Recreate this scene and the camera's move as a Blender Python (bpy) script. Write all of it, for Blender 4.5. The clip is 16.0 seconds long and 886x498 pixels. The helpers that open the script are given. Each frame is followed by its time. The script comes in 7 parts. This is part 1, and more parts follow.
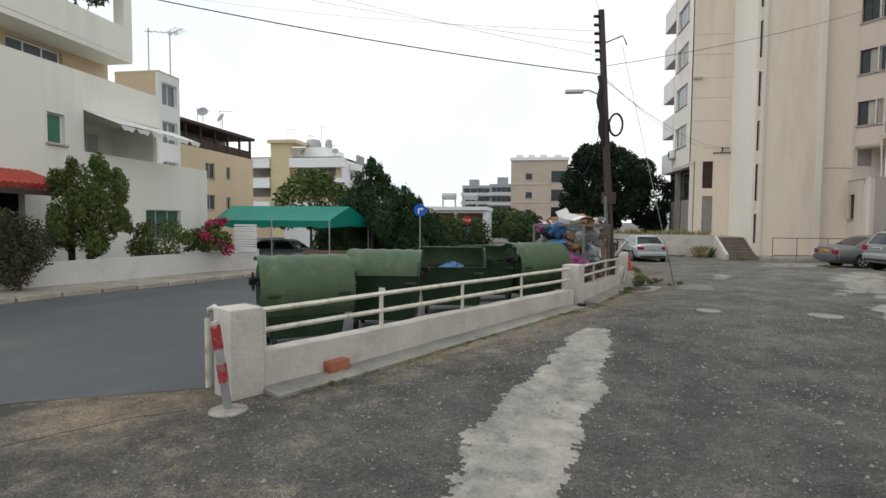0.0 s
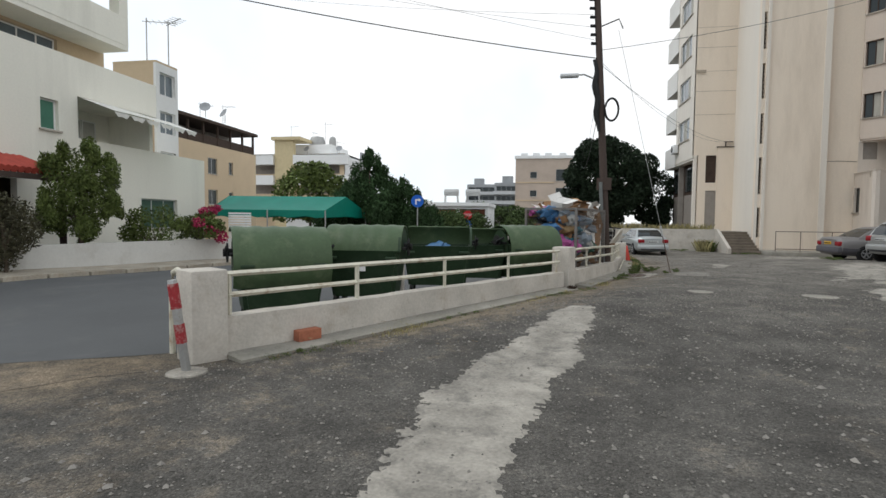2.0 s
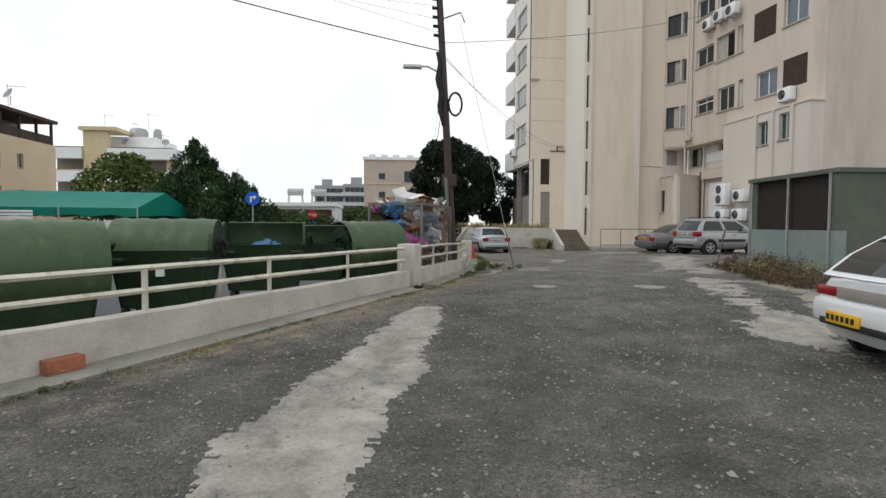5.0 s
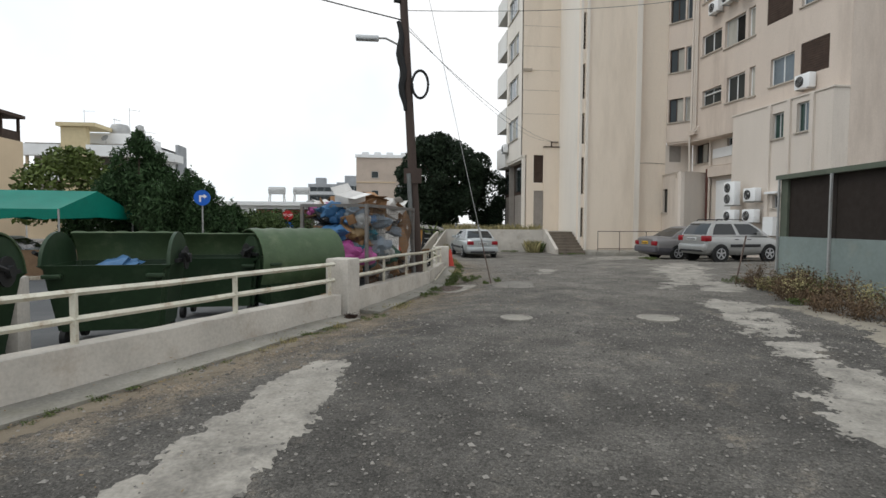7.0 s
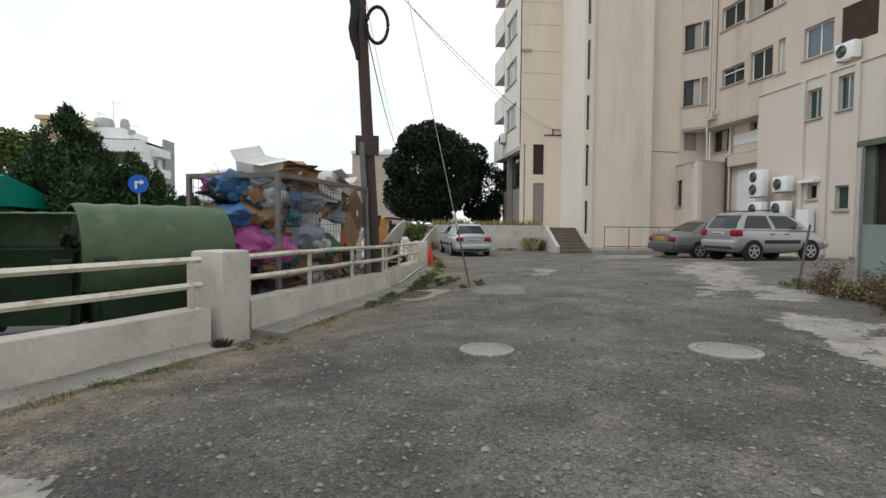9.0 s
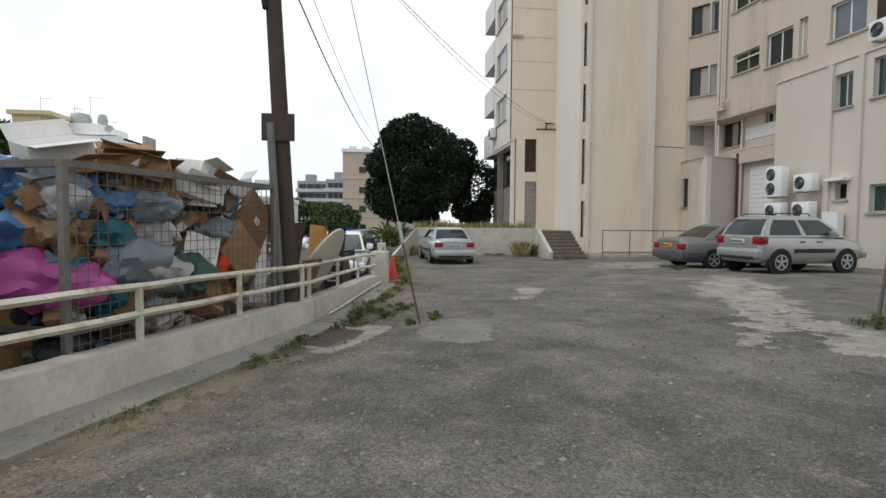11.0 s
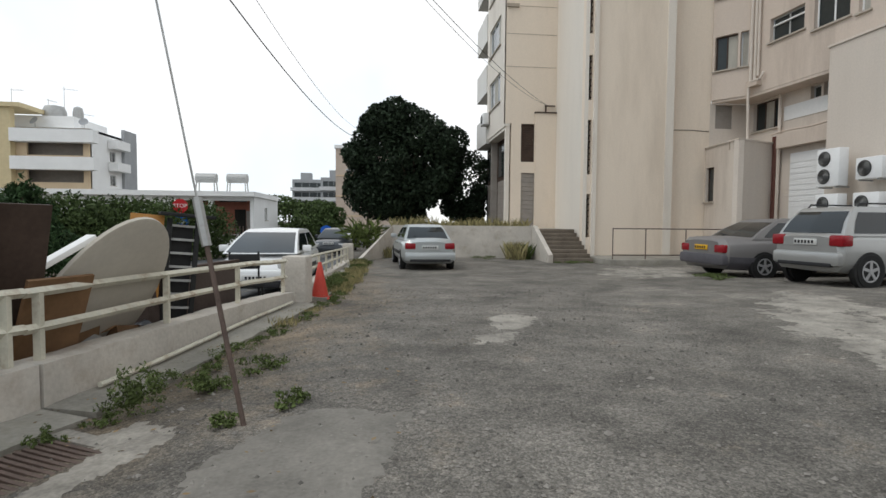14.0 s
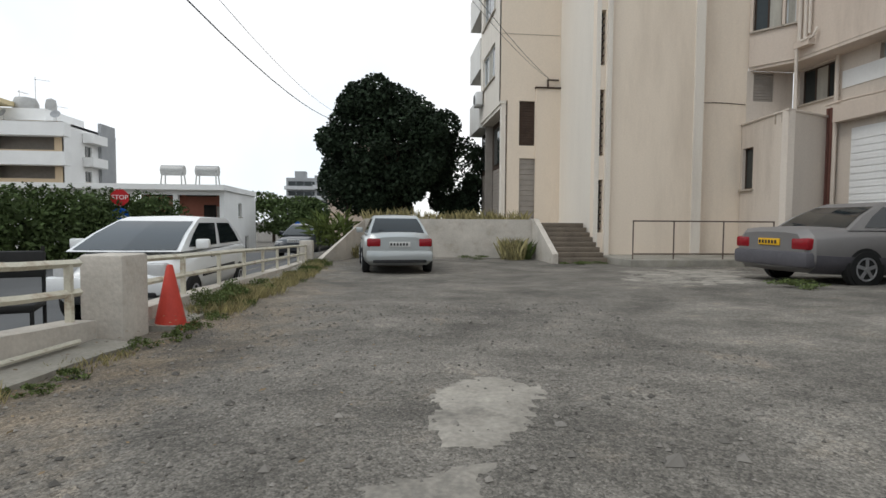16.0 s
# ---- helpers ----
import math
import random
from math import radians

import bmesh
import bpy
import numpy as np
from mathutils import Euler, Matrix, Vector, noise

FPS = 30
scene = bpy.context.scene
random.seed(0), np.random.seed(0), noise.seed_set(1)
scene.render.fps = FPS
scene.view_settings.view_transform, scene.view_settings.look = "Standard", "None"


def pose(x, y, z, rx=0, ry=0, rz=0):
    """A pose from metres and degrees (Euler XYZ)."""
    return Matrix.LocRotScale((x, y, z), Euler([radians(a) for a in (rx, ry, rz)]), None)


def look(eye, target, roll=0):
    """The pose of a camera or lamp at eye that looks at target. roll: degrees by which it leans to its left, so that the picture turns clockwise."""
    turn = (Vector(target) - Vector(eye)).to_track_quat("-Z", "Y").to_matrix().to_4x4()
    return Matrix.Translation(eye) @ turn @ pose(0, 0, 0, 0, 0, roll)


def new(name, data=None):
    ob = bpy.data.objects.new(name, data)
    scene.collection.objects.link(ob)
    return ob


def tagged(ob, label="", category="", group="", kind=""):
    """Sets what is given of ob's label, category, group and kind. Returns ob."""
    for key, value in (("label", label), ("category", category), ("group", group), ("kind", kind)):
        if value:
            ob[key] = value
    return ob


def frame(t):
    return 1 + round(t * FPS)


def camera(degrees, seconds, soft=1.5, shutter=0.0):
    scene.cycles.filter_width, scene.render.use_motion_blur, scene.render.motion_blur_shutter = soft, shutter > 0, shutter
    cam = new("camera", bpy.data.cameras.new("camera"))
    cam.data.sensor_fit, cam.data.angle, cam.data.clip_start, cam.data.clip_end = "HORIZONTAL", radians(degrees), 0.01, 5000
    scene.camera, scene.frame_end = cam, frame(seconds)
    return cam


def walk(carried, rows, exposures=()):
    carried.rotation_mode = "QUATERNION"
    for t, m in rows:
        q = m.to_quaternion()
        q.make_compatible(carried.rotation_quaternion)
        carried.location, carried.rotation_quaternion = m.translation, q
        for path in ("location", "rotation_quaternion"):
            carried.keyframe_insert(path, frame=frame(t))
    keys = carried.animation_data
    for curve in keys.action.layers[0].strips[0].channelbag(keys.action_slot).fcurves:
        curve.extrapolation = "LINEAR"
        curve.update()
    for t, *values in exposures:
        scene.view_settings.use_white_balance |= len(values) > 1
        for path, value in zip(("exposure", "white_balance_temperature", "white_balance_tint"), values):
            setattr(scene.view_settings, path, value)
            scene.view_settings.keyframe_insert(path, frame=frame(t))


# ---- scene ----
cam = camera(79.4, 16.0)
PATH = [
    (0, (0.063, -0.605, 1.817), (-0.254, 1.367, 1.711), 0.4),
    (0.5, (0.2, -0.474, 1.867), (-0.149, 1.492, 1.763), 0.4),
    (1, (0.328, -0.422, 1.763), (-0.056, 1.538, 1.658), 0.5),
    (1.5, (0.383, -0.352, 1.548), (-0.013, 1.605, 1.441), 0.6),
    (2, (0.447, -0.359, 1.373), (0.108, 1.609, 1.268), 0.6),
    (2.5, (0.473, -0.343, 1.266), (0.272, 1.644, 1.164), 0.7),
    (3, (0.449, -0.291, 1.207), (0.426, 1.706, 1.111), 0.7),
    (3.5, (0.438, -0.266, 1.182), (0.563, 1.728, 1.092), 0.5),
    (4, (0.482, -0.21, 1.165), (0.667, 1.78, 1.075), 0.5),
    (4.2, (0.492, -0.079, 1.159), (0.696, 1.909, 1.07), 0.4),
    (6.3, (1.238, 2.421, 1.381), (1.458, 4.407, 1.281), 0.3),
    (6.5, (1.404, 2.684, 1.369), (1.623, 4.669, 1.272), 0.4),
    (7, (1.809, 3.395, 1.391), (2.027, 5.381, 1.294), 0.3),
    (7.5, (2.178, 4.167, 1.348), (2.397, 6.153, 1.252), 0.2),
    (8, (2.518, 4.968, 1.239), (2.737, 6.953, 1.144), 0.3),
    (8.2, (2.61, 5.255, 1.196), (2.827, 7.241, 1.1), 0.3),
    (8.3, (2.65, 5.4, 1.176), (2.866, 7.386, 1.081), 0.2),
    (8.4, (2.69, 5.547, 1.156), (2.904, 7.533, 1.062), -0.4),
    (8.5, (2.729, 5.693, 1.138), (2.939, 7.68, 1.044), -4.8),
    (8.6, (2.762, 5.85, 1.13), (2.972, 7.837, 1.036), -6.4),
    (8.7, (2.79, 6.01, 1.122), (3.0, 7.997, 1.027), -4.7),
    (8.8, (2.818, 6.175, 1.114), (3.028, 8.162, 1.019), -2.0),
    (8.9, (2.848, 6.34, 1.107), (3.058, 8.327, 1.012), -0.2),
    (9, (2.878, 6.506, 1.102), (3.088, 8.492, 1.006), 0.4),
    (9.2, (3.029, 6.806, 1.094), (3.228, 8.794, 0.999), 0.4),
    (11.5, (4.109, 9.833, 1.307), (4.334, 11.818, 1.206), 0.5),
    (12, (4.275, 10.5, 1.302), (4.496, 12.486, 1.201), 0.7),
    (12.5, (4.454, 11.217, 1.347), (4.671, 13.202, 1.245), 0.8),
    (13, (4.694, 11.843, 1.307), (4.91, 13.829, 1.208), 0.6),
    (13.5, (4.948, 12.418, 1.211), (5.163, 14.404, 1.113), 0.5),
    (14, (5.307, 13.102, 1.145), (5.52, 15.088, 1.046), 0.5),
    (14.5, (5.605, 13.919, 1.097), (5.821, 15.905, 0.997), 0.5),
    (15, (5.887, 14.699, 1.061), (6.1, 16.685, 0.956), 0.5),
    (15.5, (6.118, 15.736, 0.943), (6.334, 17.722, 0.842), 0.7),
    (16, (6.352, 16.841, 0.886), (6.564, 18.827, 0.788), 0.4),
]
walk(cam, [(t, look(eye, target, roll)) for t, eye, target, roll in PATH])


# ---- light ----
world = bpy.data.worlds.new("overcast_sky")
world.use_nodes = True
scene.world = world
wn, wl = world.node_tree.nodes, world.node_tree.links
bg = wn["Background"]
sky = wn.new("ShaderNodeTexSky")
sky.sky_type, sky.sun_disc = "NISHITA", False
SUN_ELEV, SUN_ROT = radians(52), radians(-70)
sky.sun_elevation, sky.sun_rotation = SUN_ELEV, SUN_ROT
tc = wn.new("ShaderNodeTexCoord")
cloud = wn.new("ShaderNodeTexNoise")
cloud.inputs["Scale"].default_value, cloud.inputs["Detail"].default_value, cloud.inputs["Roughness"].default_value = 1.3, 5, 0.55
ramp = wn.new("ShaderNodeValToRGB")
ramp.color_ramp.elements[0].position, ramp.color_ramp.elements[0].color = 0.40, (0.78, 0.885, 0.975, 1)
ramp.color_ramp.elements[1].position, ramp.color_ramp.elements[1].color = 0.60, (1.0, 0.995, 0.98, 1)
wl.new(tc.outputs["Generated"], cloud.inputs["Vector"])
wl.new(cloud.outputs["Fac"], ramp.inputs["Fac"])
mixw = wn.new("ShaderNodeMixRGB")
mixw.inputs["Fac"].default_value = 0.985
wl.new(sky.outputs["Color"], mixw.inputs["Color1"])
wl.new(ramp.outputs["Color"], mixw.inputs["Color2"])
wl.new(mixw.outputs["Color"], bg.inputs["Color"])
bg.inputs["Strength"].default_value = 1.05
sun = new("sun", bpy.data.lights.new("sun", "SUN"))
sun.data.energy, sun.data.angle, sun.data.color = 0.9, radians(25), (1.0, 0.96, 0.9)
sun.matrix_world = look((-30, 2, 45), (0, 14, 0))
scene.view_settings.exposure = 0.0


# ---- materials ----
def mat(name, color, rough=0.8, var=0.12, scale=2.0, fine=40.0, bump=0.15, metal=0.0, stain=None, stain_amount=0.0, island=0.0, obj_var=0.0, streak=False, coat=0.0, spec=0.3):
    m = bpy.data.materials.new(name)
    m.use_nodes = True
    n, l = m.node_tree.nodes, m.node_tree.links
    b = n["Principled BSDF"]
    b.inputs["Roughness"].default_value, b.inputs["Metallic"].default_value = rough, metal
    b.inputs["Coat Weight"].default_value = coat
    b.inputs["Specular IOR Level"].default_value = spec
    co = n.new("ShaderNodeTexCoord")
    big, small = n.new("ShaderNodeTexNoise"), n.new("ShaderNodeTexNoise")
    big.inputs["Scale"].default_value, big.inputs["Detail"].default_value, big.inputs["Roughness"].default_value = scale, 6, 0.6
    small.inputs["Scale"].default_value, small.inputs["Detail"].default_value = fine, 3
    l.new(co.outputs["Object"], small.inputs["Vector"])
    if streak:
        mp = n.new("ShaderNodeMapping")
        mp.inputs["Scale"].default_value = (1.0, 1.0, 0.18)
        l.new(co.outputs["Object"], mp.inputs["Vector"])
        l.new(mp.outputs["Vector"], big.inputs["Vector"])
    else:
        l.new(co.outputs["Object"], big.inputs["Vector"])
    add = n.new("ShaderNodeMath")
    add.operation = "MULTIPLY_ADD"
    add.inputs[1].default_value = 0.45
    l.new(small.outputs["Fac"], add.inputs[0])
    l.new(big.outputs["Fac"], add.inputs[2])
    rng = n.new("ShaderNodeMapRange")
    rng.inputs["From Min"].default_value, rng.inputs["From Max"].default_value = 0.45, 1.0
    rng.inputs["To Min"].default_value, rng.inputs["To Max"].default_value = 1 - var * 1.6, 1 + var
    l.new(add.outputs[0], rng.inputs["Value"])
    val = rng.outputs["Result"]
    for amount, node, sock in ((island, "ShaderNodeNewGeometry", "Random Per Island"), (obj_var, "ShaderNodeObjectInfo", "Random")):
        if amount:
            g = n.new(node)
            r2 = n.new("ShaderNodeMapRange")
            r2.inputs["To Min"].default_value, r2.inputs["To Max"].default_value = 1 - amount, 1 + amount
            l.new(g.outputs[sock], r2.inputs["Value"])
            mu = n.new("ShaderNodeMath")
            mu.operation = "MULTIPLY"
            l.new(val, mu.inputs[0])
            l.new(r2.outputs["Result"], mu.inputs[1])
            val = mu.outputs[0]
    mix = n.new("ShaderNodeVectorMath")
    mix.operation = "SCALE"
    mix.inputs[0].default_value = color
    l.new(val, mix.inputs["Scale"])
    out = mix.outputs[0]
    if stain:
        sn = n.new("ShaderNodeTexNoise")
        sn.inputs["Scale"].default_value, sn.inputs["Detail"].default_value, sn.inputs["Roughness"].default_value = scale * 1.7, 8, 0.7
        if streak:
            l.new(mp.outputs["Vector"], sn.inputs["Vector"])
        else:
            l.new(co.outputs["Object"], sn.inputs["Vector"])
        sr = n.new("ShaderNodeMapRange")
        sr.inputs["From Min"].default_value, sr.inputs["From Max"].default_value = 0.52, 0.72
        sr.inputs["To Max"].default_value = stain_amount
        l.new(sn.outputs["Fac"], sr.inputs["Value"])
        sm = n.new("ShaderNodeMixRGB")
        sm.inputs["Color2"].default_value = (*stain, 1)
        l.new(sr.outputs["Result"], sm.inputs["Fac"])
        l.new(out, sm.inputs["Color1"])
        out = sm.outputs["Color"]
    l.new(out, b.inputs["Base Color"])
    if bump:
        bp = n.new("ShaderNodeBump")
        bp.inputs["Strength"].default_value, bp.inputs["Distance"].default_value = bump, 0.02
        l.new(add.outputs[0], bp.inputs["Height"])
        l.new(bp.outputs["Normal"], b.inputs["Normal"])
    return m


def glass(name, color, rough=0.08):
    m = mat(name, color, rough, 0.1, 1.0, 8.0, 0.02)
    m.node_tree.nodes["Principled BSDF"].inputs["Specular IOR Level"].default_value = 0.35
    return m


def worn_asphalt(name, fresh, worn, dust):
    """Asphalt with loose stones, paler and dustier towards the tower."""
    m = bpy.data.materials.new(name)
    m.use_nodes = True
    n, l = m.node_tree.nodes, m.node_tree.links
    b = n["Principled BSDF"]
    b.inputs["Roughness"].default_value = 0.93
    b.inputs["Specular IOR Level"].default_value = 0.25
    co = n.new("ShaderNodeTexCoord")

    def tex(kind, scale, detail=5, rough=0.6):
        t = n.new(kind)
        t.inputs["Scale"].default_value = scale
        if kind == "ShaderNodeTexNoise":
            t.inputs["Detail"].default_value, t.inputs["Roughness"].default_value = detail, rough
        l.new(co.outputs["Object"], t.inputs["Vector"])
        return t

    def remap(sock, a, c, lo, hi):
        r = n.new("ShaderNodeMapRange")
        for k, v in (("From Min", a), ("From Max", c), ("To Min", lo), ("To Max", hi)):
            r.inputs[k].default_value = v
        l.new(sock, r.inputs["Value"])
        return r.outputs["Result"]

    def math_(op, a, c):
        k = n.new("ShaderNodeMath")
        k.operation = op
        for i, v in enumerate((a, c)):
            if isinstance(v, (int, float)):
                k.inputs[i].default_value = v
            else:
                l.new(v, k.inputs[i])
        return k.outputs[0]

    def blend(fac, a, c):
        x = n.new("ShaderNodeMixRGB")
        l.new(fac, x.inputs["Fac"])
        for key, v in (("Color1", a), ("Color2", c)):
            if isinstance(v, tuple):
                x.inputs[key].default_value = (*v, 1)
            else:
                l.new(v, x.inputs[key])
        return x.outputs["Color"]

    sep = n.new("ShaderNodeSeparateXYZ")
    l.new(co.outputs["Object"], sep.inputs[0])
    big, mid, stones, grit = tex("ShaderNodeTexNoise", 0.35), tex("ShaderNodeTexNoise", 2.2, 8, 0.7), tex("ShaderNodeTexVoronoi", 55), tex("ShaderNodeTexVoronoi", 120)
    age = math_("ADD", remap(sep.outputs["Y"], 5, 19, -0.15, 0.75), remap(big.outputs["Fac"], 0.35, 0.65, -0.25, 0.3))
    age = remap(age, 0.0, 1.0, 0.0, 1.0)
    col = blend(age, fresh, worn)
    col = blend(remap(mid.outputs["Fac"], 0.55, 0.75, 0.0, 0.55), col, dust)
    soil = n.new("ShaderNodeAttribute")
    soil.attribute_name = "dirt"
    col = blend(remap(math_("ADD", soil.outputs["Fac"], remap(mid.outputs["Fac"], 0.3, 0.7, -0.45, 0.45)), 0.25, 1.05, 0.0, 0.85), col, (0.21, 0.165, 0.115))
    st = n.new("ShaderNodeSeparateColor")
    l.new(stones.outputs["Color"], st.inputs[0])
    gr = n.new("ShaderNodeSeparateColor")
    l.new(grit.outputs["Color"], gr.inputs[0])
    k = math_("MULTIPLY", remap(st.outputs[0], 0, 1, 0.72, 1.28), remap(gr.outputs[1], 0, 1, 0.66, 1.34))
    k = math_("MULTIPLY", k, remap(mid.outputs["Fac"], 0.3, 0.7, 0.72, 1.25))
    k = math_("MULTIPLY", k, remap(tex("ShaderNodeTexNoise", 0.9, 6, 0.65).outputs["Fac"], 0.35, 0.65, 0.7, 1.24))
    sc = n.new("ShaderNodeVectorMath")
    sc.operation = "SCALE"
    l.new(col, sc.inputs[0])
    l.new(k, sc.inputs["Scale"])
    l.new(sc.outputs[0], b.inputs["Base Color"])
    bp = n.new("ShaderNodeBump")
    bp.inputs["Strength"].default_value, bp.inputs["Distance"].default_value = 0.9, 0.012
    h = math_("ADD", math_("MULTIPLY", stones.outputs["Distance"], -0.8), math_("MULTIPLY", st.outputs[0], 0.7))
    l.new(h, bp.inputs["Height"])
    l.new(bp.outputs["Normal"], b.inputs["Normal"])
    return m


ASPHALT = worn_asphalt("asphalt_yard", (0.096, 0.089, 0.079), (0.2, 0.184, 0.16), (0.2, 0.168, 0.13))
ROAD = mat("asphalt_road", (0.1, 0.102, 0.104), 0.9, 0.15, 0.3, 60, 0.3, stain=(0.19, 0.18, 0.165), stain_amount=0.4)
CONC = mat("worn_concrete", (0.32, 0.295, 0.255), 0.92, 0.32, 2.2, 34, 0.7, stain=(0.12, 0.112, 0.1), stain_amount=0.95)
LEDGE = mat("kerb_concrete", (0.28, 0.262, 0.225), 0.9, 0.25, 1.2, 30, 0.5, stain=(0.17, 0.16, 0.11), stain_amount=0.6)
WALLW = mat("whitewashed_wall", (0.52, 0.48, 0.425), 0.92, 0.16, 1.4, 28, 0.5, stain=(0.33, 0.27, 0.21), stain_amount=0.65)
RAIL = mat("rusty_cream_paint", (0.6, 0.57, 0.47), 0.6, 0.12, 3, 40, 0.15, stain=(0.24, 0.12, 0.05), stain_amount=0.8)
TOWER = mat("tower_plaster", (0.8, 0.69, 0.57), 0.92, 0.07, 0.25, 18, 0.12, stain=(0.5, 0.41, 0.32), stain_amount=0.45, streak=True)
WINGP = mat("wing_plaster", (0.6, 0.51, 0.435), 0.92, 0.09, 0.3, 18, 0.14, stain=(0.36, 0.29, 0.24), stain_amount=0.6, streak=True)
ANNEXE = mat("annexe_plaster", (0.64, 0.57, 0.5), 0.92, 0.09, 0.3, 18, 0.12, stain=(0.36, 0.3, 0.25), stain_amount=0.6, streak=True)
TOWERW = mat("tower_white_plaster", (0.76, 0.7, 0.62), 0.92, 0.07, 0.3, 18, 0.12, stain=(0.42, 0.35, 0.29), stain_amount=0.45, streak=True)
# Near-black for a door, and for unlit space behind openings, put into colour.
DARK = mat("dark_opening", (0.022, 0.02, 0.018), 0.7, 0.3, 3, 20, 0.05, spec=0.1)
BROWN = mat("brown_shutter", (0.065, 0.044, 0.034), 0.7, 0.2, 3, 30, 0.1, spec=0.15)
GREYSH = mat("grey_shutter", (0.3, 0.27, 0.24), 0.6, 0.1, 3, 30, 0.1)
GLASS = glass("window_glass", (0.03, 0.036, 0.036))
GLASSB = glass("sky_window_glass", (0.14, 0.17, 0.19))
ALU = mat("aluminium_frame", (0.55, 0.56, 0.56), 0.4, 0.05, 4, 30, 0.0, metal=0.4)
SILL = mat("sill_stone", (0.45, 0.4, 0.34), 0.85, 0.12, 3, 30, 0.1)
HOUSEW = mat("house_white_plaster", (0.84, 0.82, 0.73), 0.9, 0.05, 0.3, 15, 0.1, stain=(0.58, 0.56, 0.5), stain_amount=0.35, streak=True)
BEIGE = mat("beige_plaster", (0.6, 0.47, 0.32), 0.9, 0.06, 0.3, 15, 0.1, stain=(0.45, 0.35, 0.24), stain_amount=0.3)
PINKB = mat("pinkish_cladding", (0.5, 0.41, 0.34), 0.9, 0.1, 0.4, 6, 0.1)
WHITEB = mat("bright_white_paint", (0.8, 0.8, 0.79), 0.8, 0.05, 0.5, 10, 0.05)
GREYB = mat("grey_concrete_block", (0.33, 0.34, 0.35), 0.85, 0.1, 0.6, 10, 0.1)
BIN = mat("green_bin_plastic", (0.02, 0.043, 0.019), 0.55, 0.18, 1.6, 22, 0.12, stain=(0.06, 0.08, 0.05), stain_amount=0.5)
BINL = mat("green_bin_lid", (0.06, 0.095, 0.045), 0.5, 0.15, 1.8, 22, 0.1, stain=(0.16, 0.19, 0.11), stain_amount=0.5)
BLACK = mat("black_rubber", (0.02, 0.02, 0.02), 0.7, 0.2, 6, 40, 0.1)
STEEL = mat("galvanised_steel", (0.42, 0.42, 0.41), 0.5, 0.12, 5, 40, 0.05, metal=0.5, stain=(0.25, 0.17, 0.1), stain_amount=0.35)
WOODP = mat("weathered_pole_wood", (0.07, 0.05, 0.042), 0.85, 0.25, 1.5, 30, 0.3, streak=True)
RUST = mat("brown_steel", (0.12, 0.085, 0.07), 0.6, 0.2, 5, 40, 0.1)
BARK = mat("bark", (0.1, 0.075, 0.055), 0.9, 0.3, 6, 40, 0.4)
LEAF = mat("dark_leaves", (0.024, 0.038, 0.021), 0.6, 0.25, 0.8, 5, 0.0, island=0.45)
LEAFH = mat("hedge_leaves", (0.068, 0.1, 0.036), 0.65, 0.25, 0.8, 5, 0.0, island=0.45)
LEAFO = mat("olive_leaves", (0.115, 0.15, 0.045), 0.6, 0.25, 0.8, 5, 0.0, island=0.45)
LEAFC = mat("conifer_needles", (0.04, 0.075, 0.03), 0.7, 0.25, 0.8, 5, 0.0, island=0.45)
WEED = mat("weed_leaves", (0.1, 0.13, 0.045), 0.7, 0.25, 3, 9, 0.0, island=0.5)
for leafy in (LEAF, LEAFH, LEAFO, LEAFC, WEED):
    leafy.node_tree.nodes["Principled BSDF"].inputs["Specular IOR Level"].default_value = 0.12
DRY = mat("dry_grass", (0.33, 0.29, 0.14), 0.8, 0.25, 3, 9, 0.0, island=0.45)
DEAD = mat("dead_brush", (0.12, 0.085, 0.055), 0.85, 0.25, 3, 9, 0.0, island=0.45)
MAGENTA = mat("magenta_bracts", (0.42, 0.03, 0.1), 0.6, 0.2, 3, 9, 0.0, island=0.35)
TENT = mat("green_tarpaulin", (0.0, 0.19, 0.135), 0.55, 0.12, 1.5, 20, 0.15)
CARD = mat("cardboard", (0.24, 0.135, 0.068), 0.85, 0.18, 3, 30, 0.12, obj_var=0.5)
CARDW = mat("white_carton", (0.65, 0.63, 0.6), 0.8, 0.1, 3, 30, 0.1, obj_var=0.15)


# ---- mesh helpers ----
def bm_new():
    return bmesh.new()


def quad(bm, *ps):
    return bm.faces.new([bm.verts.new(p) for p in ps])


def box(bm, x0, x1, y0, y1, z0, z1, m=None, bev=0.0):
    vs = [bm.verts.new(Vector((x, y, z))) for x in (x0, x1) for y in (y0, y1) for z in (z0, z1)]
    fs = [bm.faces.new([vs[i] for i in f]) for f in ((0, 1, 3, 2), (4, 6, 7, 5), (0, 4, 5, 1), (2, 3, 7, 6), (0, 2, 6, 4), (1, 5, 7, 3))]
    if bev:
        es = list({e for f in fs for e in f.edges})
        r = bmesh.ops.bevel(bm, geom=es, offset=bev, segments=2, affect="EDGES", profile=0.5)
        vs = list({v for f in r["faces"] for v in f.verts} | {v for v in vs if v.is_valid})
    if m is not None:
        for v in vs:
            v.co = m @ v.co
    return vs


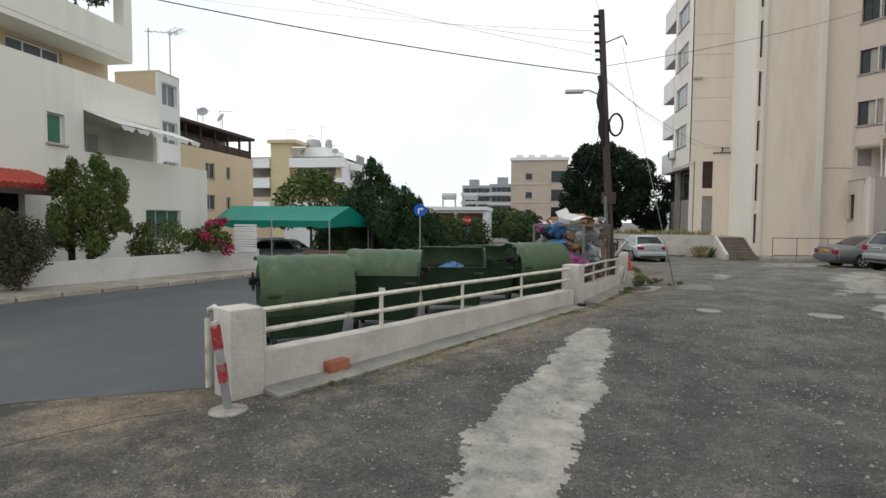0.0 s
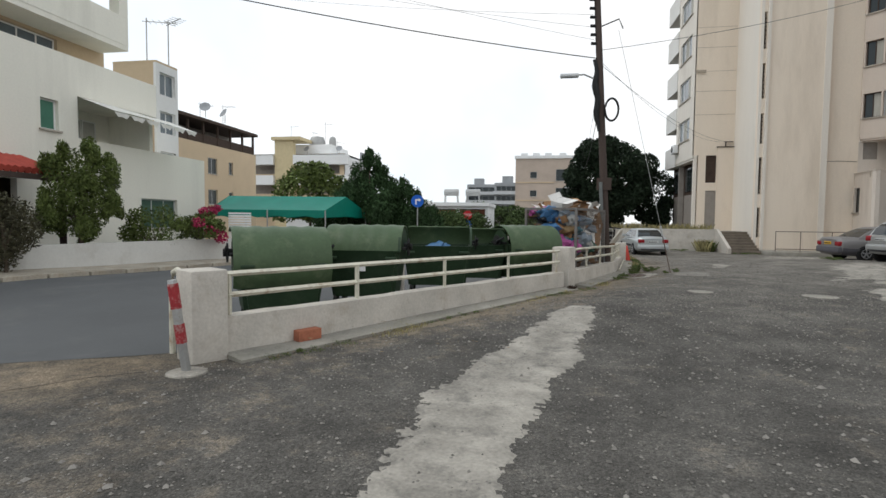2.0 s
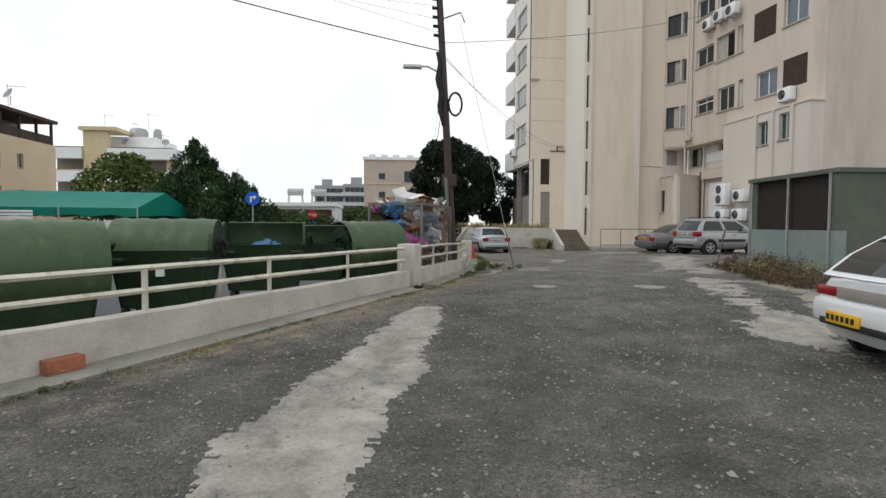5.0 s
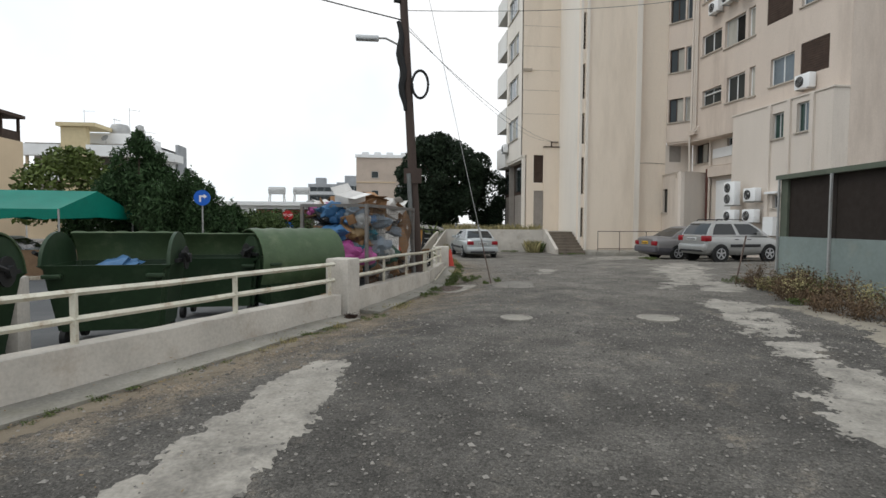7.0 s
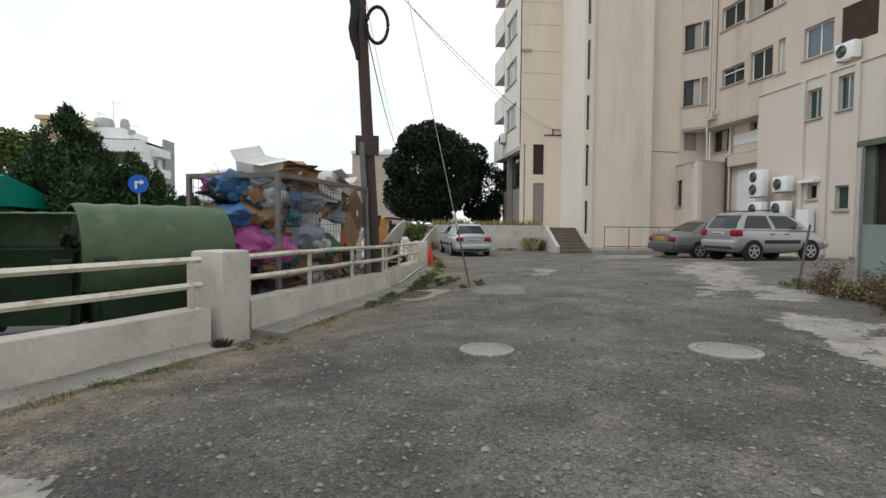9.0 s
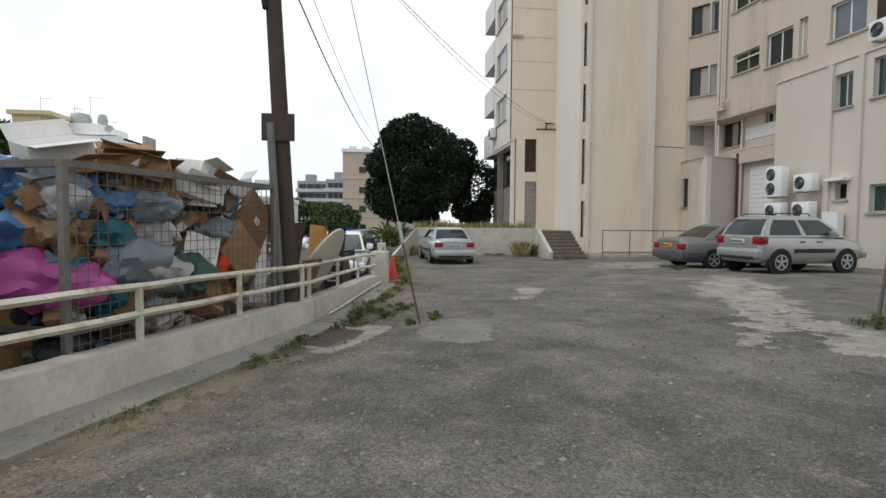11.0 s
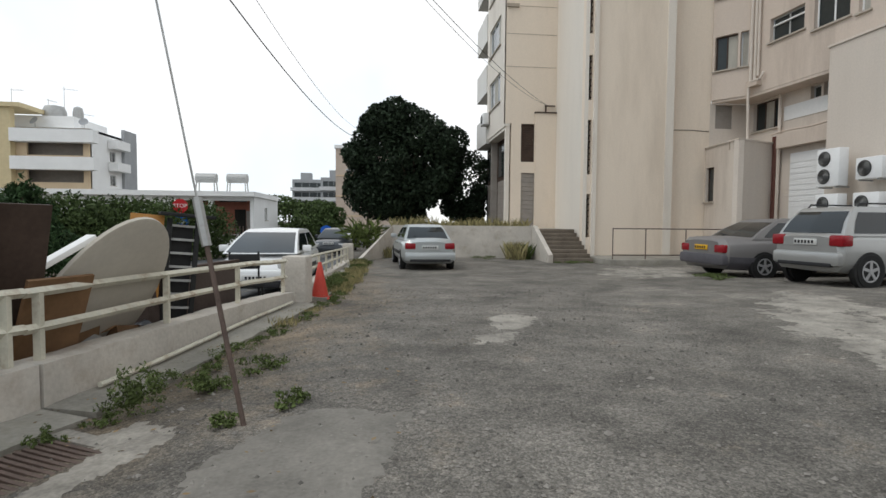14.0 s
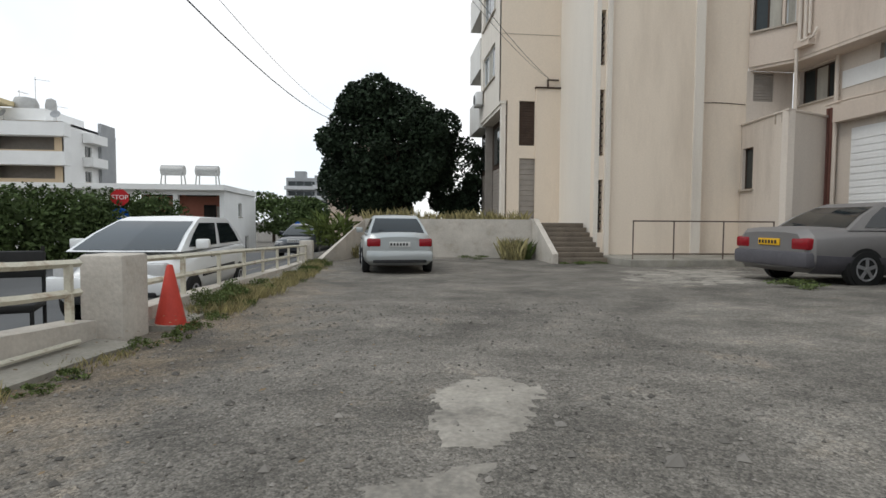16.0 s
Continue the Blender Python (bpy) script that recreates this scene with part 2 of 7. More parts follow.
def tube(bm, pts, r, seg=8, cap=True):
    """A round bar through the points."""
    rings = []
    pts = [Vector(p) for p in pts]
    for i, p in enumerate(pts):
        d = (pts[min(i + 1, len(pts) - 1)] - pts[max(i - 1, 0)]).normalized()
        a = d.orthogonal().normalized() if abs(d.z) > 0.99 else d.cross(Vector((0, 0, 1))).normalized()
        b = d.cross(a)
        rr = r[i] if isinstance(r, (list, tuple)) else r
        rings.append([bm.verts.new(p + rr * (math.cos(2 * math.pi * k / seg) * a + math.sin(2 * math.pi * k / seg) * b)) for k in range(seg)])
    for u, v in zip(rings, rings[1:]):
        for k in range(seg):
            bm.faces.new((u[k], u[(k + 1) % seg], v[(k + 1) % seg], v[k])).smooth = True
    if cap:
        bm.faces.new(rings[0][::-1])
        bm.faces.new(rings[-1])
    return rings


def prism(bm, poly, z0, z1):
    """An upright slab over the outline poly."""
    lo = [bm.verts.new((*p[:2], z0)) for p in poly]
    hi = [bm.verts.new((*p[:2], z1)) for p in poly]
    n = len(poly)
    bm.faces.new(hi)
    bm.faces.new(lo[::-1])
    for i in range(n):
        bm.faces.new((lo[i], lo[(i + 1) % n], hi[(i + 1) % n], hi[i]))
    return lo + hi


def lathe(bm, prof, seg=20, m=None):
    rings = []
    for r, z in prof:
        ring = [Vector((r * math.cos(2 * math.pi * k / seg), r * math.sin(2 * math.pi * k / seg), z)) for k in range(seg)]
        rings.append([bm.verts.new(m @ v if m is not None else v) for v in ring])
    for u, v in zip(rings, rings[1:]):
        for k in range(seg):
            bm.faces.new((u[k], u[(k + 1) % seg], v[(k + 1) % seg], v[k])).smooth = True
    bm.faces.new(rings[0][::-1])
    bm.faces.new(rings[-1])
    return rings


def mesh_from(name, bm, material, sharp=35):
    bmesh.ops.recalc_face_normals(bm, faces=bm.faces)
    me = bpy.data.meshes.new(name)
    bm.to_mesh(me)
    bm.free()
    me.materials.append(material)
    me.set_sharp_from_angle(angle=radians(sharp))
    return me


def solid(name, bm, material, label="", category="", group="", kind="structure"):
    return tagged(new(name, mesh_from(name, bm, material)), label, category, group, kind)


def thing(name, m, label, category, group="", kind=""):
    ob = new(name)
    ob.empty_display_size = 0.1
    ob.matrix_world = m
    return tagged(ob, label, category, group, kind)


def part(name, bm, material, parent, label=""):
    ob = new(name, mesh_from(name, bm, material))
    ob.parent = parent
    return tagged(ob, label)


def cloud_mesh(name, verts, faces, material):
    me = bpy.data.meshes.new(name)
    me.from_pydata(verts, [], faces)
    me.materials.append(material)
    return me


def leaves(centres, size, rng, aspect=0.55, droop=0.0):
    """Small pointed leaf quads about the given centres."""
    n = len(centres)
    a = rng.normal(size=(n, 3))
    a[:, 2] -= droop
    a /= np.linalg.norm(a, axis=1)[:, None]
    b = np.cross(a, rng.normal(size=(n, 3)))
    b /= np.linalg.norm(b, axis=1)[:, None]
    s = size * rng.uniform(0.6, 1.4, (n, 1))
    v = np.stack([centres - a * s, centres + b * s * aspect, centres + a * s, centres - b * s * aspect], 1).reshape(-1, 3)
    f = np.arange(4 * n).reshape(-1, 4)
    return v.tolist(), f.tolist()


def shell_points(blobs, n, rng, inner=0.55):
    """Points in the outer part of a heap of ellipsoids (centre, radii)."""
    w = np.array([b[1][0] * b[1][1] + b[1][0] * b[1][2] for b in blobs], float)
    pick = rng.choice(len(blobs), n, p=w / w.sum())
    c = np.array([b[0] for b in blobs], float)[pick]
    r = np.array([b[1] for b in blobs], float)[pick]
    d = rng.normal(size=(n, 3))
    d /= np.linalg.norm(d, axis=1)[:, None]
    return c + d * r * rng.uniform(inner, 1.0, (n, 1)) ** 0.5


# ---- ground ----
CY = ((-60, -0.35), (0, -0.3), (5.8, -0.18), (9, -0.03), (11, 0.0), (16, -0.05), (20, -0.08), (24, -0.2), (30, -0.36), (36, -0.33), (60, -0.6), (300, -2.5))
WALL = ((-3.3, 5.05), (1.1, 12.3), (2.85, 17.0), (3.8, 22.0), (3.85, 34.0))


def wall_x(y):
    ps = WALL
    for (xa, ya), (xb, yb) in zip(ps, ps[1:]):
        if y <= yb or (xb, yb) == ps[-1]:
            return xa + (xb - xa) * (y - ya) / (yb - ya)


def ground(x, y):
    z = float(np.interp(y, [p[0] for p in CY], [p[1] for p in CY]))
    u = x - wall_x(min(max(y, 5.05), 34.0))
    near = max(0.0, 1 - abs(u - 0.3) / 2.2)
    z -= 0.17 * near * float(np.interp(y, (4, 9, 18, 24), (0, 1, 1, 0)))
    z += 0.12 * float(np.interp(x, (9, 13), (0, 1))) * float(np.interp(y, (12, 20, 27, 32), (0, 1, 1, 0)))
    if u < -0.5:
        z -= float(np.interp(-u, (0.5, 3), (0, 0.08))) + float(np.interp(y, (6, 14), (0, 0.12))) * float(np.interp(-u, (0.5, 2), (0, 1)))
        z -= float(np.interp(y, (20, 60), (0, 0.5))) * float(np.interp(-u, (0.5, 2), (0, 1)))
    if u < -0.3:
        z -= 0.14 * float(np.interp(y, (17, 22, 32, 42), (0, 1, 1, 0))) * float(np.interp(-u, (0.3, 1.0), (0, 1)))
    return z


bm = bm_new()
gx = np.concatenate([[-900, -300, -120, -60, -40], np.arange(-28, 30, 0.5), [32, 40, 60, 120, 300, 900]])
gy = np.concatenate([[-900, -300, -100, -40, -15], np.arange(-6, 42, 0.5), [45, 50, 60, 80, 120, 300, 900, 2500]])
gv = [[bm.verts.new((x, y, ground(x, y))) for x in gx] for y in gy]
for j in range(len(gy) - 1):
    for i in range(len(gx) - 1):
        bm.faces.new((gv[j][i], gv[j][i + 1], gv[j + 1][i + 1], gv[j + 1][i])).smooth = True
gob = solid("ground", bm, ASPHALT, "worn grey asphalt ground with gravel and dust", "ground")
dirt = gob.data.attributes.new("dirt", "FLOAT", "POINT")
for i, v in enumerate(gob.data.vertices):
    x, y = v.co.x, v.co.y
    u = x - wall_x(min(max(y, 5.05), 34.0))
    k = float(np.interp(u, (-0.2, 0.5, 1.1, 2.4), (0, 1, 0.75, 0))) * float(np.interp(y, (5.5, 8.5, 23, 30), (0.45, 1, 0.9, 0.5)))
    k = max(k, float(np.interp(math.hypot(x + 4.3, y - 4.4), (0.4, 1.9), (1, 0))))
    dirt.data[i].value = k


def part_w(name, bm, material, parent, label=""):
    """A part whose mesh was built in world places."""
    root = parent
    inv = Matrix.Identity(4)
    while root is not None:
        inv = inv @ root.matrix_basis.inverted() if root.parent is None else inv
        root = root.parent
    for v in bm.verts:
        v.co = inv @ v.co
    return part(name, bm, material, parent, label)


class Face:
    """An upright wall face from p to q seen from its right side; u runs along it, v up, w outwards."""

    def __init__(self, p, q):
        self.p, self.d = Vector((*p, 0)), (Vector((*q, 0)) - Vector((*p, 0)))
        self.length = self.d.length
        self.d.normalize()
        self.n = Vector((self.d.y, -self.d.x, 0))

    def at(self, u, v, w=0.0):
        return self.p + self.d * u + self.n * w + Vector((0, 0, v))

    def box(self, bm, u0, u1, v0, v1, w0, w1):
        vs = [bm.verts.new(self.at(u, v, w)) for u in (u0, u1) for v in (v0, v1) for w in (w0, w1)]
        for f in ((0, 1, 3, 2), (4, 6, 7, 5), (0, 4, 5, 1), (2, 3, 7, 6), (0, 2, 6, 4), (1, 5, 7, 3)):
            bm.faces.new([vs[i] for i in f])

    def u_of(self, x, y):
        return (Vector((x, y, 0)) - self.p).dot(self.d)

    def wall(self, bm, v0, v1, holes, thick=0.25, u0=0.0, u1=None):
        """The wall with holes (u0, u1, v0, v1) cut through its thickness."""
        u1 = self.length if u1 is None else u1
        us = sorted({u0, u1, *[min(max(h[k], u0), u1) for h in holes for k in (0, 1)]})
        vs = sorted({v0, v1, *[min(max(h[k], v0), v1) for h in holes for k in (2, 3)]})
        open_ = lambda a, b: any(h[0] <= a <= h[1] and h[2] <= b <= h[3] for h in holes)
        grid = {}
        def vert(i, j, w):
            if (i, j, w) not in grid:
                grid[i, j, w] = bm.verts.new(self.at(us[i], vs[j], w))
            return grid[i, j, w]
        nu, nv = len(us) - 1, len(vs) - 1
        cell = [[not open_((us[i] + us[i + 1]) / 2, (vs[j] + vs[j + 1]) / 2) for j in range(nv)] for i in range(nu)]
        for i in range(nu):
            for j in range(nv):
                if not cell[i][j]:
                    continue
                for w in (0.0, -thick):
                    bm.faces.new([vert(a, b, w) for a, b in ((i, j), (i + 1, j), (i + 1, j + 1), (i, j + 1))])
                for di, dj, ea, eb in ((-1, 0, (i, j), (i, j + 1)), (1, 0, (i + 1, j), (i + 1, j + 1)), (0, -1, (i, j), (i + 1, j)), (0, 1, (i, j + 1), (i + 1, j + 1))):
                    a, b = i + di, j + dj
                    if not (0 <= a < nu and 0 <= b < nv and cell[a][b]):
                        bm.faces.new((vert(*ea, 0.0), vert(*eb, 0.0), vert(*eb, -thick), vert(*ea, -thick)))


def window(parent, face, h, panes=2, glass_mat=None, frame_mat=None, sill=True, deep=0.14, label=""):
    """A window in a hole of a face: frame, panes and sill."""
    u0, u1, v0, v1 = h
    bm = bm_new()
    f = 0.055
    step = (u1 - u0) / panes
    ff = Face(face.at(0, 0, -deep).xy, face.at(1, 0, -deep).xy)
    ff.wall(bm, v0, v1, [(u0 + k * step + (f if k == 0 else f / 2), u0 + (k + 1) * step - (f if k == panes - 1 else f / 2), v0 + f, v1 - f) for k in range(panes)], 0.05, u0, u1)
    w = part_w("window", bm, frame_mat or ALU, parent, label)
    for k in range(panes):
        bm = bm_new()
        face.box(bm, u0 + k * step + f * 0.4, u0 + (k + 1) * step - f * 0.4, v0 + f * 0.9, v1 - f * 0.9, -deep - 0.04, -deep - 0.02)
        part_w("pane", bm, glass_mat[k] if isinstance(glass_mat, list) else glass_mat or GLASS, w)
    if sill:
        bm = bm_new()
        face.box(bm, u0 - 0.08, u1 + 0.08, v0 - 0.06, v0, -deep, 0.08)
        part_w("sill", bm, SILL, w)
    return w


def panel(parent, face, h, material, name="shutter", deep=0.1, slats=0, label=""):
    """A closed shutter or panel in a hole, with thin raised slats."""
    u0, u1, v0, v1 = h
    bm = bm_new()
    prof = [(v0, 0.0)]
    for k in range(max(slats, 1)):
        a, b = v0 + k * (v1 - v0) / max(slats, 1), v0 + (k + 1) * (v1 - v0) / max(slats, 1)
        prof += [(a + 0.001, 0.018), (b - 0.012, 0.006), (b - 0.01, 0.0)]
    rows = [[bm.verts.new(face.at(u, v, -deep + w)) for v, w in prof + [(v1, -0.04), (v0, -0.04)]] for u in (u0, u1)]
    n = len(rows[0])
    for i in range(n):
        bm.faces.new((rows[0][i], rows[0][(i + 1) % n], rows[1][(i + 1) % n], rows[1][i]))
    bm.faces.new(rows[0][::-1]), bm.faces.new(rows[1])
    return part_w(name, bm, material, parent, label)


# ---- apartment tower ----
CURTAIN = mat("pale_curtain", (0.42, 0.4, 0.35), 0.8, 0.2, 3, 30, 0.1, streak=True)
GREENGL = glass("green_window_glass", (0.03, 0.06, 0.05))
LINE = mat("plaster_joint", (0.42, 0.36, 0.29), 0.95, 0.15, 2, 30, 0.2)
tower = thing("apartment_tower", pose(14, 40, 0), "tall beige rendered apartment tower with narrow stair slits", "building")
TOP = 26.0
FL = 2.93
# stair block: bright side, slit front, plain front
side = Face((13.74, 39.3), (13.2, 34.0))
front = Face((13.2, 34.0), (16.95, 34.0))
slits = [(0.04, 0.31, a, b) for a, b in ((0.6, 2.35), (3.14, 5.31), (6.1, 7.88), (8.72, 10.76), (11.58, 13.7), (14.5, 16.6), (17.4, 19.5), (20.3, 22.4))]
bm = bm_new()
side.wall(bm, -0.6, TOP, [], 0.15)
part_w("side_wall", bm, TOWERW, tower)
bm = bm_new()
front.wall(bm, -0.6, TOP, slits, 0.3)
part_w("front_wall", bm, TOWER, tower)
for u0, u1, w in ((0.34, 0.5, 0.12), (3.42, front.length, 0.05)):
    bm = bm_new()
    front.box(bm, u0, u1, -0.6, TOP, 0.002, w)
    part_w("pilaster", bm, TOWERW, tower)
for h in slits:
    v = h[2] + 0.1
    while v < h[3] - 0.1:
        bm = bm_new()
        front.box(bm, h[0], h[1], v, v + 0.05, -0.24, -0.12)
        part_w("louvre", bm, RUST, tower)
        v += 0.24
    # Dark sheet behind each slit; the stairwell's shade is put into its colour.
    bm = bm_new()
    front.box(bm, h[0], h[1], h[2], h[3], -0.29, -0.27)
    part_w("slit_shade_fill", bm, DARK, tower)
ret = Face((16.956, 34.01), (16.956, 34.34))
back = Face((16.96, 34.35), (18.8, 34.35))
bm = bm_new()
ret.wall(bm, -0.6, TOP, [], 0.1)
back.wall(bm, -0.6, TOP, [], 0.2)
part_w("recess_wall", bm, TOWER, tower)
bm = bm_new()
tube(bm, [back.at(u, 5.05 + 0.03 * math.sin(u * 2), 0.015) for u in np.linspace(0.2, 1.75, 8)], 0.012, 5)
part_w("wall_cable", bm, BROWN, tower)
# face over the terrace with its shutter and door
pan = Face((11.15, 39.3), (13.74, 39.3))
pw = (0.82, 1.5, 4.2, 6.08)
pd = (0.85, 1.58, 0.95, 3.66)
bm = bm_new()
pan.wall(bm, 6.08, TOP, [], 0.25)
pan.wall(bm, -0.6, 6.08, [pw, pd], 0.25, 0.32)
part_w("panel_wall", bm, TOWER, tower)
bm = bm_new()
pan.box(bm, 1.52, 2.58, 0.9, 6.6, 0.002, 0.12)
part_w("low_pier", bm, TOWER, tower)
bm = bm_new()
pan.box(bm, 1.48, 2.6, 6.6, 6.66, 0.002, 0.17)
pan.box(bm, 2.0, 2.06, 6.66, 7.0, 0.05, 0.11)
pan.box(bm, 1.98, 2.5, 6.95, 7.0, 0.05, 0.11)
part_w("cable_bracket", bm, BROWN, tower)
bm = bm_new()
pan.box(bm, 0.02, 0.62, 11.72, 11.88, 0.002, 0.1)
part_w("ledge", bm, LINE, tower)
for z in (8.86, 10.45, 11.8, 13.4, 14.75):
    bm = bm_new()
    pan.box(bm, 0.02, 2.55, z - 0.012, z + 0.012, 0.001, 0.008)
    part_w("joint", bm, LINE, tower)
panel(tower, pan, pw, BROWN, "shutter", 0.08, 18)
panel(tower, pan, pd, GREYSH, "door", 0.08, 12)
# balcony side: windows near the corner, corner balconies behind them
bal = Face((11.15, 44.1), (11.15, 39.31))
wins = [(0.62, 3.55, 7.42 + FL * k, 8.95 + FL * k) for k in range(6)]
bm = bm_new()
bal.wall(bm, 5.95, TOP, wins, 0.25)
part_w("balcony_wall", bm, TOWERW, tower)
for k, h in enumerate(wins):
    w = window(tower, bal, h, 3, [GLASSB, CURTAIN, GLASSB] if k % 2 == 0 else [GLASSB, GLASSB, CURTAIN], WHITEB, deep=0.1)
BALW = mat("balcony_white_plaster", (0.74, 0.72, 0.68), 0.9, 0.06, 0.5, 15, 0.1, stain=(0.45, 0.42, 0.38), stain_amount=0.4, streak=True)
for k in range(7):
    z = 5.78 + FL * k
    b = part_w("balcony", (lambda q: (bal.box(q, -3.2, -0.01, z, z + 0.16, -1.9, 0.06), q)[1])(bm_new()), BALW, tower, "white solid balcony front")
    bm = bm_new()
    bal.box(bm, -3.2, -0.01, z + 0.16, z + 1.58, -0.06, 0.06)
    part_w("parapet", bm, BALW, b)
    bm = bm_new()
    bal.box(bm, -3.2, -3.08, z + 0.16, z + 1.58, -1.9, -0.061)
    part_w("parapet_end", bm, BALW, b)
inner = Face((12.6, 47.0), (12.6, 44.1))
bm = bm_new()
inner.wall(bm, 0.9, TOP, [], 0.2)
Face((12.6, 44.09), (11.4, 44.09)).wall(bm, 0.9, TOP, [], 0.2)
part_w("balcony_back", bm, GREYSH, tower)
# Added dark box; the unlit interior behind balcony openings is put into its colour.
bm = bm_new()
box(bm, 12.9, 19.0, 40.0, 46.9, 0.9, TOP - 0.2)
part_w("interior_fill", bm, DARK, tower)
bm = bm_new()
box(bm, 11.2, 13.0, 39.6, 44.0, 5.8, 5.94)
part_w("soffit", bm, TOWERW, tower)
# ground floor shops, set back
shop = Face((11.75, 47.0), (11.75, 39.6))
bm = bm_new()
shop.box(bm, 0, 7.35, 0.8, 5.79, -0.3, 0)
part_w("shop_wall", bm, BROWN, tower)
for u in (0.6, 3.6):
    panel(tower, shop, (u, u + 2.6, 0.9, 3.5), GREYSH, "roller_shutter", -0.05, 16)
    bm = bm_new()
    shop.box(bm, u + 0.1, u + 2.5, 3.75, 5.5, 0.004, 0.05)
    part_w("shop_glass", bm, GLASS, tower)
bm = bm_new()
prism(bm, ((11.2, 39.35), (11.4, 39.35), (11.4, 39.6), (11.2, 39.6)), 0.8, 5.95)
part_w("column", bm, TOWERW, tower)
# flat roof and hidden backs
bm = bm_new()
prism(bm, ((13.2, 34.0), (16.95, 34.0), (18.74, 34.35), (30, 34.8), (30, 47), (11.15, 47), (11.15, 39.3), (13.74, 39.3)), TOP, TOP + 0.3)
part_w("roof", bm, GREYB, tower)

# ---- office wing ----
wing = thing("office_wing", pose(20, 28, 0), "beige rendered wing with sliding windows, pipes and stains", "building")
ang = Face((18.75, 34.3), (19.645, 33.1))
wide = [(0.1, 0.97, 7.48 + k * FL, 8.86 + k * FL) for k in range(5)]
slim = [(1.06, 1.37, 7.48 + k * FL, 8.86 + k * FL) for k in range(5)]
bm = bm_new()
ang.wall(bm, 6.3, 20, wide + slim, 0.25)
part_w("corner_wall", bm, WINGP, wing)
for k, h in enumerate(wide):
    window(wing, ang, h, 2, [GLASS, CURTAIN] if k < 2 else GLASS, BROWN)
for k, h in enumerate(slim):
    window(wing, ang, h, 1, CURTAIN if k == 0 else GLASS, ALU)
wf = Face((19.645, 33.1), (20.2, 23.0))
levels = (
    ((0.9, 2.48, 0.09, 0.97, "hop"), (2.88, 4.24, -0.12, 1.2, "slide"), (4.53, 4.93, -0.18, 1.28, "slim"), (5.91, 7.31, -0.03, 1.25, "white"), (7.65, 9.11, 0.0, 1.42, "shutter")),
    ((0.78, 2.4, 0.0, 1.1, "slide"), (2.65, 4.16, -0.15, 1.25, "open"), (4.36, 4.83, -0.15, 1.3, "slim"), (5.6, 7.12, 0.0, 1.48, "shutter"), (7.6, 9.05, 0.1, 1.5, "white")),
    ((0.78, 2.4, 0.0, 1.1, "slide"), (2.65, 4.16, -0.1, 1.2, "slide"), (4.36, 4.83, -0.1, 1.25, "slim"), (5.8, 7.2, 0.0, 1.3, "white"), (7.6, 9.05, 0.0, 1.4, "shutter")),
)
holes, kinds = [], []
for k in range(4):
    for u0, u1, lo, hi, kind in levels[min(k, 2)]:
        holes.append((u0, u1, 7.93 + k * FL + lo, 7.93 + k * FL + hi))
        kinds.append(kind)
bm = bm_new()
wf.wall(bm, 6.3, 20, holes, 0.3)
part_w("main_wall", bm, WINGP, wing)
for h, kind in zip(holes, kinds):
    if kind == "shutter":
        panel(wing, wf, h, BROWN, "shutter", 0.04, 14, "closed brown shutter")
    elif kind == "white":
        window(wing, wf, h, 2, GLASSB, WHITEB)
    elif kind == "slim":
        window(wing, wf, h, 1, CURTAIN, WHITEB)
    elif kind == "hop":
        w = window(wing, wf, h, 2, GLASS, ALU)
        bm = bm_new()
        wf.box(bm, h[0] + 0.05, h[1] - 0.05, h[3] - 0.3, h[3] - 0.25, -0.17, -0.08)
        part_w("transom", bm, WHITEB, w)
    elif kind == "open":
        w = window(wing, wf, h, 2, [CURTAIN, DARK], ALU)
    else:
        window(wing, wf, h, 2, GLASS, WHITEB)
endw = Face((20.21, 22.98), (34.0, 22.98))
bm = bm_new()
endw.wall(bm, -0.6, 20, [], 0.3)
part_w("end_wall", bm, WINGP, wing)
bm = bm_new()
prism(bm, ((18.75, 34.3), (19.645, 33.1), (20.2, 23.0), (34, 23.0), (34, 40), (18.75, 40)), 20, 20.3)
part_w("roof", bm, GREYB, wing)
bm = bm_new()
prism(bm, ((18.8, 34.33), (19.66, 33.14), (19.87, 29.16), (20.7, 29.16), (20.7, 34.33)), 6.2, 6.296)
part_w("soffit", bm, WINGP, wing)
# recessed lower floors under the wing
rec_end = Face((18.76, 34.345), (20.48, 34.345))
rec = Face((20.5, 34.34), (20.5, 29.16))
hg = (0.24, 1.0, 5.17, 6.15)
hs = [(0.3, 1.85, 5.0, 6.15), (3.28, 3.76, 5.7, 6.15), (3.86, 4.4, 5.7, 6.15)]
bm = bm_new()
rec_end.wall(bm, -0.6, 6.2, [hg], 0.2)
rec.wall(bm, -0.6, 6.2, hs, 0.2)
part_w("recess_wall", bm, ANNEXE, wing)
panel(wing, rec_end, hg, GREYSH, "shutter", 0.06, 10)
window(wing, rec, hs[0], 3, [GLASS, CURTAIN, GLASS], BROWN)
window(wing, rec, hs[1], 1, GLASS, sill=False)
window(wing, rec, hs[2], 1, GLASS, sill=False)
bm = bm_new()
rec.box(bm, 2.05, 5.1, 5.15, 5.68, 0.003, 0.03)
part_w("white_band", bm, WHITEB, wing, "white painted wall band")
bm = bm_new()
rec.box(bm, 2.1, 5.15, 4.08, 4.6, 0.004, 0.35)
part_w("beam", bm, WINGP, wing)
bm = bm_new()
tube(bm, [rec.at(u, 4.68 + 0.02 * math.sin(u * 3), 0.32) for u in np.linspace(1.8, 5.1, 9)], 0.035, 6)
part_w("conduit", bm, WINGP, wing)
bm = bm_new()
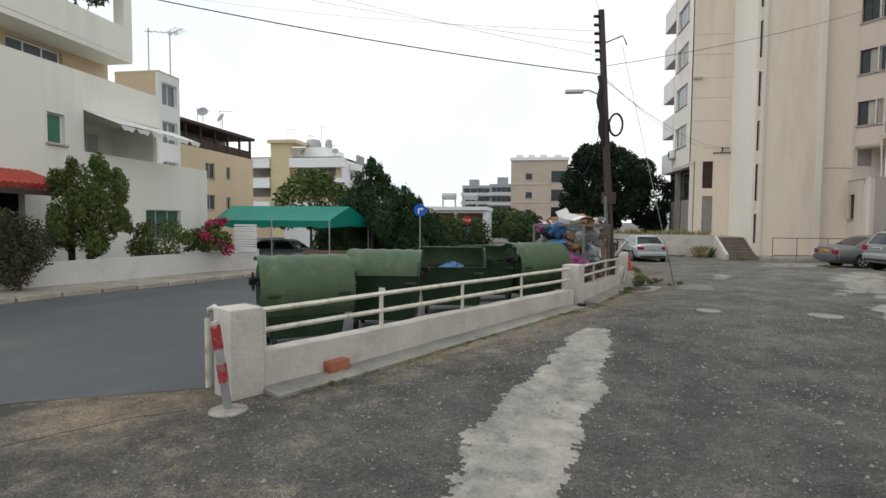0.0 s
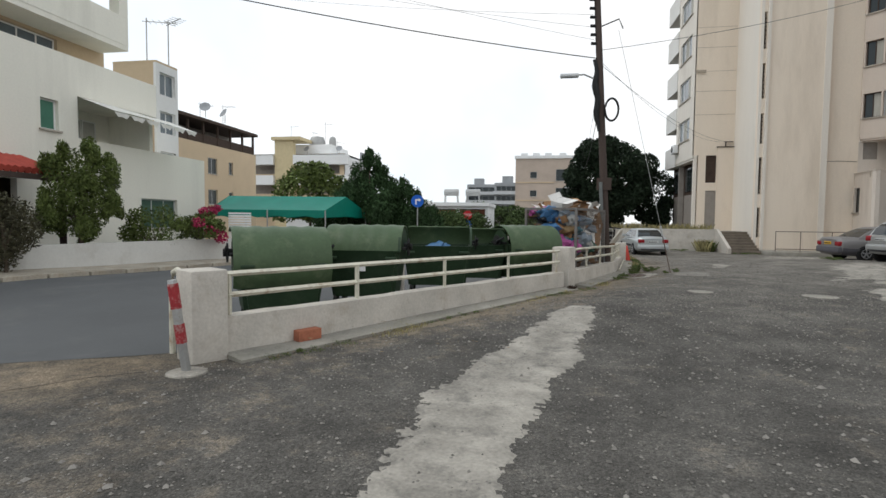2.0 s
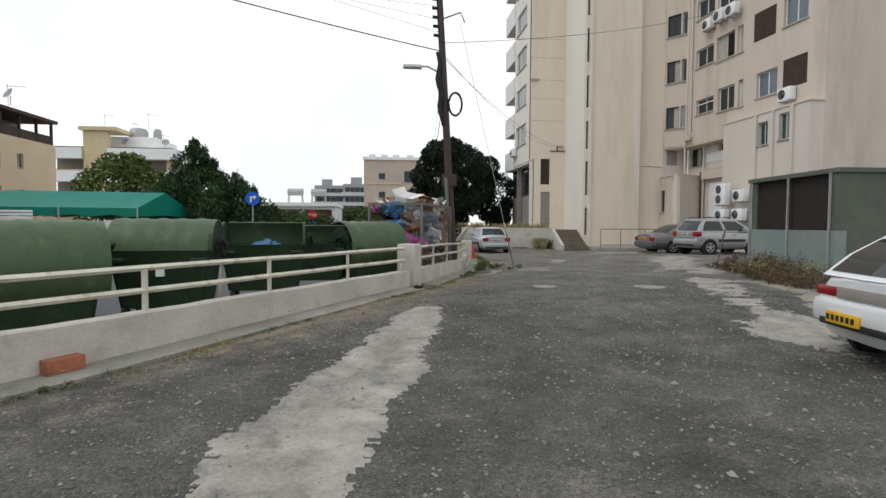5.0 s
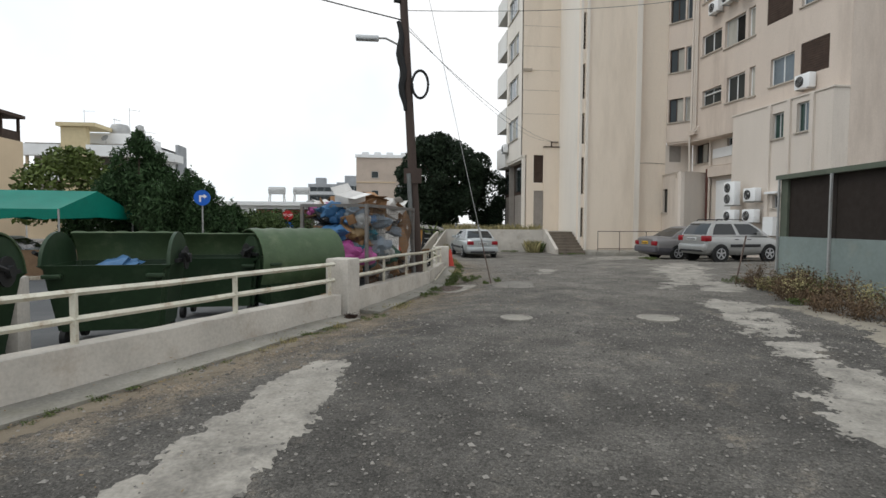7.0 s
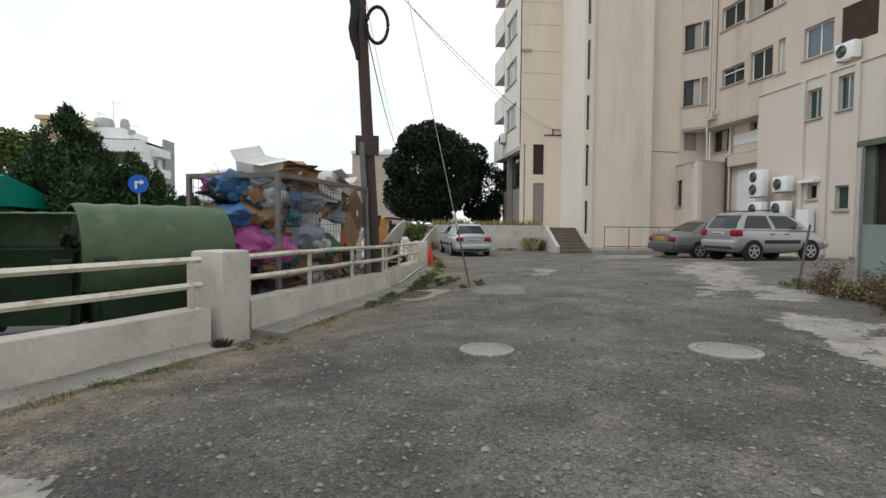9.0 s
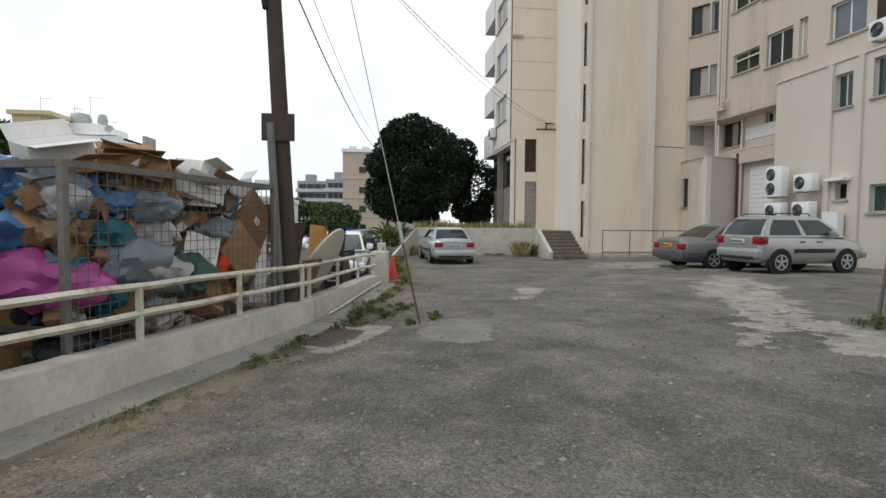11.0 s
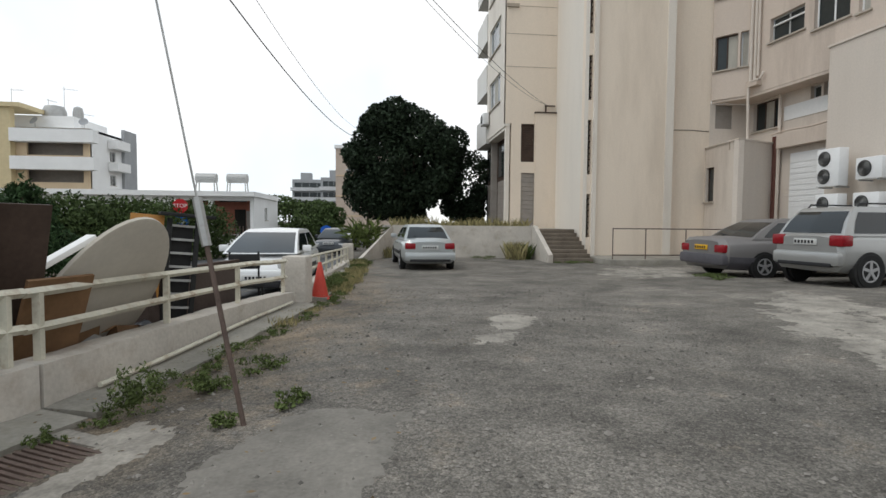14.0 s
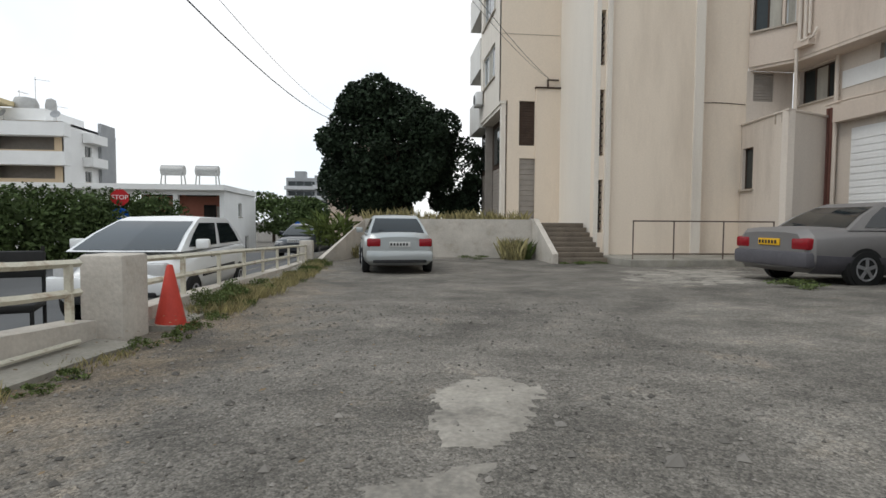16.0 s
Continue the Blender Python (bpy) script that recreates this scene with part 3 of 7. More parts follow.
rec.box(bm, 2.5, 5.1, -0.3, 3.85, 0.004, 0.06)
door = part_w("garage_door", bm, WHITEB, wing, "white ribbed garage door")
for k in range(19):
    bm = bm_new()
    rec.box(bm, 2.55, 5.05, -0.2 + k * 0.205, -0.06 + k * 0.205, 0.064, 0.078)
    part_w("slat", bm, WHITEB, door)
# annexe with two upright windows
ann = Face((19.5, 29.15), (19.5, 23.0))
hs = [(2.8, 3.51, 5.3, 6.45), (4.26, 4.94, 5.37, 6.62), (2.98, 3.45, 2.15, 2.75), (4.3, 4.9, 1.7, 2.6)]
bm = bm_new()
ann.wall(bm, -0.6, 6.87, hs, 0.3)
part_w("annexe_wall", bm, ANNEXE, wing)
for u in (2.58, 3.78, 5.06):
    bm = bm_new()
    ann.box(bm, u, u + 0.2, 0, 6.87, 0.002, 0.1)
    part_w("pilaster", bm, ANNEXE, wing)
window(wing, ann, hs[0], 2, [GREENGL, GREENGL])
window(wing, ann, hs[1], 2, [GREENGL, GLASSB])
window(wing, ann, hs[2], 1, DARK)
window(wing, ann, hs[3], 1, GREENGL)
bm = bm_new()
ann.box(bm, 2.8, 3.6, 2.8, 2.9, 0.004, 0.3)
part_w("canopy", bm, WHITEB, wing)
bm = bm_new()
ann.box(bm, 2.85, 3.5, 0.9, 1.75, 0.104, 0.35)
part_w("meter_box", bm, WHITEB, wing, "white wall box under a canopy")
bm = bm_new()
Face((20.4, 29.15), (19.51, 29.15)).wall(bm, -0.6, 6.87, [], 0.2)
Face((19.51, 22.99), (20.3, 22.99)).wall(bm, -0.6, 6.87, [], 0.2)
prism(bm, ((19.45, 22.94), (20.18, 22.94), (19.88, 29.2), (19.45, 29.2)), 6.87, 6.94)
part_w("annexe_side", bm, ANNEXE, wing)
# low room in front of the recess
bm = bm_new()
rl, rr = Face((18.62, 34.34), (18.33, 31.8)), Face((18.34, 31.8), (20.46, 32.7))
rh = (0.12, 0.75, 2.1, 3.5)
rl.wall(bm, -0.6, 4.32, [rh], 0.2)
rr.wall(bm, -0.6, 4.32, [], 0.2)
prism(bm, ((18.57, 34.34), (18.28, 31.74), (20.46, 32.66), (20.46, 34.34)), 4.32, 4.38)
part_w("low_room", bm, ANNEXE, wing)
window(wing, rl, rh, 1, GLASS, BROWN, deep=0.1)
for u in (1.9, 2.25):
    bm = bm_new()
    rl.box(bm, u, u + 0.05, 4.02, 4.36, 0.003, 0.03)
    part_w("drip_stain_plate", bm, LINE, wing)
for u, z0, z1, r in ((0.12, 6.75, 19, 0.07), (0.34, 6.75, 19, 0.06), (0.5, 6.9, 19, 0.045)):
    bm = bm_new()
    tube(bm, [wf.at(u, z0, 0.12), wf.at(u, z1, 0.12)], r)
    part_w("drain_pipe", bm, ANNEXE, wing)
for pts in (((0.34, 6.8, 0.12), (0.34, 6.72, 0.22), (0.75, 6.74, 0.22), (0.75, 7.0, 0.1)), ((0.12, 6.8, 0.12), (0.1, 6.5, 0.2), (0.05, 4.4, 0.1))):
    bm = bm_new()
    tube(bm, [wf.at(*p) for p in pts], 0.05)
    part_w("pipe_elbow", bm, ANNEXE, wing)
OXIDE = mat("oxide_pipe", (0.16, 0.07, 0.055), 0.7)
for u, r, z1, mt in ((1.7, 0.05, 4.6, OXIDE), (1.84, 0.05, 4.6, OXIDE), (1.98, 0.06, 6.2, ANNEXE)):
    bm = bm_new()
    tube(bm, [rec.at(u, -0.3, 0.15), rec.at(u, z1, 0.15)], r)
    part_w("wall_pipe", bm, mt, wing)
bm = bm_new()
wf.box(bm, 0.02, 0.6, 6.55, 6.76, 0.002, 0.24)
part_w("pipe_collar", bm, WINGP, wing)


def ac_unit(m, double, group="air conditioner outdoor units"):
    h = 1.15 if double else 0.62
    t = thing("air_conditioner", m, "white outdoor air conditioner unit with round fan grille", "air conditioner", group)
    bm = bm_new()
    box(bm, -0.42, 0.42, -0.16, 0.16, 0, h, bev=0.02)
    part("casing", bm, WHITEB, t)
    for k in range(2 if double else 1):
        z = 0.31 + k * 0.54
        bm = bm_new()
        lathe(bm, ((0.2, 0), (0.23, 0.01), (0.23, 0.02), (0.19, 0.025)), 20, Matrix.Translation((-0.12, -0.16, z)) @ Matrix.Rotation(radians(90), 4, "X"))
        part("fan_grille", bm, BLACK, t, "round black fan grille")
        bm = bm_new()
        for j in range(4):
            tube(bm, [(-0.12 + (0.05 * j + 0.04) * math.cos(q), -0.195, z + (0.05 * j + 0.04) * math.sin(q)) for q in np.linspace(0, 2 * math.pi, 17)], 0.005, 4, False)
        part("grille_ring", bm, STEEL, t)
    for x in (-0.3, 0.3):
        bm = bm_new()
        box(bm, x - 0.02, x + 0.02, -0.16, 0.3, -0.05, 0)
        part("bracket", bm, STEEL, t)
    return t


for x, y, z, dbl in ((18.9, 28.2, 2.35, True), (19.1, 27.0, 2.5, False), (18.9, 28.2, 1.5, False), (19.1, 27.05, 1.5, False)):
    ac_unit(pose(x, y, z, 0, 0, -90), dbl)
ac_unit(pose(19.88, 24.95, 7.28, 0, 0, -90), False)
for k in range(3):
    ac_unit(pose(19.5, 30.9 - 1.1 * k, 12.75 + 0.1 * (k % 2), 0, 0, -90), False)
ac_unit(pose(10.92, 43.6, 6.75, 0, 0, -90), False)

# ---- green enclosure ----
enc = thing("plant_enclosure", pose(10.5, 13, ground(10.5, 13)), "green-grey plant enclosure with dark mesh screens", "enclosure")
GREENG = mat("grey_green_paint", (0.105, 0.122, 0.092), 0.85, 0.12, 0.8, 15, 0.15, stain=(0.2, 0.2, 0.15), stain_amount=0.4)
AQUA = mat("pale_aqua_paint", (0.22, 0.265, 0.25), 0.85, 0.12, 1.2, 15, 0.15, stain=(0.25, 0.26, 0.22), stain_amount=0.5)
SCREEN = mat("dark_brown_mesh", (0.036, 0.029, 0.025), 0.8, 0.15, 6, 80, 0.3, spec=0.1)
ef = Face((10.68, 14.55), (10.35, 11.35))
es = Face((10.35, 11.35), (26, 11.0))
bm = bm_new()
ef.box(bm, 0, ef.length + 0.01, -0.4, 1.13, -0.2, 0.04)
part_w("base_wall", bm, AQUA, enc, "pale aqua base wall")
for u0, u1 in ((0.02, 1.59), (1.61, 3.18)):
    bm = bm_new()
    ef.box(bm, u0, u1, 1.13, 2.42, -0.12, -0.08)
    part_w("screen", bm, SCREEN, enc)
for u in (0.0, 1.6, 3.02):
    bm = bm_new()
    ef.box(bm, u + 0.01, u + 0.05, 0.2, 2.4, 0.045, 0.085)
    part_w("post", bm, STEEL, enc)
bm = bm_new()
es.wall(bm, -0.4, 2.42, [], 0.2)
part_w("side_wall", bm, GREENG, enc)
bm = bm_new()
prism(bm, ((10.62, 14.65), (10.3, 11.3), (26, 10.95), (26, 14.65)), 2.4, 2.5)
part_w("roof", bm, GREENG, enc)
bm = bm_new()
Face((19.3, 14.6), (10.68, 14.55)).wall(bm, -0.4, 2.4, [], 0.2)
part_w("rear_wall", bm, GREENG, enc)

# ---- terrace, retaining wall and stairs ----
bm = bm_new()
prism(bm, ((5.6, 36.0), (11.5, 35.05), (11.5, 35.3), (5.6, 36.25)), -0.6, 1.02)
solid("retaining_wall", bm, WALLW, "stained white retaining wall of the raised terrace", "wall")
bm = bm_new()
vs = [(5.6, 36.0), (5.6, 36.25), (4.35, 33.2), (4.2, 33.25)]
lo = [bm.verts.new((x, y, -0.6)) for x, y in vs]
hi = [bm.verts.new((x, y, z)) for (x, y), z in zip(vs, (1.02, 1.02, -0.3, -0.3))]
for a, b in ((0, 2), (2, 3), (3, 1), (1, 0)):
    bm.faces.new((lo[a], lo[b], hi[b], hi[a]))
bm.faces.new((hi[0], hi[2], hi[3], hi[1]))
solid("ramp_wall", bm, WALLW, "sloping end of the white retaining wall", "wall")
bm = bm_new()
prism(bm, ((5.6, 36.2), (11.5, 35.25), (13.25, 35.2), (13.7, 39.2), (12, 60), (5.0, 60)), -0.5, 0.9)
solid("terrace", bm, CONC, "raised concrete terrace in front of the tower", "terrace")
STEP = mat("brown_stone_steps", (0.17, 0.14, 0.11), 0.9, 0.2, 2, 30, 0.3)
stairs = thing("staircase", pose(12.5, 34, -0.3), "worn concrete steps up to the terrace", "stairs")
for k in range(8):
    bm = bm_new()
    box(bm, 11.62, 13.19, 32.75 + 0.3 * k, 35.3, -0.5 if k == 0 else -0.33 + 0.155 * k, -0.33 + 0.155 * (k + 1), bev=0.012)
    part_w("step", bm, STEP, stairs)
bm = bm_new()
vs = [(32.7, -0.5), (35.2, -0.5), (35.2, 1.05), (34.9, 1.05), (32.7, -0.05)]
lo = [bm.verts.new((11.42, y, z)) for y, z in vs]
hi = [bm.verts.new((11.6, y, z)) for y, z in vs]
bm.faces.new(lo), bm.faces.new(hi[::-1])
for i in range(5):
    bm.faces.new((lo[i], lo[(i + 1) % 5], hi[(i + 1) % 5], hi[i]))
part_w("stair_wall", bm, WALLW, stairs, "white stair wall")
# plinth and rail at the tower's foot
bm = bm_new()
box(bm, 13.3, 20.4, 31.4, 34.5, -0.6, -0.14, bev=0.02)
solid("plinth", bm, LEDGE, "low concrete plinth at the tower's foot", "plinth")
rail = thing("handrail", pose(14, 31.7, -0.14), "thin brown steel handrail on the plinth", "railing")
for z in (0.98, 0.02):
    bm = bm_new()
    tube(bm, [(13.5, 31.7, z), (17.9, 31.7, z)], 0.02)
    part_w("bar", bm, RUST, rail)
for x in (13.5, 14.75, 16.3, 17.9):
    bm = bm_new()
    tube(bm, [(x, 31.7, -0.16), (x, 31.7, 1.0)], 0.02)
    part_w("post", bm, RUST, rail)

# ---- low boundary wall with steel rails ----
TOPZ = ((5.05, 0.76), (12.3, 0.75), (15.6, 0.71), (17, 0.67), (18.5, 0.65), (20.25, 0.615), (22, 0.54), (34, 0.18))


def rail_z(y):
    return float(np.interp(y, [p[0] for p in TOPZ], [p[1] for p in TOPZ]))


def post(x, y, w, top, rot):
    t = thing("wall_post", pose(x, y, top - 1.3, 0, 0, rot), "whitewashed masonry post of the low wall", "post", "wall posts")
    bm = bm_new()
    box(bm, -w / 2, w / 2, -w / 2, w / 2, 0, 1.3, bev=0.03)
    part("shaft", bm, WALLW, t)
    return t


def wall_section(p, q, nposts, name):
    """Masonry base, kerb ledge and two steel rails from p to q."""
    t = thing(name, pose(p[0], p[1], ground(*p)), "low whitewashed wall with rusty cream steel rails", "railing wall", "low wall sections")
    d = Vector((q[0] - p[0], q[1] - p[1]))
    L = d.length
    d.normalize()
    n = Vector((d.y, -d.x))
    for nm, w0, w1, mtl in (("base", -0.13, 0.13, WALLW), ("ledge", 0.13, 0.52, LEDGE)):
        bm = bm_new()
        N = 24
        rows = []
        for i in range(N + 1):
            c = Vector(p) + d * L * i / N
            zt = rail_z(c.y) - 0.52 if nm == "base" else ground(*(c + n * 0.5)) + 0.06
            zt += random.uniform(-0.006, 0.006)
            zb = -1.0
            j = 0.012
            rows.append([bm.verts.new((*(c + n * (w0 + random.uniform(-j, j))), zb)), bm.verts.new((*(c + n * (w0 + random.uniform(-j, j))), zt)),
                         bm.verts.new((*(c + n * (w1 + random.uniform(-j, j))), zt - (0.02 if nm == "ledge" else 0))), bm.verts.new((*(c + n * (w1 + random.uniform(-j, j))), zb))])
        for a, b in zip(rows, rows[1:]):
            for k in range(3):
                bm.faces.new((a[k], b[k], b[k + 1], a[k + 1]))
        bm.faces.new(rows[0]), bm.faces.new(rows[-1][::-1])
        part_w(nm, bm, mtl, t)
    for drop in (0.0, 0.25):
        bm = bm_new()
        pts = [Vector((*(Vector(p) + d * L * i / 8), rail_z((Vector(p) + d * L * i / 8).y) - 0.035 - drop + random.uniform(-0.006, 0.006))) for i in range(9)]
        tube(bm, pts, 0.034, 4)
        part_w("rail", bm, RAIL, t)
    for i in range(nposts):
        c = Vector(p) + d * (0.12 + (L - 0.24) * i / (nposts - 1))
        bm = bm_new()
        tube(bm, [(*c, rail_z(c.y) - 0.6), (*c, rail_z(c.y) - 0.03)], 0.036, 4)
        part_w("upright", bm, RAIL, t)
    return t


W = WALL
secs = [((-3.16, 5.27), (1.0, 12.13), 5), ((1.25, 12.7), W[2], 4), (W[2], (3.74, 21.7), 4), ((3.8, 22.3), W[4], 9)]
for p, q, n in secs:
    wall_section(p, q, n, "low_wall")
post(-3.27, 5.12, 0.42, 0.8, -32)
post(1.12, 12.4, 0.42, 0.8, -25)
post(3.86, 22.05, 0.4, 0.58, -8)
post(3.85, 34.1, 0.4, 0.3, 0)

# ---- road, pavement, garden wall ----
def kerb_x(y):
    return -11.9 + 0.24 * (y - 9)


bm = bm_new()
rows = []
for y in np.arange(-2, 70, 0.5):
    right = wall_x(min(y, 34)) - 0.3 if y >= 5.2 else float(np.interp(y, (-2, 4.3, 5.2), (-16, -6, -3.6)))
    left = kerb_x(y)
    if right < left + 0.5:
        continue
    rows.append([bm.verts.new((left + (right - left) * i / 24, y, ground(left + (right - left) * i / 24, y) + 0.006)) for i in range(25)])
for a, b in zip(rows, rows[1:]):
    for i in range(24):
        bm.faces.new((a[i], a[i + 1], b[i + 1], b[i])).smooth = True
solid("road", bm, ROAD, "smooth grey asphalt street", "road")

PAVE = mat("dusty_paving", (0.36, 0.32, 0.26), 0.9, 0.22, 1.5, 25, 0.4, stain=(0.2, 0.15, 0.09), stain_amount=0.7, obj_var=0.12)
bm = bm_new()
rows = []
for y in np.arange(-2, 46, 1.0):
    z = ground(kerb_x(y) + 0.2, y)
    rows.append([bm.verts.new((kerb_x(y) - w, y, z + h)) for w, h in ((0.16, -0.3), (0.16, 0.1), (1.75, 0.14), (1.75, -0.3))])
for a, b in zip(rows, rows[1:]):
    for i in range(3):
        bm.faces.new((a[i], a[i + 1], b[i + 1], b[i]))
pavement = solid("pavement", bm, PAVE, "dusty paved footpath littered with dry leaves", "pavement")


def strip_wall(name, pts, thick, z0, tops, material, label, category="wall"):
    """A wall along the points, with its own top heights."""
    bm = bm_new()
    rows = []
    for i, p in enumerate(pts):
        a, b = Vector(pts[max(i - 1, 0)]), Vector(pts[min(i + 1, len(pts) - 1)])
        d = (b - a).normalized()
        n = Vector((d.y, -d.x)) * thick / 2
        c = Vector(p)
        rows.append([bm.verts.new((*(c - n), z0)), bm.verts.new((*(c - n), tops[i])), bm.verts.new((*(c + n), tops[i])), bm.verts.new((*(c + n), z0))])
    for a, b in zip(rows, rows[1:]):
        for k in range(3):
            bm.faces.new((a[k], b[k], b[k + 1], a[k + 1]))
    bm.faces.new(rows[0]), bm.faces.new(rows[-1][::-1])
    return solid(name, bm, material, label, category)


ys = list(range(-2, 21, 1))
strip_wall("garden_wall", [(kerb_x(y) - 1.8, y) for y in ys], 0.2, -1.0, [0.6] * len(ys), mat("garden_wall_paint", (0.62, 0.61, 0.58), 0.9, 0.08, 0.7, 15, 0.15, stain=(0.4, 0.37, 0.32), stain_amount=0.5), "white rendered garden wall along the footpath")
strip_wall("timber_wall", [(-9.9, 22.0), (-6.4, 22.6)], 0.15, -1.2, [0.45, 0.45], mat("brown_boards", (0.2, 0.13, 0.08), 0.85, 0.2, 2, 20, 0.2), "low brown wall beside the tent")

# ---- white house ----
house = thing("white_house", pose(-16, 14, -0.3), "large white rendered house with loggia and roof terrace", "house")
hf = Face((-16, 2), (-16, 24.2))
win1, logg, gwin, porch = (13.2, 13.9, 4.36, 5.4), (14.7, 18.8, 4.25, 5.75), (17.8, 20.1, 0.9, 2.2), (6.0, 12.3, -0.3, 2.6)
bm = bm_new()
hf.wall(bm, -0.6, 4.25, [gwin, porch], 0.25)
hf.wall(bm, 4.25, 7.12, [win1, logg], 0.25, 0.0, 18.8)
part_w("wall", bm, HOUSEW, house)
bm = bm_new()
Face((-16.2, 20.8), (-24, 20.8)).wall(bm, 4.25, 7.12, [], 0.2)
Face((-16.2, 24.2), (-24, 24.2)).wall(bm, -0.6, 4.25, [], 0.2)
part_w("end_wall", bm, HOUSEW, house)
window(house, hf, win1, 1, mat("green_blind", (0.07, 0.2, 0.14), 0.5), WHITEB)
window(house, hf, gwin, 3, mat("green_shade_glass", (0.06, 0.12, 0.09), 0.3), ALU)
bm = bm_new()
lb = Face((-18.2, 16.4), (-18.2, 21.5))
lb.box(bm, 0, 5, 3.9, 6.3, -0.1, 0)
part_w("loggia_back", bm, HOUSEW, house)
for k in range(3):
    window(house, lb, (1.2 + 0.75 * k, 1.9 + 0.75 * k, 4.3, 5.4), 1, mat("pale_blind", (0.5, 0.5, 0.47), 0.6), WHITEB, False, -0.06)
bm = bm_new()
prism(bm, ((-18.2, 16.5), (-16.1, 16.5), (-16.1, 20.7), (-18.2, 20.7)), 5.78, 5.9)
prism(bm, ((-18.2, 16.5), (-16.1, 16.5), (-16.1, 24.1), (-18.2, 24.1)), 3.7, 3.8)
part_w("loggia_slab", bm, HOUSEW, house)
for k in range(6):
    bm = bm_new()
    y0 = 16.75 + k * 0.8
    rows = []
    for j in range(6):
        t = j / 5
        for yy in (y0, y0 + 0.79):
            rows.append(bm.verts.new((-15.95 + 1.4 * t, yy, 5.72 - 0.5 * t + 0.02 * math.sin(yy * 9))))
    for j in range(5):
        bm.faces.new((rows[2 * j], rows[2 * j + 1], rows[2 * j + 3], rows[2 * j + 2]))
    f = [bm.verts.new((-14.55, yy, z)) for yy, z in ((y0, 5.2), (y0 + 0.2, 5.02), (y0 + 0.4, 5.06), (y0 + 0.6, 5.0), (y0 + 0.79, 5.2))]
    bm.faces.new(f)
    part_w("awning_strip", bm, mat("awning_canvas", (0.72, 0.71, 0.66), 0.8, 0.05) if k == 0 else bpy.data.materials["awning_canvas"], house)
uf = Face((-17.3, 2), (-17.3, 19.4))
uw = (13.0, 15.2, 7.2, 7.98)
bm = bm_new()
uf.wall(bm, 6.9, 8.15, [uw], 0.2)
part_w("upper_wall", bm, BEIGE, house)
window(house, uf, uw, 3, GLASSB, WHITEB)
bm = bm_new()
prism(bm, ((-16.0, 2), (-15.98, 19.2), (-24, 19.2), (-24, 2)), 8.1, 8.3)
hp = Face((-15.97, 2), (-15.97, 19.2))
hp.box(bm, 0, 17.2, 8.3, 9.4, -0.2, 0)
part_w("terrace_parapet", bm, HOUSEW, house)
bm = bm_new()
hp.box(bm, 16.75, 17.2, 9.403, 12.0, -0.45, 0)
part_w("terrace_pier", bm, HOUSEW, house)
bm = bm_new()
prism(bm, ((-15.9, 2), (-15.9, 19.3), (-24, 19.3), (-24, 2)), 12.003, 12.3)
part_w("roof_slab", bm, HOUSEW, house)
bm = bm_new()
prism(bm, ((-16.1, 2), (-16.1, 20.8), (-24, 20.8), (-24, 2)), 6.9, 7.1)
part_w("floor_slab", bm, HOUSEW, house)
ROOFT = mat("red_roof_tiles", (0.42, 0.07, 0.05), 0.7, 0.2, 3, 30, 0.2)
for k in range(30):
    bm = bm_new()
    y = 8.2 + 0.21 * k
    tube(bm, [(-15.9, y, 3.25), (-14.4, y, 2.75)], 0.11, 8)
    part_w("roof_tile", bm, ROOFT, house)
bm = bm_new()
box(bm, -14.5, -14.35, 8.1, 14.6, 2.5, 2.66)
for y in (8.3, 11.4, 14.4):
    box(bm, -14.5, -14.36, y - 0.07, y + 0.07, -0.4, 2.5)
part_w("porch_frame", bm, WOODP, house)
# Added brown backing and ceiling; the porch's shade is put into their dark colour.
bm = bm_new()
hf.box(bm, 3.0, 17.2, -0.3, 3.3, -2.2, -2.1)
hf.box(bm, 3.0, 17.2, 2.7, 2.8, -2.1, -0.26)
part_w("porch_shade_fill", bm, BROWN, house)

stw = thing("stair_tower", pose(-19, 24.5, -0.3), "narrow beige stair tower with stacked windows", "building")
sf = Face((-18.0, 23.4), (-18.0, 25.0))
sh = [(0.25, 1.4, z, z + 1.1) for z in (3.6, 5.6, 7.5)]
bm = bm_new()
sf.wall(bm, -0.6, 9.0, sh, 0.15)
part_w("front_wall", bm, WHITEB, stw)
bm = bm_new()
Face((-20.4, 23.41), (-18.02, 23.41)).wall(bm, -0.6, 9.0, [], 0.15)
prism(bm, ((-20.4, 23.4), (-18, 23.4), (-18, 25), (-20.4, 25)), 9.0, 9.1)
part_w("side_wall", bm, BEIGE, stw)
for h in sh:
    window(stw, sf, h, 2, GLASSB, WHITEB, False)

# ---- further houses ----
def block(name, label, base, f, z0, z1, holes, material, depth, panes=2, glass_mat=None):
    """A building whose seen face is f, with windows in it, and plain other sides."""
    t = thing(name, pose(base[0], base[1], z0), label, "building")
    bm = bm_new()
    f.wall(bm, z0, z1, holes, 0.3)
    part_w("wall", bm, material, t)
    a, b = f.at(0.01, 0, -0.02), f.at(f.length - 0.01, 0, -0.02)
    back = -f.n * depth
    bm = bm_new()
    Face((a + back).xy, a.xy).wall(bm, z0, z1, [], 0.2)
    Face(b.xy, (b + back).xy).wall(bm, z0, z1, [], 0.2)
    part_w("side_wall", bm, material, t)
    bm = bm_new()
    prism(bm, [p.xy for p in (a, b, b + back, a + back)], z1 - 0.3, z1 - 0.1)
    part_w("roof", bm, GREYB, t)
    for h in holes:
        window(t, f, h, panes, glass_mat or GLASS, ALU)
    return t


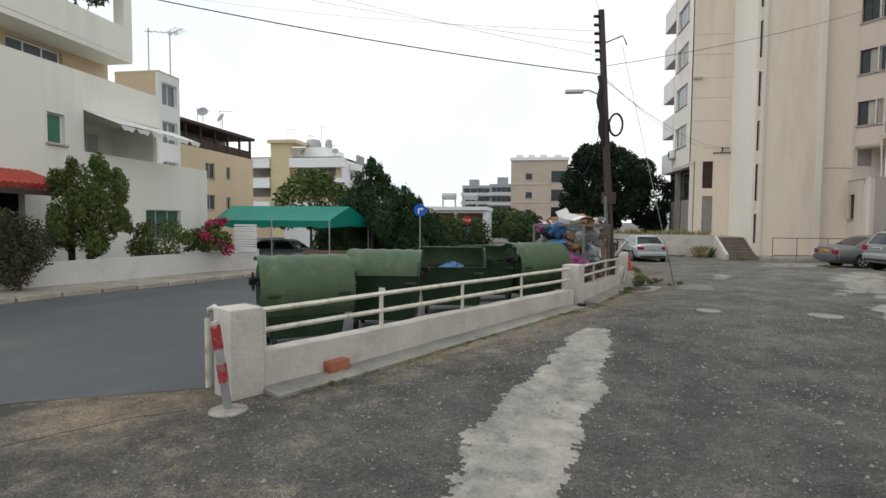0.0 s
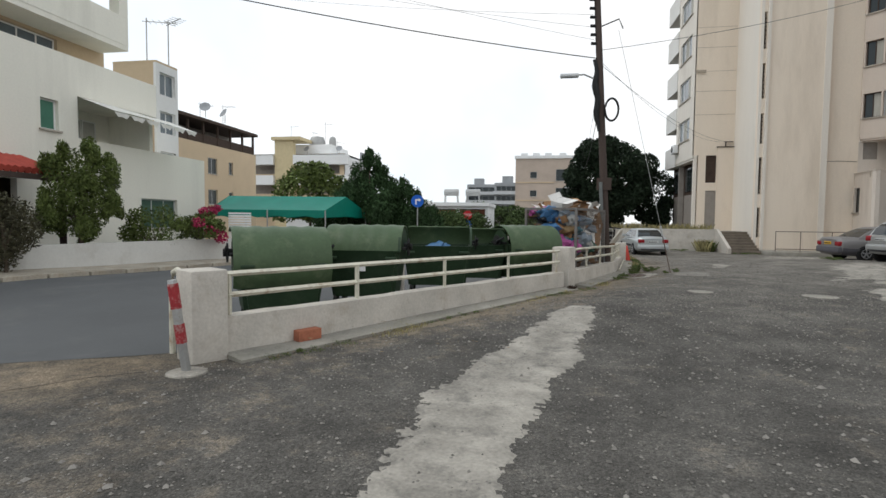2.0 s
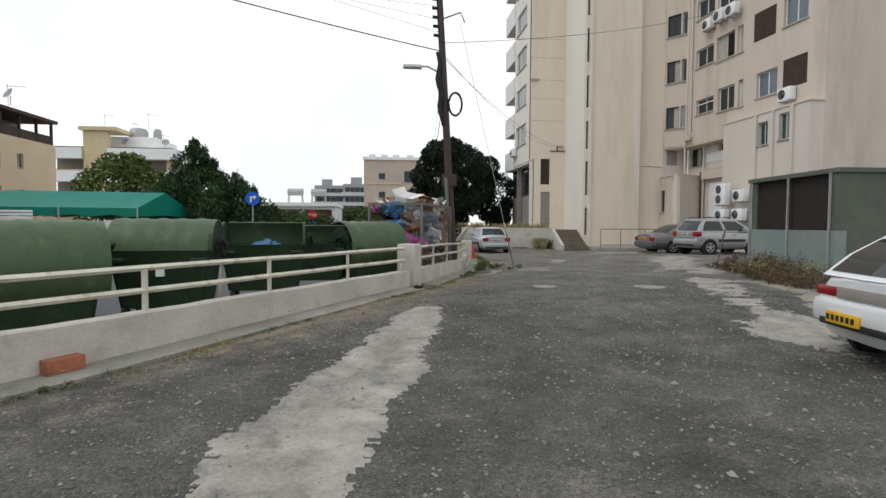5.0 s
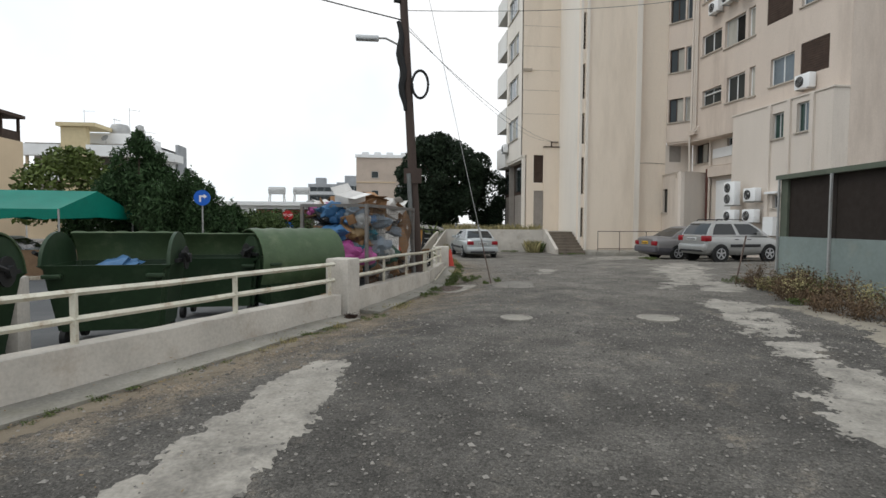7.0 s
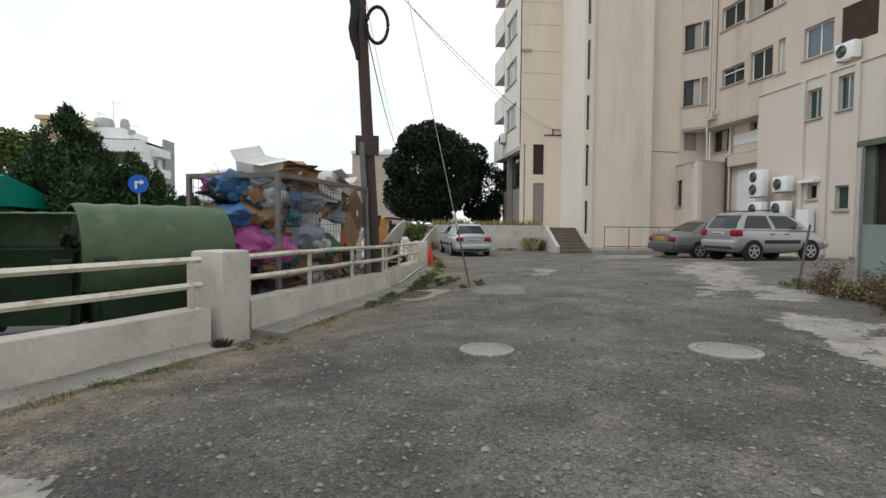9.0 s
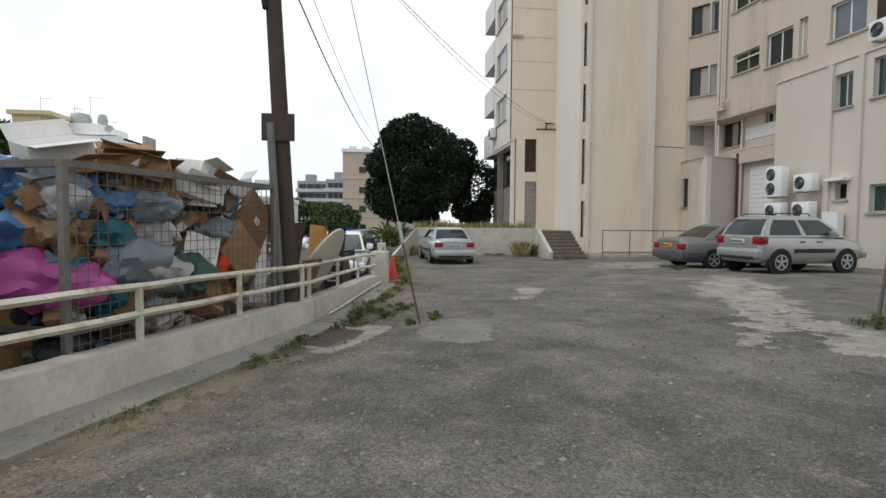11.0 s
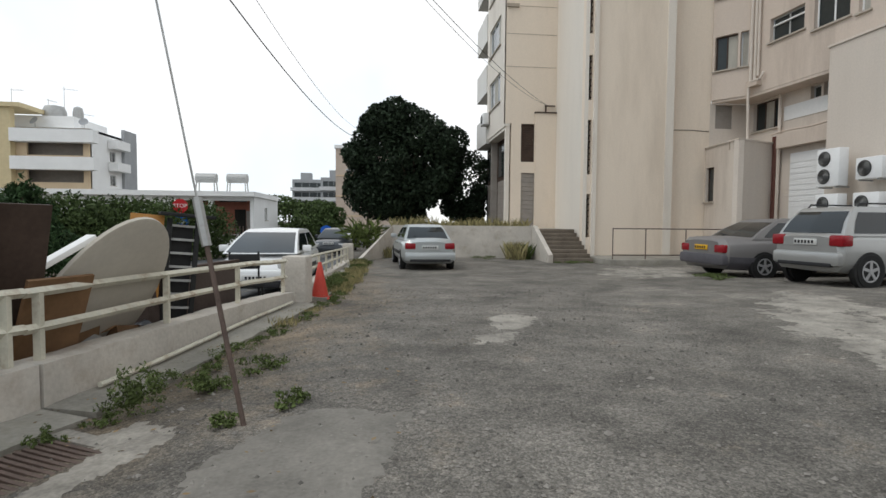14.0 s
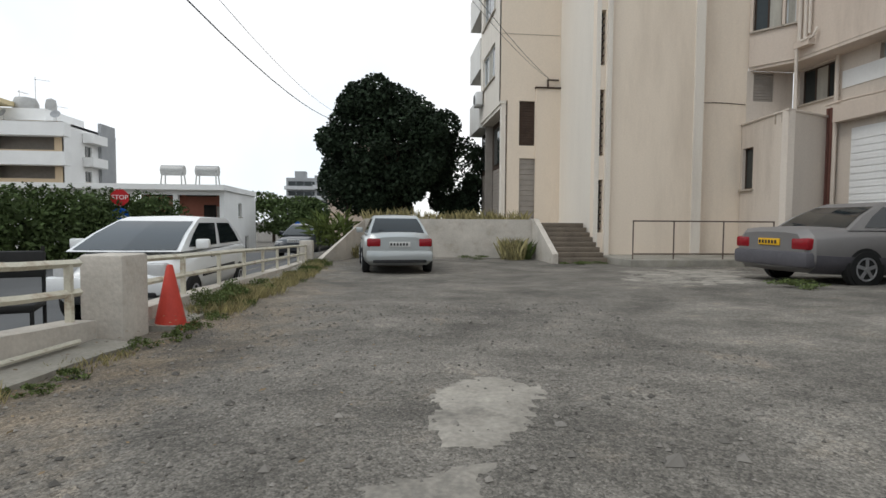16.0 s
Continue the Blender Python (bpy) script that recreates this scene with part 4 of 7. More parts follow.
f2 = Face((-32, 43.5), (-32, 58.0))
h2 = block("orange_house", "pale orange rendered house with dark roof terrace", (-32, 50), f2, -1, 8.8,
           [(5.2, 6.8, 5.9, 7.5), (8.9, 9.7, 6.1, 7.4), (5.2, 6.8, 2.8, 4.3), (8.9, 9.7, 2.9, 4.2)], BEIGE, 12)
bm = bm_new()
for u in (0, 2.4, 4.8, 7.2, 9.6, 12, 14.3):
    f2.box(bm, u, u + 0.2, 8.8, 11.0, -0.4, -0.2)
f2.box(bm, 0, 14.5, 10.9, 11.2, -4, 0.3)
f2.box(bm, 0, 14.5, 8.8, 9.7, -0.3, -0.25)
part_w("roof_pergola", bm, BROWN, h2, "dark timber roof pergola")
bm = bm_new()
f2.box(bm, 0, 14.5, 8.75, 10.9, -3.5, -3.4)
part_w("terrace_wall", bm, GREYSH, h2)

bB = thing("balcony_building", pose(-37, 86, -1), "white and yellow apartment house with long balconies", "building")
fb = Face((-46, 81), (-29.6, 81))
fs = Face((-29.6, 81.02), (-29.6, 93))
bm = bm_new()
fb.wall(bm, -1, 11.9, [(0.3, 4.6, z, z + 1.6) for z in (5.5, 8.7)] + [(9.4, 15.6, z, z + 1.6) for z in (5.5, 8.7)], 0.3)
part_w("front_wall", bm, BEIGE, bB)
# Added grey box: shade behind the balcony openings is put into its colour.
bm = bm_new()
box(bm, -45.8, -29.9, 82.5, 92.8, -1, 11.5)
part_w("interior_fill", bm, GREYSH, bB)
bm = bm_new()
fb.box(bm, 5.0, 8.2, -1, 14.3, 0.02, 0.9)
fb.box(bm, 4.6, 9.5, 14.0, 14.5, -3.5, 1.3)
part_w("stair_shaft", bm, mat("pale_yellow_plaster", (0.6, 0.5, 0.31), 0.9, 0.06), bB)
for z in (3.2, 6.9, 10.1):
    for u0, u1 in ((-1.5, 4.9), (8.3, 17.4)):
        bm = bm_new()
        fb.box(bm, u0, u1, z, z + 1.5, 0.05, 1.3)
        part_w("balcony", bm, WHITEB, bB, "white balcony front")
sd = [(4.5, 6, z, z + 1.3) for z in (2.5, 5.5, 8.5)]
bm = bm_new()
fs.wall(bm, -1, 11.9, sd, 0.3)
part_w("side_wall", bm, WHITEB, bB)
for h in sd:
    window(bB, fs, h, 2, GLASS)
bm = bm_new()
fs.box(bm, 7.5, 11, 3, 13, 0.02, 0.4)
part_w("grey_panel", bm, GREYB, bB)
for z in (4.2, 7.5, 10.3):
    bm = bm_new()
    fs.box(bm, 4.0, 7.4, z - 0.2, z + 0.9, 0.05, 1.2)
    part_w("side_balcony", bm, WHITEB, bB)
bm = bm_new()
prism(bm, ((-46, 81), (-29.6, 81), (-29.6, 93), (-46, 93)), 11.6, 11.88)
prism(bm, ((-42, 84), (-33, 84), (-33, 92), (-42, 92)), 11.9, 13.8)
part_w("roof", bm, WHITEB, bB)
for (x, y, r) in ((-36, 85.5, 1.3), (-33.5, 86, 0.6)):
    bm = bm_new()
    lathe(bm, ((r, 13.8), (r, 14.6), (r * 0.8, 15.2), (0.1, 15.4)), 14, Matrix.Translation((x, y, 0)))
    part_w("water_tank", bm, STEEL, bB)

fc = Face((-3.8, 112), (7.8, 112))
hc = [(3.0, 4.4, z, z + 1.3) for z in (-0.5, 3.0, 6.6, 10.4)] + [(8.2, 11.2, z - 0.6, z + 1.8) for z in (3.0, 6.6, 10.4)]
cb = block("brick_apartment", "pinkish stone-clad apartment house far down the street", (2, 118), fc, -2, 15, hc, PINKB, 14, 1)
for u in (1, 3.5, 6, 9):
    bm = bm_new()
    fc.box(bm, u, u + 1.4, 15, 15.9, -4, -3)
    part_w("roof_tank", bm, WHITEB, cb)
bm = bm_new()
fc.box(bm, -0.2, 11.8, 14.4, 15.0, -0.5, 0.25)
part_w("cornice", bm, WHITEB, cb)
for z in (2.3, 5.9, 9.6):
    bm = bm_new()
    fc.box(bm, 0, 7.9, z - 0.2, z, 0.01, 0.1)
    part_w("band", bm, BEIGE, cb)
for x0, x1, y, top, n in ((-21, -11.5, 168, 13, 4), (-11, -4.5, 150, 12.2, 5)):
    f = Face((x0, y), (x1, y))
    hs = [(0.5, x1 - x0 - 0.5, top - 2.3 - 2.7 * k, top - 0.9 - 2.7 * k) for k in range(n)]
    g = block("grey_apartment", "grey apartment block with deep balcony bands", ((x0 + x1) / 2, y + 5), f, -3, top, hs, GREYB, 10, 4)
    for k in range(n):
        bm = bm_new()
        f.box(bm, -0.3, x1 - x0 + 0.3, top - 3.3 - 2.7 * k, top - 2.4 - 2.7 * k, 0.05, 1.4)
        part_w("balcony", bm, mat("balcony_grey_white", (0.55, 0.56, 0.57), 0.8) if k == 0 else bpy.data.materials["balcony_grey_white"], g)
    bm = bm_new()
    f.box(bm, 2, 5, top, top + 2, -5, -2)
    part_w("roof_box", bm, GREYB, g)

low = thing("low_white_house", pose(-14, 56, -2), "long low white house with brick-red balcony recess", "house")
lf = Face((-26, 53.5), (-4.3, 53.5))
hl = [(16.0, 18.5, -0.1, 2.6), (18.8, 21.45, -0.1, 2.6)]
bm = bm_new()
lf.wall(bm, -2.5, 2.9, hl, 0.3)
part_w("wall", bm, WHITEB, low)
bm = bm_new()
lf.box(bm, 15.8, 21.42, -0.3, 2.8, -1.8, -1.7)
part_w("recess_wall", bm, mat("brick_red_plaster", (0.33, 0.13, 0.09), 0.9), low)
bm = bm_new()
lf.box(bm, -0.2, 21.9, 2.9, 3.25, -8, 0.6)
part_w("flat_roof", bm, WHITEB, low)
bm = bm_new()
eh = [(3.4, 4.3, 1.2, 2.2), (2.4, 3.4, -1.6, -0.2), (5.2, 6.2, -1.6, -0.2)]
ew = Face((-4.28, 53.52), (-4.28, 62))
ew.wall(bm, -2.5, 2.9, eh, 0.3)
part_w("end_wall", bm, WHITEB, low)
for h in eh:
    window(low, ew, h, 1, GLASS, WHITEB)
bm = bm_new()
lf.box(bm, 19.9, 20.7, 0.0, 2.0, -1.7, -1.62)
part_w("door", bm, DARK, low, "dark balcony door")
bm = bm_new()
lf.box(bm, 20.75, 21.3, 0.4, 1.9, -1.7, -1.64)
part_w("pale_shutter", bm, GREYSH, low)
bm = bm_new()
lf.box(bm, 15.9, 21.5, -0.1, 0.12, -1.65, -0.32)
part_w("balcony_floor", bm, WHITEB, low)
for k in range(22):
    bm = bm_new()
    lf.box(bm, 16.1 + 0.25 * k, 16.18 + 0.25 * k, -0.1, 0.75, -0.16, -0.1)
    part_w("baluster", bm, RUST, low)
for x in (-8.4, -6.1):
    tk = thing("water_heater", pose(x, 56, 3.25), "rooftop water tank on a steel frame", "water heater", "rooftop water heaters")
    bm = bm_new()
    tube(bm, [(-0.75, 0, 1.15), (0.75, 0, 1.15)], 0.36, 14)
    part("tank", bm, STEEL, tk)
    for dx in (-0.7, 0.7):
        for dy in (-0.4, 0.4):
            bm = bm_new()
            tube(bm, [(dx, dy, 0), (dx * 0.9, dy * 0.7, 1.0)], 0.05, 6)
            part("leg", bm, STEEL, tk)
    bm = bm_new()
    box(bm, -1.0, 1.0, -1.5, -0.5, 0.2, 0.3, Matrix.Rotation(radians(35), 4, "X"))
    part("solar_panel", bm, GLASS, tk)

WIRE = mat("rusty_wire", (0.17, 0.14, 0.12), 0.7, 0.2, 6, 40, 0.0, metal=0.3)

# ---- waste bins ----
def arc_shell(bm, r, x0, x1, a0, a1, thick, zc, yc=0.0, seg=14, ribs=0):
    """A bent sheet about an axis along x, with raised ribs across it."""
    n = 2 + 4 * ribs
    xs = [x0 + (x1 - x0) * i / (n - 1) for i in range(n)]
    outer, inner = [], []
    for i, x in enumerate(xs):
        lift = 0.012 if ribs and i % 4 in (1, 2) and 0 < i < n - 1 else 0.0
        o, q = [], []
        for k in range(seg + 1):
            a = radians(a0 + (a1 - a0) * k / seg)
            o.append(bm.verts.new((x, yc - (r + lift) * math.cos(a), zc + (r + lift) * math.sin(a))))
            q.append(bm.verts.new((x, yc - (r - thick) * math.cos(a), zc + (r - thick) * math.sin(a))))
        outer.append(o), inner.append(q)
    for i in range(n - 1):
        for k in range(seg):
            bm.faces.new((outer[i][k], outer[i + 1][k], outer[i + 1][k + 1], outer[i][k + 1])).smooth = True
            bm.faces.new((inner[i][k], inner[i][k + 1], inner[i + 1][k + 1], inner[i + 1][k])).smooth = True
        for k in (0, seg):
            bm.faces.new((outer[i][k], outer[i + 1][k], inner[i + 1][k], inner[i][k]))
    for i in (0, n - 1):
        for k in range(seg):
            bm.faces.new((outer[i][k], outer[i][k + 1], inner[i][k + 1], inner[i][k]))


def waste_bin(x, y, rot, lid, label, w=1.36, sticker=False):
    """A four-wheeled bin with a turning round lid; lid: closed, forward or open."""
    t = thing("waste_bin", pose(x, y, ground(x, y) + 0.006, 0, 0, rot), label, "waste bin", "row of street bins")
    d, h, h0 = 0.98, 0.93, 0.18
    bm = bm_new()
    lo = [(-w / 2 + 0.1, -d / 2 + 0.12), (w / 2 - 0.1, -d / 2 + 0.12), (w / 2 - 0.1, d / 2 - 0.12), (-w / 2 + 0.1, d / 2 - 0.12)]
    hi = [(-w / 2, -d / 2), (w / 2, -d / 2), (w / 2, d / 2), (-w / 2, d / 2)]
    rings = []
    for pts, z, s in ((lo, h0, 1.0), (hi, h, 1.0), (hi, h + 0.05, 1.05), (hi, h + 0.05, 0.95), (lo, h0 + 0.05, 0.97)):
        rings.append([bm.verts.new((p[0] * s, p[1] * s, z)) for p in pts])
    for a, b in zip(rings, rings[1:]):
        for k in range(4):
            bm.faces.new((a[k], a[(k + 1) % 4], b[(k + 1) % 4], b[k]))
    bm.faces.new(rings[0][::-1]), bm.faces.new(rings[-1])
    es = [e for e in bm.edges if abs(e.verts[0].co.z - e.verts[1].co.z) > 0.3]
    bmesh.ops.bevel(bm, geom=es, offset=0.06, segments=3, affect="EDGES")
    part("tub", bm, BIN, t)
    for sx in (-1, 1):
        bm = bm_new()
        prof = [(-d / 2 * 1.02 * math.cos(radians(a)), h + 0.04 + 0.4 * math.sin(radians(a))) for a in range(0, 181, 12)] if lid != "forward" else [(-0.33 * math.cos(radians(a)), h - 0.02 + 0.4 * math.sin(radians(a))) for a in range(-40, 221, 20)]
        a = [bm.verts.new((sx * (w / 2 - 0.02), p[0], p[1])) for p in prof]
        b = [bm.verts.new((sx * (w / 2 + 0.02), p[0], p[1])) for p in prof]
        bm.faces.new(a), bm.faces.new(b[::-1])
        for i in range(len(a)):
            bm.faces.new((a[i], a[(i + 1) % len(a)], b[(i + 1) % len(a)], b[i]))
        cheek = part("end_cheek", bm, BIN, t)
        bm = bm_new()
        tube(bm, [(sx * (w / 2 + 0.02), 0, h + 0.1), (sx * (w / 2 + 0.16), 0, h + 0.1)], 0.06, 12)
        tube(bm, [(sx * (w / 2 + 0.09), 0, h + 0.1), (sx * (w / 2 + 0.11), 0, h + 0.1)], 0.15, 16)
        tube(bm, [(sx * (w / 2 + 0.13), 0, h + 0.1), (sx * (w / 2 + 0.13), -0.32, h + 0.2)], 0.025, 6)
        box(bm, sx * (w / 2 + 0.05) - 0.025, sx * (w / 2 + 0.05) + 0.025, -0.3, 0.3, h + 0.06, h + 0.1)
        part("pivot", bm, BLACK, cheek)
        for k in (-1, 1):
            bm = bm_new()
            tube(bm, [(sx * w * 0.38 - 0.03, k * 0.3, 0.1), (sx * w * 0.38 + 0.03, k * 0.3, 0.1)], 0.1, 14)
            part("wheel", bm, BLACK, t)
        bm = bm_new()
        box(bm, sx * w * 0.4 - 0.1, sx * w * 0.4 + 0.1, -d / 2 - 0.09, -d / 2, h - 0.1, h - 0.05, bev=0.015)
        part("grip", bm, BIN, t)
    bm = bm_new()
    if lid == "closed":
        arc_shell(bm, 0.5, -w / 2 - 0.03, w / 2 + 0.03, 8, 172, 0.02, h - 0.02, 0, 18, 5)
    elif lid == "forward":
        arc_shell(bm, 0.55, -w / 2 - 0.06, w / 2 + 0.06, -38, 118, 0.02, h - 0.06, 0, 18, 5)
    else:
        arc_shell(bm, 0.5, -w / 2 + 0.03, w / 2 - 0.03, 128, 200, 0.02, h + 0.04, 0, 10, 5)
    part("lid", bm, BINL, t, "ribbed round lid")
    if sticker:
        bm = bm_new()
        box(bm, -0.04, 0.06, -d / 2 - 0.012, -d / 2 + 0.05, h - 0.3, h - 0.16)
        part("sticker", bm, WHITEB, t, "small white sticker")
    return t


waste_bin(-3.5, 7.42, 36, "forward", "green plastic street bin with lid turned forward", 1.3)
waste_bin(-2.5, 8.8, 6, "closed", "green plastic street bin with closed round lid", w=1.28, sticker=True)
waste_bin(-1.55, 10.6, 8, "open", "open green street bin filled with blue bag")
waste_bin(-0.95, 12.75, 4, "open", "open green street bin beside the low wall")
waste_bin(0.18, 12.95, 38, "forward", "green plastic street bin with pale ribbed lid", 1.4)

random.seed(4)


def bag(x, y, z, r, material, squash=0.8, name="rubbish_bag", label="knotted plastic rubbish bag"):
    """A lumpy tied bag."""
    bm = bm_new()
    bmesh.ops.create_icosphere(bm, subdivisions=3, radius=1)
    o = Vector((random.random() * 50, random.random() * 50, random.random() * 50))
    st = (random.uniform(0.75, 1.3), random.uniform(0.75, 1.3), squash * random.uniform(0.7, 1.1))
    for v in bm.verts:
        c = v.co.copy()
        n = noise.noise(c * 1.4 + o) * 0.42 + (abs(noise.noise(c * 3.2 + o)) - 0.2) * 0.5 + (abs(noise.noise(c * 8 + o)) - 0.2) * 0.22
        k = 1 + n + (1.6 * max(0, c.z - 0.9) if c.z > 0.9 else 0)
        v.co = Vector((c.x * r * k * st[0], c.y * r * k * st[1], c.z * r * k * st[2]))
    for f in bm.faces:
        f.smooth = True
    me = mesh_from(name, bm, material, 45)
    ob = new(name, me)
    ob.matrix_world = pose(x, y, z, random.uniform(-20, 20), random.uniform(-20, 20), random.uniform(0, 360))
    return tagged(ob, label, "rubbish bag", "heap of rubbish")


PL = {n: mat("plastic_" + n, c, 0.38, 0.12, 3, 20, 0.35) for n, c in (("blue", (0.055, 0.14, 0.27)), ("pink", (0.38, 0.075, 0.25)), ("white", (0.34, 0.34, 0.33)), ("pale", (0.16, 0.19, 0.22)), ("dark", (0.025, 0.027, 0.03)), ("green", (0.025, 0.07, 0.05)), ("teal", (0.02, 0.13, 0.17)), ("ochre", (0.2, 0.13, 0.06)))}
bag(-1.6, 10.55, 0.78, 0.36, PL["blue"], 0.4, label="blue plastic bag in the open bin")
RED = mat("red_card", (0.65, 0.05, 0.015), 0.6, 0.1)
GRN = mat("green_card", (0.02, 0.22, 0.08), 0.6, 0.1)


def carton(m, sx, sy, sz, material=None, flap=True, label="brown cardboard box thrown on the heap"):
    """A cardboard box with loose flaps."""
    t = thing("cardboard_box", m, label, "cardboard box", "heap of rubbish")
    bm = bm_new()
    box(bm, -sx / 2, sx / 2, -sy / 2, sy / 2, 0, sz, bev=0.006)
    part("body", bm, material or CARD, t)
    if flap:
        for s in (-1, 1):
            bm = bm_new()
            box(bm, -sx / 2, sx / 2, 0, sy * 0.45, -0.003, 0.003, Matrix.Translation((0, s * sy / 2, sz)) @ Matrix.Rotation(radians(random.uniform(-60, 60)), 4, "X") @ Matrix.Scale(s, 4, (0, 1, 0)))
            part("flap", bm, material or CARD, t)
    if random.random() < 0.3:
        bm = bm_new()
        box(bm, -0.05, 0.05, -sy / 2 - 0.004, -sy / 2 + 0.02, sz * 0.4, sz * 0.4 + 0.09)
        part("label_patch", bm, CARDW, t)
    return t


# ---- rubbish cage ----
CD, CN = Vector((0.346, 0.938, 0)), Vector((-0.938, 0.346, 0))
CO = Vector((1.47, 13.66, -0.33))
cage_m = Matrix(((CD.x, CN.x, 0, CO.x), (CD.y, CN.y, 0, CO.y), (0, 0, 1, CO.z), (0, 0, 0, 1)))
CL, CW, CH = 2.98, 1.35, 2.08
CAGES = mat("dull_cage_steel", (0.17, 0.16, 0.15), 0.6, 0.2, 5, 40, 0.1, metal=0.3, stain=(0.15, 0.08, 0.04), stain_amount=0.5)
cage = thing("rubbish_cage", cage_m, "grey steel mesh cage overflowing with rubbish", "cage")
for u in (0, CL):
    for w in (0, CW):
        bm = bm_new()
        box(bm, u - 0.03, u + 0.03, w - 0.03, w + 0.03, 0, CH, bev=0.004)
        part("post", bm, CAGES, cage)
for z in (0.75, CH):
    for a, b in (((0, 0), (CL, 0)), ((0, CW), (CL, CW)), ((0, 0), (0, CW)), ((CL, 0), (CL, CW))):
        bm = bm_new()
        box(bm, min(a[0], b[0]) + (0.03 if a[0] != b[0] else -0.025), max(a[0], b[0]) + (-0.03 if a[0] != b[0] else 0.025), min(a[1], b[1]) + (0.03 if a[1] != b[1] else -0.025), max(a[1], b[1]) + (-0.03 if a[1] != b[1] else 0.025), z - 0.06, z)
        part("rail", bm, CAGES, cage)
for nm, length, place in (("front", CL, lambda a, z: (a, -0.012, z)), ("rear", CL, lambda a, z: (a, CW + 0.012, z)), ("end", CW, lambda a, z: (CL + 0.012, a, z))):
    bm = bm_new()
    for k in range(1, int(length / 0.1)):
        tube(bm, [place(k * 0.1, 0.05), place(k * 0.1, CH - 0.03)], 0.0035, 4, False)
    for k in range(1, 20):
        tube(bm, [place(0.03, k * 0.1), place(length - 0.03, k * 0.1)], 0.0035, 4, False)
    part("wire_panel", bm, WIRE, cage, "welded wire mesh")["kind"] = "stuff"


def in_cage(u, w, z):
    return cage_m @ Vector((u * CL / 3.5, w, z))


cage_rot = math.degrees(math.atan2(CD.y, CD.x))
heap = []
for u in np.arange(0.3, 3.4, 0.62):
    for z in (0.0, 0.55, 1.1):
        p = in_cage(u, 0.85, z)
        carton(pose(*p, random.uniform(-8, 8), random.uniform(-8, 8), cage_rot + random.uniform(-25, 25)), 0.58, 0.6, 0.52, None, False)
# faces towards the yard and the open end
for u in np.arange(0.22, 3.4, 0.27):
    for z in np.arange(0.14, 2.0, 0.27):
        p = in_cage(u + random.uniform(-0.06, 0.06), 0.28 + random.uniform(-0.06, 0.08), z + random.uniform(-0.05, 0.05))
        left = u < 1.45
        if random.random() < (0.5 if left else 0.22):
            pal = ["blue", "white", "pale", "dark", "teal", "dark", "ochre"] if left else ["white", "pale", "dark", "dark", "green", "ochre"]
            bag(*p, random.uniform(0.13, 0.24), PL[random.choice(pal)])
        else:
            mt = CARDW if random.random() < 0.14 else None
            carton(pose(*p, random.uniform(-60, 60), random.uniform(-60, 60), cage_rot + random.uniform(-50, 50)), random.uniform(0.2, 0.42), random.uniform(0.12, 0.28), random.uniform(0.05, 0.26), mt, random.random() < 0.4)
for w in np.arange(0.3, 1.3, 0.34):
    for z in np.arange(0.15, 2.0, 0.34):
        p = in_cage(0.2 + random.uniform(0, 0.1), w, z)
        bag(*p, random.uniform(0.13, 0.22), PL[random.choice(["blue", "white", "pale", "dark", "dark", "ochre", "teal"])])
for u, w, z, r, c in ((0.1, 0.45, 1.12, 0.32, "pink"), (0.3, 0.22, 1.05, 0.24, "pink"), (0.95, 0.2, 1.2, 0.28, "pale"), (0.15, 0.7, 1.5, 0.26, "blue"), (0.25, 0.3, 1.75, 0.24, "blue"), (1.3, 0.15, 1.1, 0.28, "white"), (1.75, 0.2, 1.05, 0.26, "green")):
    bag(*in_cage(u, w, z), r, PL[c])
for k in range(22):
    u, w = random.uniform(0.12, 1.7), random.uniform(0.15, 1.2)
    bag(*in_cage(u, w, 1.62 + random.uniform(0, 0.42)), random.uniform(0.15, 0.25), PL[random.choice(["white", "pale", "blue", "dark", "teal", "pink", "ochre"])])
# boxes and boards on top
for k in range(40):
    u, w = random.uniform(0.2, 3.3), random.uniform(0.1, 1.2)
    p = in_cage(u, w, 1.8 + random.uniform(0, 0.3) * (1.2 - abs(u - 1.6) / 2))
    flat = random.random() < 0.5
    mt = CARDW if random.random() < 0.16 else None
    carton(pose(*p, random.uniform(-22, 22), random.uniform(-22, 22), cage_rot + random.uniform(-60, 60)), random.uniform(0.3, 0.62), random.uniform(0.22, 0.4), 0.03 if flat else random.uniform(0.1, 0.24), mt, not flat)
carton(pose(*in_cage(0.45, 0.5, 2.08), 12, -14, cage_rot - 20), 0.5, 0.36, 0.22, CARDW, True, "white carton on top of the cage")
carton(pose(*in_cage(1.7, 0.5, 2.05), -10, 12, cage_rot + 10), 0.4, 0.3, 0.18, GRN, False, "green carton on top of the heap")
carton(pose(*in_cage(2.05, 0.4, 1.98), 14, 8, cage_rot), 0.42, 0.32, 0.16, mat("pink_card", (0.55, 0.36, 0.27), 0.8), True, "pale pinkish carton on top of the heap")
carton(pose(*in_cage(2.55, 0.1, 1.05), 0, 42, cage_rot), 0.62, 0.16, 0.5, None, False, "tilted brown carton with white label")
carton(pose(*in_cage(2.2, 0.08, 0.98), 0, 42, cage_rot), 0.16, 0.12, 0.45, RED, False, "bright orange-red carton end behind mesh")
carton(pose(*in_cage(2.95, 0.12, 1.4), 0, 40, cage_rot), 0.6, 0.14, 0.55, None, False)
carton(pose(*in_cage(2.65, 0.3, 1.75), 5, 12, cage_rot), 0.4, 0.25, 0.22, PL["blue"], False, "blue printed carton on the heap")
